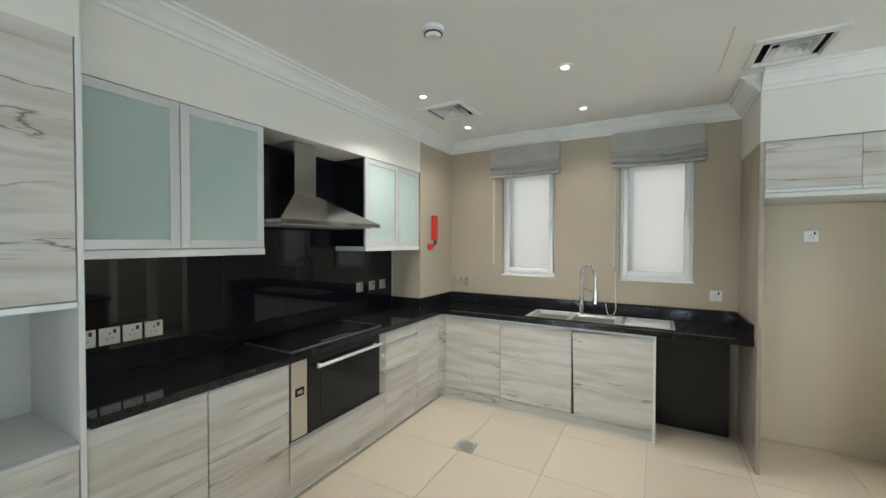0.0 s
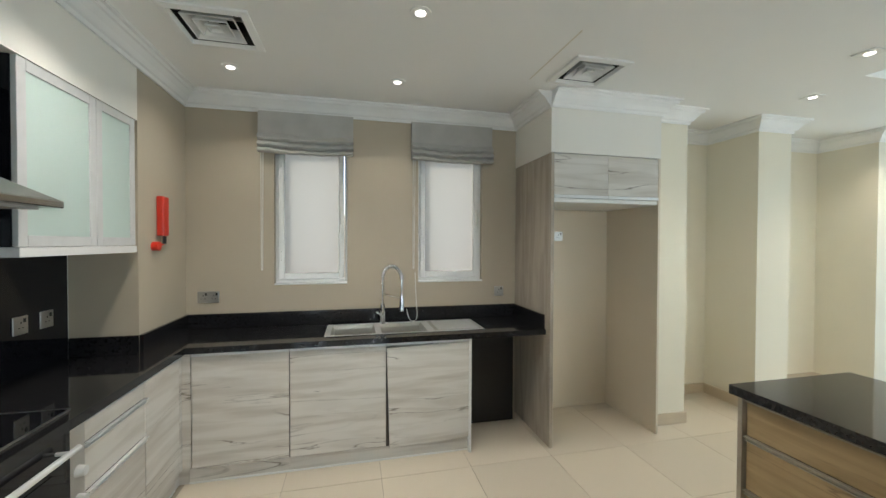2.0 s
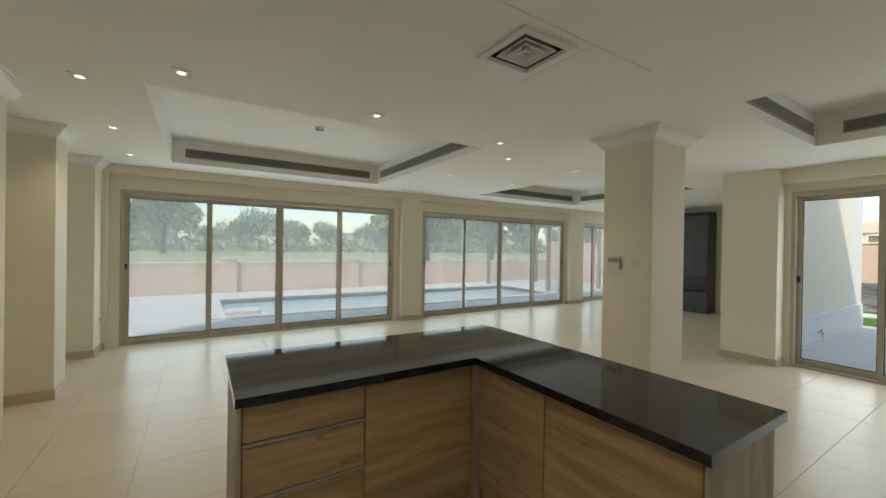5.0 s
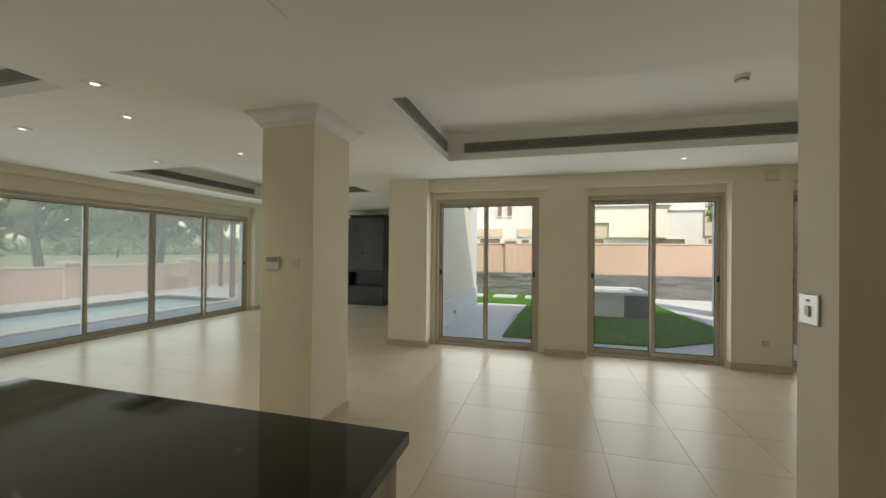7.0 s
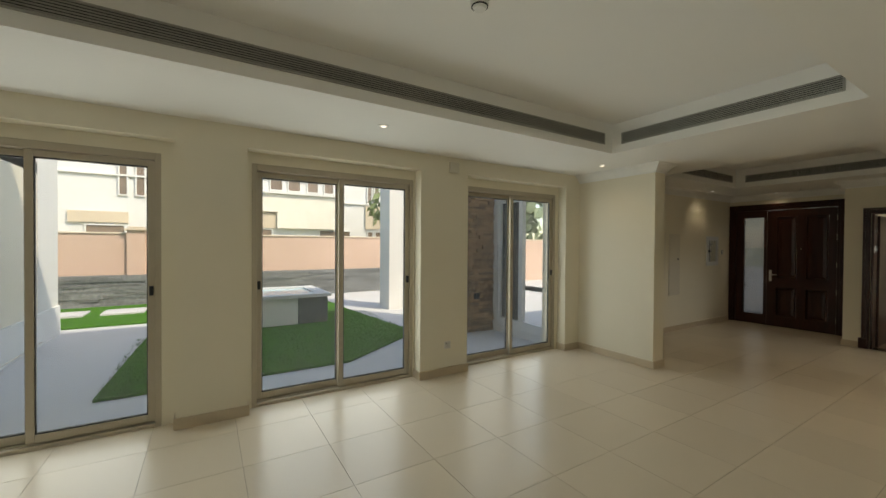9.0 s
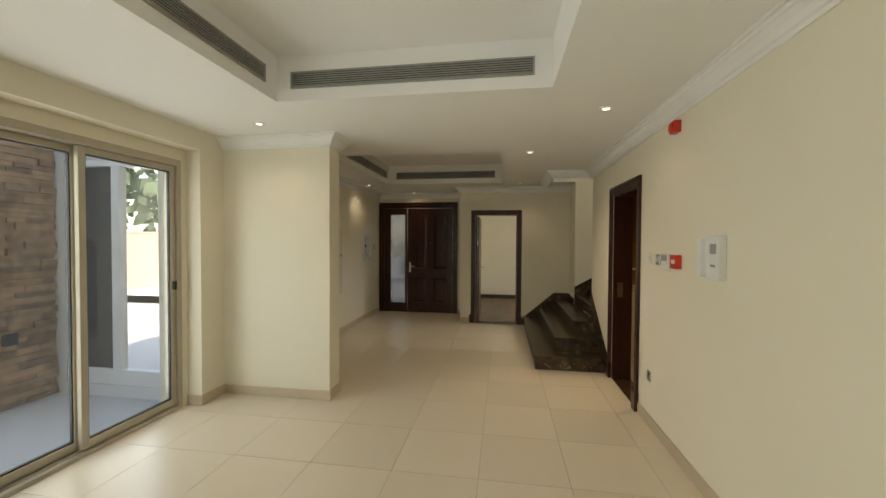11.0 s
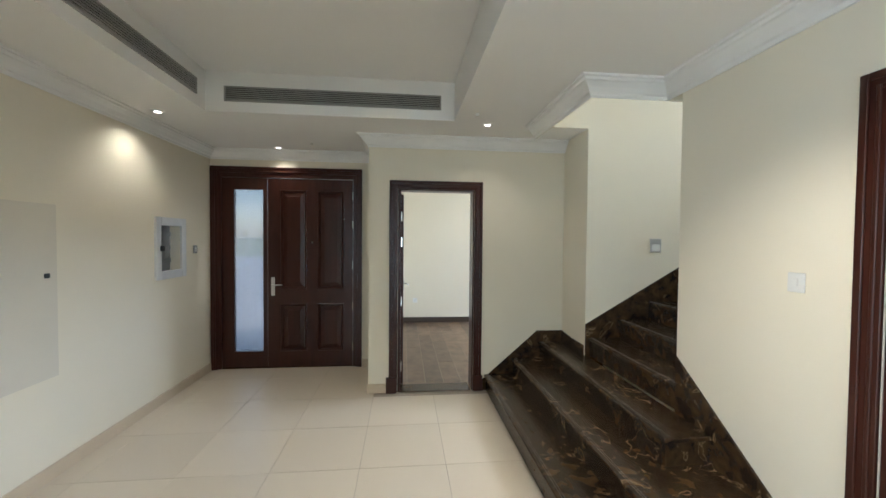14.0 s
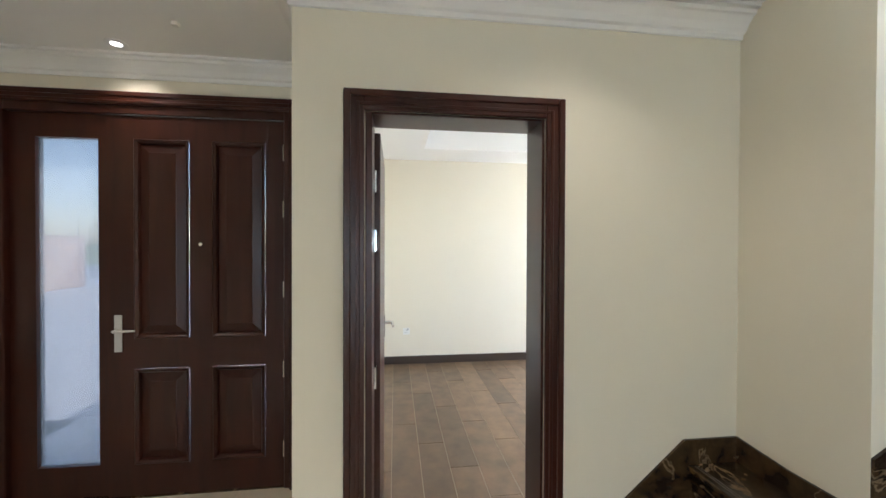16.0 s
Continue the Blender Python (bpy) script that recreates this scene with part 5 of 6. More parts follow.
socket("white socket on the study wall", "+x", -13.1, -1.38, 0.42, 1, False)
socket("white socket low on a wall pier", "-y", 3.73, 6.0, 0.42, 1, False)
fixing("cooker_switch", "steel cooker switch with a red neon on the wall end", "switch", "+x", -1.754, 0.20, 1.31, 0.10, 0.105, STEEL, 0.009,
       [("rocker", 0.0, -0.006, 0.02, 0.036, 0.005, PLASTIC), ("neon", 0.0, 0.03, 0.022, 0.01, 0.001, RED)])
fixing("light_switch", "white light switch by the cloakroom door", "switch", "-y", 0.125, -7.37, 1.41, 0.075, 0.086, PLASTIC, 0.009, [("rocker", 0, 0, 0.02, 0.035, 0.004, PLASTIC)])
fixing("light_switch", "white blank plate on the hall wall", "switch", "-y", 0.125, -5.93, 1.455, 0.086, 0.086, PLASTIC, 0.009, [("button", 0, 0, 0.03, 0.03, 0.004, PLASTIC)])
fixing("light_switch", "steel dimmer switch on the hall wall", "switch", "-y", 0.125, -5.745, 1.445, 0.086, 0.086, STEEL, 0.009, [("rocker", 0, 0, 0.03, 0.04, 0.004, PLASTIC)])
fixing("thermostat", "white thermostat with a grey screen on the hall wall", "thermostat", "-y", 0.125, -5.585, 1.43, 0.125, 0.135, PLASTIC, 0.022, [("screen", 0, 0.035, 0.105, 0.045, 0.001, GREY_PLASTIC)])
fixing("fire_alarm_point", "red break-glass fire alarm call point", "alarm point", "-y", 0.125, -5.385, 1.445, 0.10, 0.10, RED, 0.04, [("window", 0, 0, 0.06, 0.03, 0.001, PLASTIC)])
fixing("entry_phone", "cream entry phone with a handset on the hall wall", "intercom", "-y", 0.125, -4.88, 1.50, 0.20, 0.26, PLASTIC, 0.045, [("handset", -0.06, 0.0, 0.05, 0.22, 0.03, PLASTIC), ("screen", 0.04, 0.05, 0.07, 0.06, 0.001, GREY_PLASTIC), ("button", 0.04, -0.05, 0.05, 0.015, 0.003, GREY_PLASTIC)])
fixing("alarm_sounder", "red fire alarm sounder high on the wall", "alarm", "-y", 0.125, -5.42, 2.43, 0.085, 0.085, RED, 0.05, [("cap", 0, 0, 0.06, 0.05, 0.012, RED)])
fixing("thermostat", "white thermostat with a grey screen on the pillar", "thermostat", "+y", -0.87, 1.285, 1.39, 0.13, 0.105, PLASTIC, 0.024, [("screen", 0, 0.024, 0.11, 0.04, 0.001, GREY_PLASTIC)])
fixing("light_switch", "cream switch plate on the pillar", "switch", "+y", -0.87, 1.085, 1.39, 0.086, 0.086, PLASTIC, 0.009, [("rocker", 0, 0, 0.03, 0.05, 0.004, PLASTIC)])
fixing("wall_speaker", "small grey vent plate above the garden doors", "vent", "+y", -3.98, -3.62, 2.495, 0.14, 0.12, PANEL_PAINT, 0.03, [("front", 0, 0, 0.10, 0.08, 0.003, PANEL_PAINT)])
fixing("light_switch", "pale switch beside the front door", "switch", "+y", -3.87, -10.30, 1.45, 0.08, 0.086, GREY_PLASTIC, 0.009, [("rocker", 0, 0, 0.03, 0.05, 0.004, PLASTIC)])
for u0, u1, z0, z1, tag in ((-8.115, -7.70, 0.975, 1.80, "cream painted service panel with a black latch"), (-8.615, -8.24, 0.665, 1.79, "tall cream painted service panel with a black latch")):
    fixing("service_panel", tag, "service panel", "+y", -3.87, (u0 + u1) / 2, (z0 + z1) / 2, u1 - u0, z1 - z0, PANEL_PAINT, 0.012,
           [("latch", (-0.12 if z0 < 0.8 else 0.14) + 0.01, (1.33 if z0 < 0.8 else 1.41) - (z0 + z1) / 2, 0.035, 0.03, 0.006, GASKET)])
fixing("access_panel", "low cream painted access panel flush with the hall wall", "service panel", "+y", -3.87, -7.88, 0.42, 0.40, 0.36, PANEL_PAINT, 0.008, [("slot", 0, 0.13, 0.30, 0.006, 0.001, SKIRT)])
niche = thing("meter_box", "white-framed wall box with a glazed hatch", "wall box", (-9.85, -3.95, 1.2))
bm = bmesh.new()
for a, b, c, d in ((-10.095, -10.02, 1.18, 1.77), (-9.685, -9.61, 1.18, 1.77), (-10.02, -9.685, 1.18, 1.26), (-10.02, -9.685, 1.69, 1.77)):
    bx(bm, a, b, -3.869, -3.845, c, d)
part("frame", bm, ALU, niche, bevel=0.004)
part("back", boxes((-10.04, -9.665, -3.99, -3.975, 1.24, 1.71)), GREY_PLASTIC, niche)
part("pane", boxes((-10.02, -9.685, -3.862, -3.856, 1.26, 1.69)), PANE, niche, "clear glass hatch")
part("latch", boxes((-9.70, -9.66, -3.845, -3.825, 1.45, 1.50)), GASKET, niche, "black latch", bevel=0.003)
part("breaker_row", boxes((-10.0, -9.70, -3.975, -3.94, 1.33, 1.37), (-10.0, -9.70, -3.975, -3.94, 1.46, 1.50), (-10.0, -9.70, -3.975, -3.94, 1.59, 1.63)), GREY_PLASTIC, niche, "rows of grey breakers")
for y, z in ((0.783, 1.541), (2.1, 2.35)):
    sl = thing("stair_light", "square steel stair wall light with a pale lens", "wall light", (-9.28, y, z))
    part("plate", boxes((-9.2785, -9.268, y - 0.055, y + 0.055, z - 0.065, z + 0.065)), STEEL, sl, bevel=0.002)
    part("lens", boxes((-9.268, -9.264, y - 0.042, y + 0.042, z - 0.052, z + 0.012)), PLASTIC, sl, "pale lens", bevel=0.002)

# fire blanket box and bracket
fb = thing("fire_blanket_box", "red fire blanket case on the kitchen wall", "fire blanket", (-2.08, 3.86, 1.63))
part("case", boxes((-2.079, -2.04, 3.805, 3.885, 1.55, 1.80)), RED, fb, bevel=0.006)
part("pull_tab", boxes((-2.055, -2.05, 3.825, 3.87, 1.50, 1.55)), GASKET, fb, "black pull tab")
bm = bmesh.new()
rod(bm, (-2.079, 3.765, 1.485), (-2.045, 3.765, 1.485), 0.028, 18)
rod(bm, (-2.07, 3.765, 1.485), (-2.06, 3.85, 1.50), 0.008, 8)
part("valve", bm, RED, fb, "small red valve wheel", smooth=True)

# ---- ceiling fittings ----


def downlight(x, y, square, z=H):
    if square:
        base = boxes((-0.055, 0.055, -0.055, 0.055, -0.006, 0.0))
    else:
        base = bmesh.new()
        rod(base, (0, 0, -0.006), (0, 0, 0), 0.052, 28)
    d = thing("downlight", "small square recessed downlight, lit" if square else "small round recessed downlight, lit", "downlight", (0, 0, 0), "ceiling downlights")
    part("ring", base, CORNICE, d, bevel=0.001)
    bm = bmesh.new()
    rod(bm, (0, 0, -0.009), (0, 0, -0.006), 0.026, 20)
    part("lamp", bm, LAMP_GLOW, d, "glowing lamp")
    d.location = (x, y, z)
    return d


for p in KITCHEN_SPOTS + HALL_SPOTS:
    downlight(*p, False)
first = None
for p in LIVING_SPOTS:
    if first is None:
        first = downlight(*p, True)
    else:
        copy_thing(first, pose(*p, H))


def diffuser(x, y, s=0.40):
    d = thing("ceiling_diffuser", "square white ceiling air diffuser with nested vanes", "air diffuser", (x, y, H), "ceiling diffusers")
    bm = bmesh.new()
    a = s / 2
    sweep(bm, [(0, H - 0.0005), (0, H - 0.012), (0.035, H - 0.018), (0.045, H - 0.0005)], [(x - a, y - a), (x + a, y - a), (x + a, y + a), (x - a, y + a)], True)
    part("frame", bm, CORNICE, d)
    w = a - 0.0455
    bm = boxes((x - w, x + w, y - w, y + w, H + 0.13, H + 0.14))
    sweep(bm, [(0, H + 0.001), (0.003, H + 0.001), (0.003, H + 0.13), (0, H + 0.13)], [(x - w, y - w), (x + w, y - w), (x + w, y + w), (x - w, y + w)], True)
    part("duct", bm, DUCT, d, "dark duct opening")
    for k in range(2):
        b = a - 0.078 - 0.042 * k
        bm = bmesh.new()
        sweep(bm, [(0, H - 0.006), (0.0, H - 0.010), (0.005, H - 0.010), (0.036, H + 0.042), (0.034, H + 0.046)], [(x - b, y - b), (x + b, y - b), (x + b, y + b), (x - b, y + b)], True)
        part("vane", bm, CORNICE, d)
    b = a - 0.162
    bm = bmesh.new()
    rings = [[bm.verts.new((x + p * q, y + o * q, z)) for p, o in ((-1, -1), (1, -1), (1, 1), (-1, 1))] for q, z in ((b * 0.3, H + 0.03), (b, H - 0.006), (b, H - 0.010), (b * 0.75, H - 0.009), (b * 0.55, H + 0.004))]
    for p, q in zip(rings, rings[1:]):
        for k in range(4):
            bm.faces.new((p[k], p[(k + 1) % 4], q[(k + 1) % 4], q[k]))
    bm.faces.new(rings[-1])
    bm.faces.new(list(reversed(rings[0])))
    part("centre_cone", bm, CORNICE, d)
    part("cross_bar", boxes((x - w, x + w, y - 0.004, y + 0.004, H + 0.046, H + 0.062)), CORNICE, d)


for spec in DIFFUSERS:
    diffuser(*spec)
for x0, x1, y0, y1 in ((0.28, 0.29, 2.85, 3.46), (0.337, 0.346, 0.20, 1.42), (0.346, 0.95, 0.765, 0.773)):
    solid("hatch_joint", boxes((x0, x1, y0, y1, H - 0.0015, H - 0.0003)), PANEL_PAINT, "thin joint of a ceiling access hatch", "ceiling joint", "structure")
for x, y, z in ((-1.06, 2.125, H), (-2.40, -1.85, 2.95), (3.80, 1.34, 2.95)):
    sm = thing("smoke_detector", "round white ceiling smoke detector", "smoke detector", (x, y, z))
    bm = bmesh.new()
    rod(bm, (x, y, z), (x, y, z - 0.022), 0.055, 28)
    part("base", bm, PLASTIC, sm, smooth=True)
    bm = bmesh.new()
    rod(bm, (x, y, z - 0.0225), (x, y, z - 0.05), 0.048, 28, 0.034)
    part("head", bm, PLASTIC, sm, smooth=True)
    bm = bmesh.new()
    rod(bm, (x, y, z - 0.030), (x, y, z - 0.036), 0.0475, 28)
    part("vent", bm, GASKET, sm, "dark vent slot")
for x, y in ((-9.0, -1.0), (-10.2, -2.6), (-6.2, -0.45)):
    solid("sprinkler", boxes((x - 0.014, x + 0.014, y - 0.014, y + 0.014, H - 0.018, H)), PLASTIC, "small white ceiling sensor", "sensor", bevel=0.004)


def tray_grille(ax, at, u0, u1, out):
    """A linear air grille in the side of a ceiling tray."""
    g = thing("linear_grille", "grey linear air grille in the side of the ceiling tray", "air grille", (((u0 + u1) / 2, at, 2.72) if ax == "x" else (at, (u0 + u1) / 2, 2.72)), "tray grilles")
    bm = bmesh.new()
    run(bm, ax, at, u0, u1, out * 0.0008, out * 0.004, 2.71, 2.822)
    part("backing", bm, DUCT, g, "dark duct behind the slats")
    bm = bmesh.new()
    for a, b, c, d in ((u0, u1, 2.705, 2.717), (u0, u1, 2.815, 2.827), (u0, u0 + 0.014, 2.717, 2.815), (u1 - 0.014, u1, 2.717, 2.815)):
        run(bm, ax, at, a, b, out * 0.001, out * 0.014, c, d)
    part("frame", bm, GRILLE, g)
    for k in range(6):
        bm = bmesh.new()
        run(bm, ax, at, u0 + 0.016, u1 - 0.016, out * 0.004, out * 0.012, 2.722 + 0.0157 * k, 2.729 + 0.0157 * k)
        part("slat", bm, GRILLE, g)


t1, t2, t3, t4 = TRAYS
tray_grille("y", t1[1], t1[2] + 0.15, t1[3] - 0.15, -1)
tray_grille("x", t1[2], t1[0] + 0.15, t1[1] - 0.15, 1)
tray_grille("x", t2[2], t2[0] + 0.15, t2[1] - 0.2, 1)
tray_grille("y", t2[0], t2[2] + 0.12, t2[3] - 0.12, 1)
tray_grille("y", t2[1], t2[2] + 0.12, t2[3] - 0.12, -1)
tray_grille("y", t3[0], t3[2] + 0.15, t3[3] - 0.12, 1)
tray_grille("x", t3[2], t3[0] + 0.15, t3[1] - 0.15, 1)
tray_grille("x", t4[2], t4[0] + 0.15, t4[1] - 0.15, 1)
tray_grille("y", t4[1], t4[2] + 0.15, t4[3] - 0.15, -1)
solid("study_grille", boxes((-11.212, -11.202, -0.9, 1.1, 2.66, 2.80)), GRILLE, "grey linear grille in the study ceiling tray", "air grille")

# floor drain in the kitchen
fdn = thing("floor_drain", "square steel floor drain with a round grate", "drain", (-1.285, 2.99, 0))
part("frame", boxes((-1.36, -1.21, 2.915, 3.065, 0.0004, 0.004)), STEEL, fdn, bevel=0.001)
bm = bmesh.new()
rod(bm, (-1.285, 2.99, 0.004), (-1.285, 2.99, 0.0055), 0.055, 30)
part("grate", bm, GRILLE, fdn, "round grate")

# ---- fireplace at the far end ----
fp = thing("fireplace", "tall charcoal slate fireplace with a black firebox", "fireplace", (4.05, -8.0, 0))
for limits in ((3.40, 3.44, -8.19, -7.75, 0.52, 0.90), (4.50, 4.70, -8.19, -7.75, 0.52, 0.90), (3.40, 4.70, -8.19, -7.75, 0.001, 0.52), (3.40, 4.70, -8.19, -7.75, 0.90, 2.38)):
    part("surround_slab", boxes(limits), CHARCOAL, fp)
part("firebox", boxes((3.44, 4.50, -8.18, -8.05, 0.52, 0.90)), BLACK, fp, "black firebox")
part("flue_cover", boxes((3.40, 4.42, -8.185, -7.80, 2.381, 2.47)), BLACK, fp)
part("mantel", boxes((3.40, 4.54, -7.749, -7.70, 0.90, 0.945)), CHARCOAL, fp, bevel=0.003)
part("firebox_frame", boxes((3.44, 4.50, -7.765, -7.745, 0.50, 0.519), (3.42, 3.439, -7.765, -7.745, 0.50, 0.90), (4.501, 4.52, -7.765, -7.745, 0.50, 0.90)), GASKET, fp, "black steel frame")
part("socket_plate", boxes((3.98, 4.05, -7.749, -7.742, 1.40, 1.46)), GASKET, fp, "small black plate", bevel=0.002)

# ---- outside: ground, terrace, pool ----
solid("ground", boxes((-900, 900, -900, 900, -0.9, -0.34)), FAIRWAY, "wide sunlit grass reaching the horizon", "ground", "structure")
POOL = (8.35, 11.25, -8.0, 2.10)
bm = bmesh.new()
plates(bm, [(6.45, 13.05, -14.0, 9.0)], [POOL], -0.33, E)
solid("terrace", bm, PAVING, "pale paved pool terrace", "pavement", "structure")
bm = bmesh.new()
sweep(bm, [(0, E + 0.001), (0, E + 0.03), (0.30, E + 0.03), (0.30, E + 0.001)], [(POOL[0], POOL[2]), (POOL[0], POOL[3]), (POOL[1], POOL[3]), (POOL[1], POOL[2])], True)
solid("pool_coping", bm, PAVING, "pale stone pool coping", "coping", "structure", bevel=0.008)
bm = boxes((POOL[0] - 0.02, POOL[0], POOL[2], POOL[3], -0.32, E - 0.001), (POOL[1], POOL[1] + 0.02, POOL[2], POOL[3], -0.32, E - 0.001), (POOL[0], POOL[1], POOL[2] - 0.02, POOL[2], -0.32, E - 0.001), (POOL[0], POOL[1], POOL[3], POOL[3] + 0.02, -0.32, E - 0.001))
solid("pool_wall", bm, POOL_TILE, "blue tiled pool edge", "pool wall", "structure")
solid("water", boxes((POOL[0], POOL[1], POOL[2], POOL[3], -0.34, -0.17)), WATER, "pale blue pool water", "water", "structure")
solid("pool_step", boxes((8.36, 8.95, 1.40, 2.09, -0.32, E + 0.10)), PAVING, "white raised corner block of the pool", "pool step", bevel=0.02)
bm = boxes((-12.0, 6.45, -13.3, -4.38, -0.33, E - 0.01))
solid("patio", bm, PAVING, "pale grey garden paving", "pavement", "structure")
bm = boxes((-40.0, -10.895, -30.0, 12.0, -0.33, E - 0.01))
solid("driveway", bm, PAVING, "pale paved forecourt", "pavement", "structure")

# lawns
def lawn(outline, tag):
    bm = bmesh.new()
    a = [bm.verts.new((x, y, E - 0.008)) for x, y in outline]
    b = [bm.verts.new((x, y, E + 0.025)) for x, y in outline]
    bm.faces.new(b)
    for i in range(len(a)):
        bm.faces.new((a[i], a[(i + 1) % len(a)], b[(i + 1) % len(a)], b[i]))
    solid("lawn", bm, GRASS, tag, "lawn", "structure")


NEAR = [(-0.10, -5.22), (-2.75, -5.22), (-4.35, -6.35), (-4.05, -9.20), (-0.22, -8.10)]
lawn(NEAR, "bright green artificial lawn by the garden doors")
lawn([(1.1, -9.75), (-0.32, -9.75), (-0.22, -8.11), (-4.05, -9.21), (-3.9, -12.55), (5.0, -12.55), (5.0, -9.75)], "bright green artificial lawn along the garden wall")
bm = bmesh.new()
rng = random.Random(3)
for i in range(9000):
    x, y = rng.uniform(-4.3, -0.1), rng.uniform(-9.0, -5.22)
    if x < -2.75 and y > -5.22 - (-2.75 - x) * 0.706:
        continue
    if y < -8.10 and x > -1.5:
        continue
    a, h = rng.uniform(0, 6.28), rng.uniform(0.015, 0.035)
    dx, dy = 0.006 * math.cos(a), 0.006 * math.sin(a)
    bm.faces.new((bm.verts.new((x - dx, y - dy, E + 0.022)), bm.verts.new((x + dx, y + dy, E + 0.022)), bm.verts.new((x + rng.uniform(-0.02, 0.02), y + rng.uniform(-0.02, 0.02), E + 0.025 + h))))
solid("grass_blades", bm, GRASS, "fine green blades of the lawn", "grass", "stuff")
stone = None
for i in range(6):
    m = pose(2.6 - 1.05 * i, -11.35, E + 0.026)
    if stone is None:
        stone = solid("stepping_stone", boxes((-0.38, 0.38, -0.36, 0.36, 0.0, 0.03)), PAVING, "white square stepping stone in the lawn", "stepping stone", bevel=0.006, group="stepping stones")
        stone.matrix_basis = m
    else:
        copy_thing(stone, m)

# garden tub
tub = thing("garden_tub", "raised white garden tub with a shadow-dark end and stone rim", "garden tub", (-2.1, -8.8, E))
part("basin_wall", boxes((-2.62, -0.9, -9.6, -8.02, E + 0.02, 0.50)), WHITE_RENDER, tub, bevel=0.01)
# Slate-coloured end block stands for a shadow lying on the tub.
part("slate_end", boxes((-3.20, -2.625, -9.6, -8.02, E + 0.02, 0.50)), SLATE, tub, "dark block for the shadow on the tub's end", bevel=0.01)
bm = bmesh.new()
plates(bm, [(-3.26, -0.84, -9.66, -7.96)], [(-3.0, -1.1, -9.4, -8.22)], 0.501, 0.56)
part("rim", bm, PAVING, tub, "pale stone rim")
part("water", boxes((-3.0, -1.1, -9.4, -8.22, 0.501, 0.53)), WATER, tub, "still blue water")

# boundary walls with posts
def boundary(ax, at, u0, u1, z1, posts, tag, thick=0.18, z0=-0.34):
    w = thing("boundary_wall", tag, "garden wall", ((u0 + u1) / 2, at, z0) if ax == "x" else (at, (u0 + u1) / 2, z0), kind="structure")
    bm = bmesh.new()
    run(bm, ax, at, u0, u1, -thick / 2, thick / 2, z0, z1)
    part("wall", bm, PINK, w)
    bm = bmesh.new()
    run(bm, ax, at, u0, u1, -thick / 2 - 0.03, thick / 2 + 0.03, z1 + 0.001, z1 + 0.05)
    part("coping", bm, CREAM_RENDER, w, bevel=0.01)
    for u in posts:
        bm = bmesh.new()
        run(bm, ax, at, u - 0.19, u + 0.19, -0.19, 0.19, z0, z1 + 0.10)
        p = part("post", bm, PINK, w)
        bm = bmesh.new()
        run(bm, ax, at, u - 0.25, u + 0.25, -0.25, 0.25, z1 + 0.101, z1 + 0.16)
        run(bm, ax, at, u - 0.17, u + 0.17, -0.17, 0.17, z1 + 0.161, z1 + 0.21)
        part("cap", bm, CREAM_RENDER, p, bevel=0.01)


boundary("y", 13.2, -30.0, 16.0, 0.88, [1.75 + 4.1 * k for k in range(-7, 4)], "low salmon rendered wall with square posts behind the pool")
boundary("x", -13.1, -24.0, 13.1, 1.78, [-16, -9.5, 0.5, 6.5], "salmon rendered wall at the back of the garden")
boundary("x", 7.6, -14.0, 13.1, 1.9, [], "salmon rendered wall beyond the kitchen windows")

# slate planter wall along the back of the garden
sl = thing("slate_wall", "low stacked grey slate wall under the salmon wall", "stone wall", (-4, -12.7, E), kind="structure")
part("core", boxes((-12.0, 4.5, -13.0, -12.72, -0.3, 0.72)), SLATE, sl)
rng = random.Random(7)
kinds = []
for w in (0.36, 0.50, 0.66, 0.82):
    bm = boxes((0.003, w - 0.003, 0, 0.10, 0.002, 0.067))
    kinds.append((w, finish("slate", bm, SLATE, 0.006)))
for row in range(11):
    x = -9.4 + rng.uniform(0, 0.3)
    while x < 4.0:
        w, me = rng.choice(kinds)
        ob = new("slate", me)
        ob.parent = sl
        ob.location = (x + 4, -12.72 - 0.055 + rng.uniform(0, 0.04) + 12.7, row * 0.069 + 0.001)
        x += w

# stone clad column and the white porch glazing by the third garden door
lc = thing("stone_cladding", "rough brown ledge stone cladding on the porch wall", "stone wall", (-5.4, -5.9, E), kind="structure")
part("core", boxes((-5.76, -5.02, -6.4, -5.87, -0.3, 3.0)), LEDGE, lc)
kinds = []
for w in (0.14, 0.20, 0.27, 0.34):
    for h in (0.048, 0.068):
        kinds.append((w, h, finish("ledge_stone", boxes((0.002, w - 0.002, 0, 0.07, 0.002, h - 0.002)), LEDGE, 0.006)))
z = 0.0
while z < 2.95:
    h = rng.choice((0.048, 0.068))
    x = -5.75
    while x < -5.06:
        w, _, me = rng.choice([k for k in kinds if k[1] == h])
        if x + w > -4.99:
            w, _, me = [k for k in kinds if k[1] == h][0]
        ob = new("ledge_stone", me)
        ob.parent = lc
        ob.location = (x + 5.4, -5.87 - 0.015 + rng.uniform(-0.018, 0.02) + 5.9, z)
        x += w
    z += h
fixing("outdoor_socket", "black outdoor socket box on the stone cladding", "socket", "+y", -5.80, -5.33, 0.62, 0.10, 0.11, GASKET, 0.05, [("cover", 0, 0, 0.08, 0.09, 0.01, GASKET)])
bm = bmesh.new()
holed(bm, "y", -6.0, -5.765, -5.865, -4.38, -0.3, 3.0, [(-5.72, -4.50, 0.06, 2.42)])
solid("porch_wall", bm, WHITE_RENDER, "white rendered porch wall", "wall", "structure")
pw = thing("porch_door", "white-framed glazed porch door with dark glass", "porch door", (-5.85, -5.1, 0))
bm = bmesh.new()
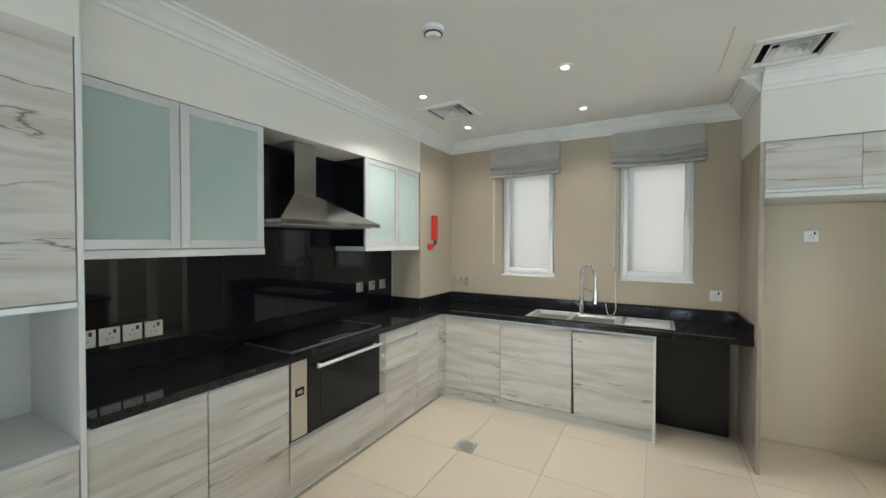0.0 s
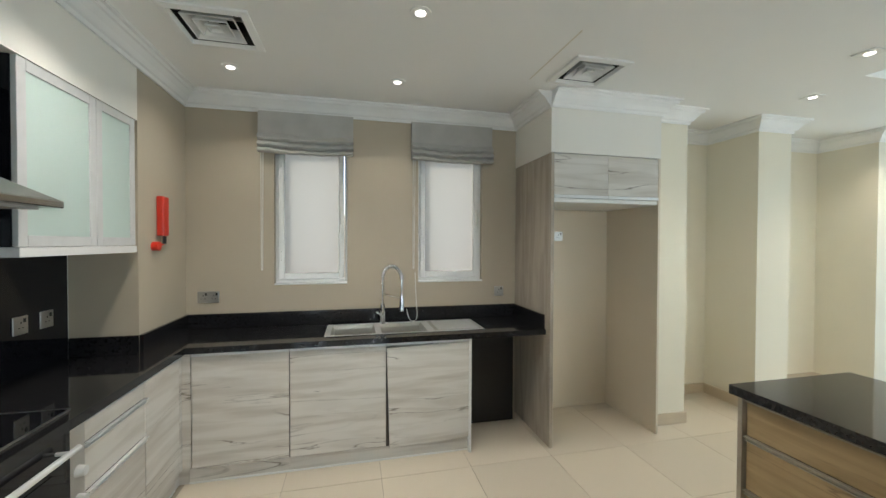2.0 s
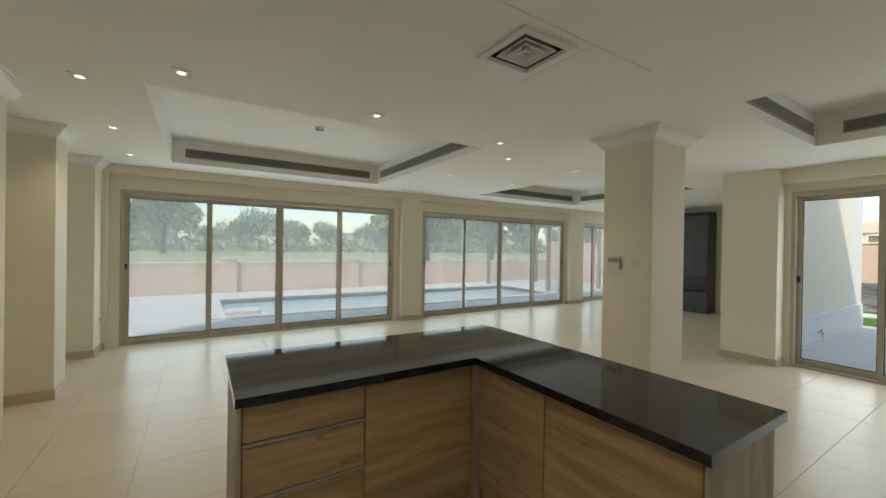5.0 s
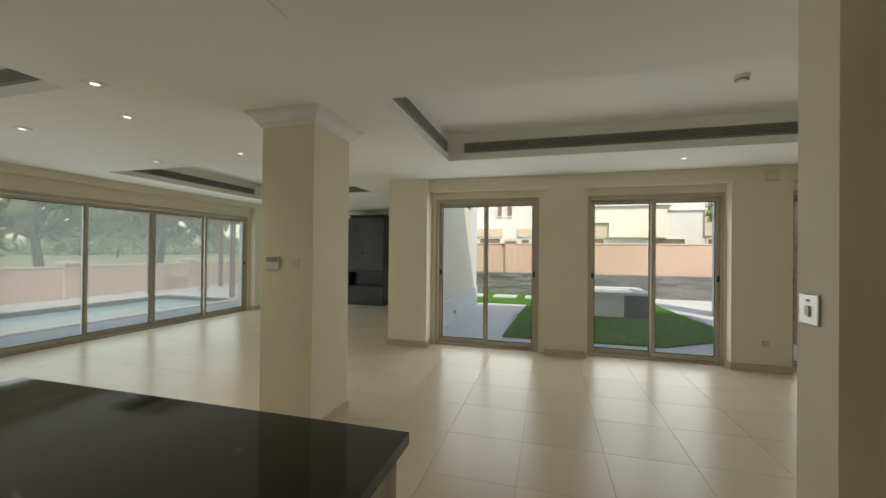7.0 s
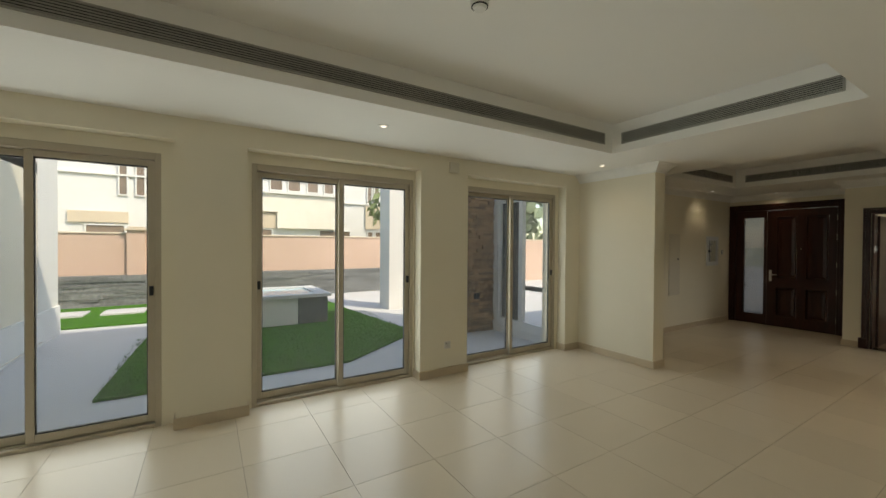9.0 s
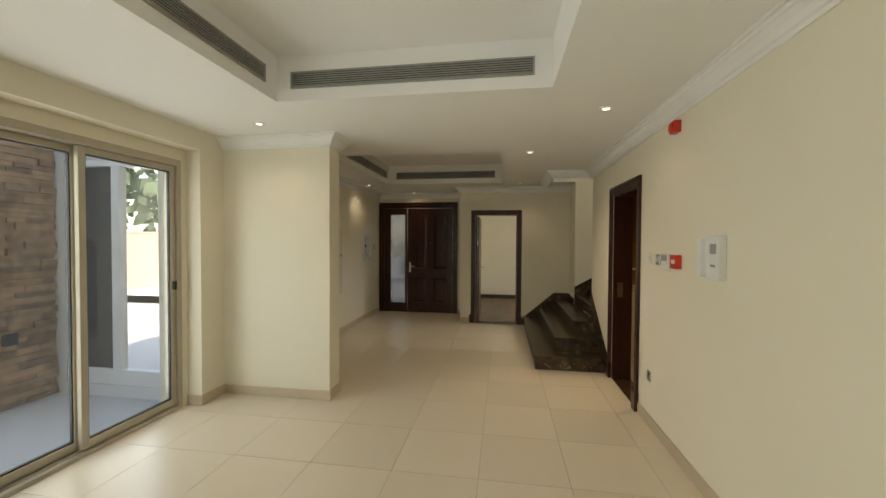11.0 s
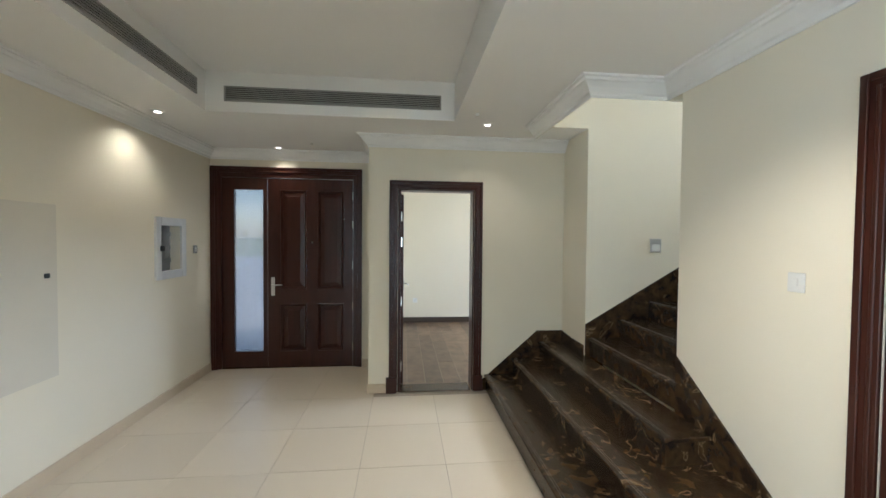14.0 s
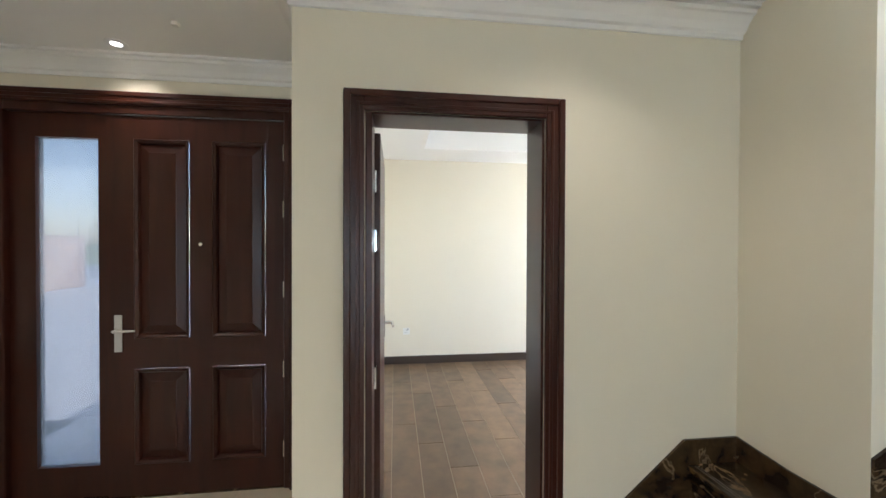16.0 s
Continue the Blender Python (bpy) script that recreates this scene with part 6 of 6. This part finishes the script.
for a, b, c, d in ((-5.72, -5.64, 0.06, 2.42), (-4.58, -4.50, 0.06, 2.42), (-5.64, -4.58, 2.34, 2.42), (-5.64, -4.58, 0.06, 0.22), (-5.16, -5.06, 0.22, 2.34)):
    bx(bm, -5.86, -5.775, a, b, c, d)
part("door_frame", bm, UPVC, pw, bevel=0.006)
for a, b in ((-5.64, -5.16), (-5.06, -4.58)):
    part("pane", boxes((-5.83, -5.82, a, b, 0.22, 2.34)), DARK_GLASS if a < -5.5 else PANE, pw, "dark reflecting glass" if a < -5.5 else "clear glass")
solid("garden_column", boxes((-5.55, -4.95, -9.5, -8.9, -0.3, 3.4)), WHITE_RENDER, "white rendered square garden column", "column", bevel=0.01)
solid("wing_wall", boxes((1.12, 1.149, -9.4, -4.41, -0.3, 0.45), (1.15, 1.45, -9.4, -8.46, -0.3, 3.4)), WHITE_RENDER, "white rendered base of the garden wing", "wall", "structure")
bib = thing("garden_tap", "small dark garden tap low on the wing wall", "garden tap", (1.1, -6.4, 0.1))
bm = bmesh.new()
rod(bm, (1.12, -6.4, 0.16), (1.04, -6.4, 0.16), 0.014, 10)
rod(bm, (1.05, -6.4, 0.17), (1.05, -6.4, 0.08), 0.012, 10)
part("spout", bm, STEEL, bib, smooth=True)
bm = bmesh.new()
rod(bm, (1.07, -6.43, 0.20), (1.07, -6.37, 0.20), 0.012, 10)
part("valve_handle", bm, GASKET, bib, smooth=True)

# pergola beyond the pool
pg = thing("pergola", "brown timber pergola at the end of the pool", "pergola", (10.4, -9.6, E))
for x in (8.7, 12.1):
    for y in (-8.1, -11.0):
        part("post", boxes((x - 0.06, x + 0.06, y - 0.06, y + 0.06, E, 2.50)), TEAK, pg, bevel=0.01)
for y in (-8.1, -11.0):
    part("beam", boxes((8.2, 12.6, y - 0.05, y + 0.05, 2.501, 2.68)), TEAK, pg, bevel=0.008)
for k in range(10):
    x = 8.4 + 0.44 * k
    part("rafter", boxes((x - 0.03, x + 0.03, -11.6, -7.5, 2.681, 2.80)), TEAK, pg)


# ---- neighbouring houses ----
def villa(x0, x1, y0, y1, z1, face, tag, storeys=2, step=2.6, seed=1):
    """A rendered house; face is the side with its windows: '+y' or '-x'."""
    v = thing("house", tag, "house", ((x0 + x1) / 2, (y0 + y1) / 2, -0.34))
    part("wall", boxes((x0, x1, y0, y1, -0.34, z1)), WHITE_RENDER, v)
    part("roof", boxes((x0 - 0.3, x1 + 0.3, y0 - 0.3, y1 + 0.3, z1, z1 + 0.3)), CREAM_RENDER, v, bevel=0.03)
    r = random.Random(seed)
    ax, at, a, b, out = ("x", y1, x0, x1, 1) if face == "+y" else ("y", x0, y0, y1, -1)
    for s in range(storeys):
        base = 0.3 + s * (z1 - 0.2) / storeys
        u = a + 0.8
        k = 0
        while u < b - 1.4:
            w = 1.5 if k % 2 else 0.85
            h = 1.35
            bm = bmesh.new()
            for p, q, c, d in ((u, u + 0.07, base + 0.75, base + 0.75 + h), (u + w - 0.07, u + w, base + 0.75, base + 0.75 + h), (u + 0.07, u + w - 0.07, base + 0.75, base + 0.82), (u + 0.07, u + w - 0.07, base + 0.68 + h, base + 0.75 + h), (u + w / 2 - 0.035, u + w / 2 + 0.035, base + 0.82, base + 0.68 + h)):
                run(bm, ax, at, p, q, 0.002 * out, 0.08 * out, c, d)
            wn_ = part("window", bm, UPVC, v)
            bm = bmesh.new()
            run(bm, ax, at, u + 0.05, u + w - 0.05, 0.002 * out, 0.03 * out, base + 0.80, base + 0.70 + h)
            part("pane", bm, DARK_GLASS, wn_)
            u += step + r.uniform(-0.3, 0.5)
            k += 1
        bm = bmesh.new()
        run(bm, ax, at, a + 0.02, b - 0.02, 0.001 * out, 0.06 * out, base + 2.45, base + 2.62)
        part("band", bm, CREAM_RENDER, v, "cream string course")
    return v


def back_house():
    """The large rendered house over the garden wall: openings set one by one on its face at y = -19.5."""
    f = -19.5
    v = thing("house", "large white rendered two-storey house with brown windows and tan stone", "house", (-2.0, -24.0, -0.34))
    part("wall", boxes((-13.0, 9.0, -29.0, f, -0.34, 6.8)), WHITE_RENDER, v)
    part("roof", boxes((-13.4, 9.4, -29.4, f + 0.4, 6.801, 7.1)), CREAM_RENDER, v, bevel=0.03)
    part("stone_bay", boxes((-6.55, -2.50, f + 0.001, f + 0.22, 3.03, 3.86), (-6.55, -3.88, f + 0.001, f + 0.22, 2.28, 3.029)), TAN_STONE, v, "tan stone facing")
    for a, b, c, d in ((-3.86, -2.40, 2.28, 3.0), (-9.4, -8.2, 2.36, 3.57), (1.54, 3.3, 2.33, 2.76), (-0.9, 0.71, 2.33, 2.76), (-12.6, -10.4, 2.36, 2.9), (4.3, 6.9, 2.33, 2.76)):
        part("garage_band", boxes((a, b, f + 0.001, f + 0.10, c, d)), CREAM_RENDER, v, "cream lintel panel")
    for a, b, c in ((-13.0, -6.6, 3.62), (-2.45, 9.0, 4.16), (-13.0, 9.0, 5.55)):
        part("string_course", boxes((a, b, f + 0.001, f + 0.09, c, c + 0.07)), WHITE_RENDER, v)
    part("projecting_bay", boxes((-6.75, -3.30, f + 0.001, f + 0.35, 3.87, 3.97), (-6.75, -3.30, f + 0.001, f + 0.35, 4.93, 5.03)), WHITE_RENDER, v, "white ledges of the bay")
    openings = [(-4.16, -3.56, 4.03, 4.88), (-4.96, -4.34, 4.03, 4.88), (-5.80, -5.22, 4.03, 4.88), (-6.55, -6.03, 4.03, 4.88)]
    openings += [(-9.0, -8.66, 3.69, 5.0), (-8.58, -8.28, 3.69, 5.0), (-11.6, -11.2, 3.69, 5.0), (-11.1, -10.7, 3.69, 5.0)]
    openings += [(1.54, 1.86, 3.40, 4.66), (0.99, 1.33, 3.40, 4.66), (5.2, 5.55, 3.40, 4.66), (5.75, 6.1, 3.40, 4.66), (-1.4, -1.0, 3.40, 4.66)]
    openings += [(-3.70, -3.02, 1.0, 2.26), (-7.42, -5.80, 1.0, 2.25), (-9.1, -8.72, 1.4, 2.24), (-8.66, -8.3, 1.4, 2.24), (1.62, 2.84, 0.9, 2.27), (0.07, 0.54, 1.2, 2.2), (4.6, 5.9, 0.9, 2.27), (-0.75, -0.28, 1.2, 2.2)]
    for a, b, c, d in openings:
        w = part("window", boxes((a, a + 0.05, f + 0.001, f + 0.07, c, d), (b - 0.05, b, f + 0.001, f + 0.07, c, d), (a + 0.05, b - 0.05, f + 0.001, f + 0.07, c, c + 0.05), (a + 0.05, b - 0.05, f + 0.001, f + 0.07, d - 0.05, d)), WHITE_RENDER, v)
        part("pane", boxes((a + 0.045, b - 0.045, f + 0.002, f + 0.025, c + 0.045, d - 0.045)), BROWN_PANE, w, "brown curtained pane")


back_house()
villa(135, 148, 18, 34, 6.0, "-x", "distant pale house beyond the golf course", 2, 3.4, 3)
villa(150, 160, -10, 6, 6.0, "-x", "distant pale house between the trees", 2, 3.4, 4)
villa(138, 150, -58, -40, 6.0, "-x", "distant pale house behind the trees", 2, 3.4, 5)


# ---- trees ----
def tree(seed, height, spread, leaf, light=False):
    r = random.Random(seed)
    t = thing("tree", "broad leafy green tree beyond the garden wall" if not light else "light green young tree by the wall", "tree", (0, 0, 0))
    bm = bmesh.new()
    top = Vector((r.uniform(-0.3, 0.3), r.uniform(-0.3, 0.3), height * 0.45))
    rod(bm, (0, 0, 0), top, height * 0.035, 9, height * 0.02)
    tips = []
    for k in range(7):
        a = k * 0.9 + r.uniform(-0.3, 0.3)
        tip = top + Vector((math.cos(a) * spread * r.uniform(0.35, 0.7), math.sin(a) * spread * r.uniform(0.35, 0.7), height * r.uniform(0.12, 0.42)))
        rod(bm, top - Vector((0, 0, 0.2)), tip, height * 0.014, 6, height * 0.004)
        tips.append(tip)
    part("trunk", bm, BARK, t)
    verts, faces = [], []
    blobs = [(p, r.uniform(0.28, 0.5) * spread) for p in tips] + [(top + Vector((0, 0, height * 0.33)), 0.5 * spread)]
    for p, rad in blobs:
        for k in range(150):
            d = Vector((r.gauss(0, 1), r.gauss(0, 1), r.gauss(0, 0.75))).normalized() * rad * r.uniform(0.45, 1.08) ** 0.7
            c = p + d
            n = (d.normalized() + Vector((r.uniform(-1, 1), r.uniform(-1, 1), r.uniform(-0.4, 1)))).normalized()
            u = n.orthogonal().normalized()
            w = n.cross(u)
            s = leaf * r.uniform(0.6, 1.3)
            i = len(verts)
            verts += [c - u * s, c + w * s * 0.6, c + u * s, c - w * s * 0.6]
            faces.append((i, i + 1, i + 2, i + 3))
    me = bpy.data.meshes.new("crown")
    me.from_pydata(verts, [], faces)
    me.materials.append(LEAF_LIGHT if light else LEAF)
    c = new("crown", me)
    c.parent = t
    return t


rng = random.Random(11)
bases = [tree(1, 8.5, 5.0, 0.42), tree(2, 7.0, 4.6, 0.40), tree(3, 10.0, 5.4, 0.46), tree(4, 5.0, 2.6, 0.24, True)]
spots = []
for k in range(46):
    spots.append((rng.choice((0, 1, 2, 0, 1)), 92 + rng.uniform(0, 50), 75 - 5.2 * k + rng.uniform(-3, 3)))
spots += [(3, 15.6, -7.2), (3, 17.5, -12.5), (3, -9.5, -15.4), (1, -14.0, -16.6), (0, 70, 36), (1, 75, -50), (2, 66, -90), (2, 80, 8)]
used = set()
for k, x, y in spots:
    m = pose(x, y, -0.36, 0, 0, rng.uniform(0, 360)) @ Matrix.Diagonal((*[rng.uniform(0.8, 1.2)] * 3, 1))
    if k not in used:
        bases[k].matrix_basis = m
        used.add(k)
    else:
        keep = bases[k].scale.copy()
        bases[k].scale = m.to_scale()
        c = copy_thing(bases[k], pose(x, y, -0.36, 0, 0, rng.uniform(0, 360)))
        bases[k].scale = keep
hedge_v, hedge_f = [], []
for k in range(5200):
    x, y, z = 100 + rng.uniform(0, 45), rng.uniform(-190, 110), rng.uniform(0, 1) ** 1.5 * 3.6 - 0.3
    d = Vector((rng.gauss(0, 1), rng.gauss(0, 1), rng.gauss(0, 1))).normalized()
    u = d.orthogonal().normalized()
    w = d.cross(u)
    i, s = len(hedge_v), rng.uniform(0.6, 1.2)
    c = Vector((x, y, z))
    hedge_v += [c - u * s, c + w * s * 0.6, c + u * s, c - w * s * 0.6]
    hedge_f.append((i, i + 1, i + 2, i + 3))
me = bpy.data.meshes.new("shrubs")
me.from_pydata(hedge_v, [], hedge_f)
me.materials.append(LEAF)
tagged(new("shrubs", me), "dense green undergrowth under the far trees", "shrubs", kind="stuff")

# parked car in front of the house
car = thing("parked_car", "pale blue car parked before the front door", "car", (-18.0, -3.0, E))
bm = bmesh.new()
prof = [(-2.1, 0.35), (-2.15, 0.75), (-1.3, 0.92), (-0.7, 1.38), (0.8, 1.40), (1.5, 0.98), (2.1, 0.88), (2.15, 0.4)]
sides = []
for x in (-0.85, 0.85):
    sides.append([bm.verts.new((-18.0 + x * (0.82 if z > 1.1 else 1.0), -3.0 + u, E + z)) for u, z in prof])
for k in range(len(prof)):
    bm.faces.new((sides[0][k], sides[0][(k + 1) % len(prof)], sides[1][(k + 1) % len(prof)], sides[1][k]))
bm.faces.new(sides[0])
bm.faces.new(list(reversed(sides[1])))
part("body", bm, CAR_PAINT, car, bevel=0.05, segments=2)
part("side_window", boxes((-17.23, -17.21, -3.75, -2.3, E + 0.95, E + 1.3)), DARK_GLASS, car, "dark side window")
for x in (-18.75, -17.25):
    for y in (-4.4, -1.65):
        bm = bmesh.new()
        rod(bm, (x - 0.11, y, E + 0.31), (x + 0.11, y, E + 0.31), 0.31, 24)
        w = part("wheel", bm, TYRE, car, "black tyre")
        bm = bmesh.new()
        rod(bm, (x - 0.115, y, E + 0.31), (x + 0.115, y, E + 0.31), 0.19, 18)
        part("rim", bm, ALU, w, "silver rim")

# ---- floor pieces ----
floor = thing("floor", "large square cream porcelain floor tiles", "tiled floor", (0, 0, 0), kind="structure")
S = 0.597
bm = boxes((-S / 2, S / 2, -S / 2, S / 2, -0.0045, 0.0))
tile = finish("tile", bm, TILE, 0.0012)
rest_v = []
count = 0
cells = []
for i in range(-18, 12):
    for j in range(-15, 9):
        cx, cy = -0.10 + 0.6 * i + 0.3, -0.09 + 0.6 * j + 0.3
        if any(r[0] + 0.05 < cx < r[1] - 0.05 and r[2] + 0.05 < cy < r[3] - 0.05 for r in ROOMS) and not (-2.65 < cx < -1.95 and cy > 0.4) and not (cx < -9.75 and cy > -1.9):
            cells.append((cx, cy))
cells.sort(key=lambda c: max(0, c[0] - 2.4) + max(0, -3.3 - c[1]))
for cx, cy in cells[:296]:
    ob = new("tile", tile)
    ob.parent = floor
    ob.location = (cx, cy, 0)
bm = bmesh.new()
for cx, cy in cells[296:]:
    bx(bm, cx - S / 2, cx + S / 2, cy - S / 2, cy + S / 2, -0.0045, 0.0)
far = part("far_tiles", bm, TILE, floor)
far["kind"] = "stuff"
study = thing("study_floor", "dark brown wood-look floor planks", "plank floor", (0, 0, 0), kind="structure")
boards = {}
for j in range(22):
    ends = [-13.098] + [-13.1 + 0.33 * (j % 3) + 0.35 + 1.0 * i for i in range(4)] + [-10.002]
    for x0, x1 in zip(ends, ends[1:]):
        x1 = min(x1, -10.002)
        if x1 - x0 > 0.05:
            key = round(x1 - x0, 2)
            if key not in boards:
                boards[key] = finish("plank", boxes((0.002, x1 - x0 - 0.002, -0.098, 0.098, -0.005, 0.0)), PLANK, 0.0012)
            ob = new("plank", boards[key])
            ob.parent = study
            ob.location = (x0, -1.648 + 0.2 * j, 0)
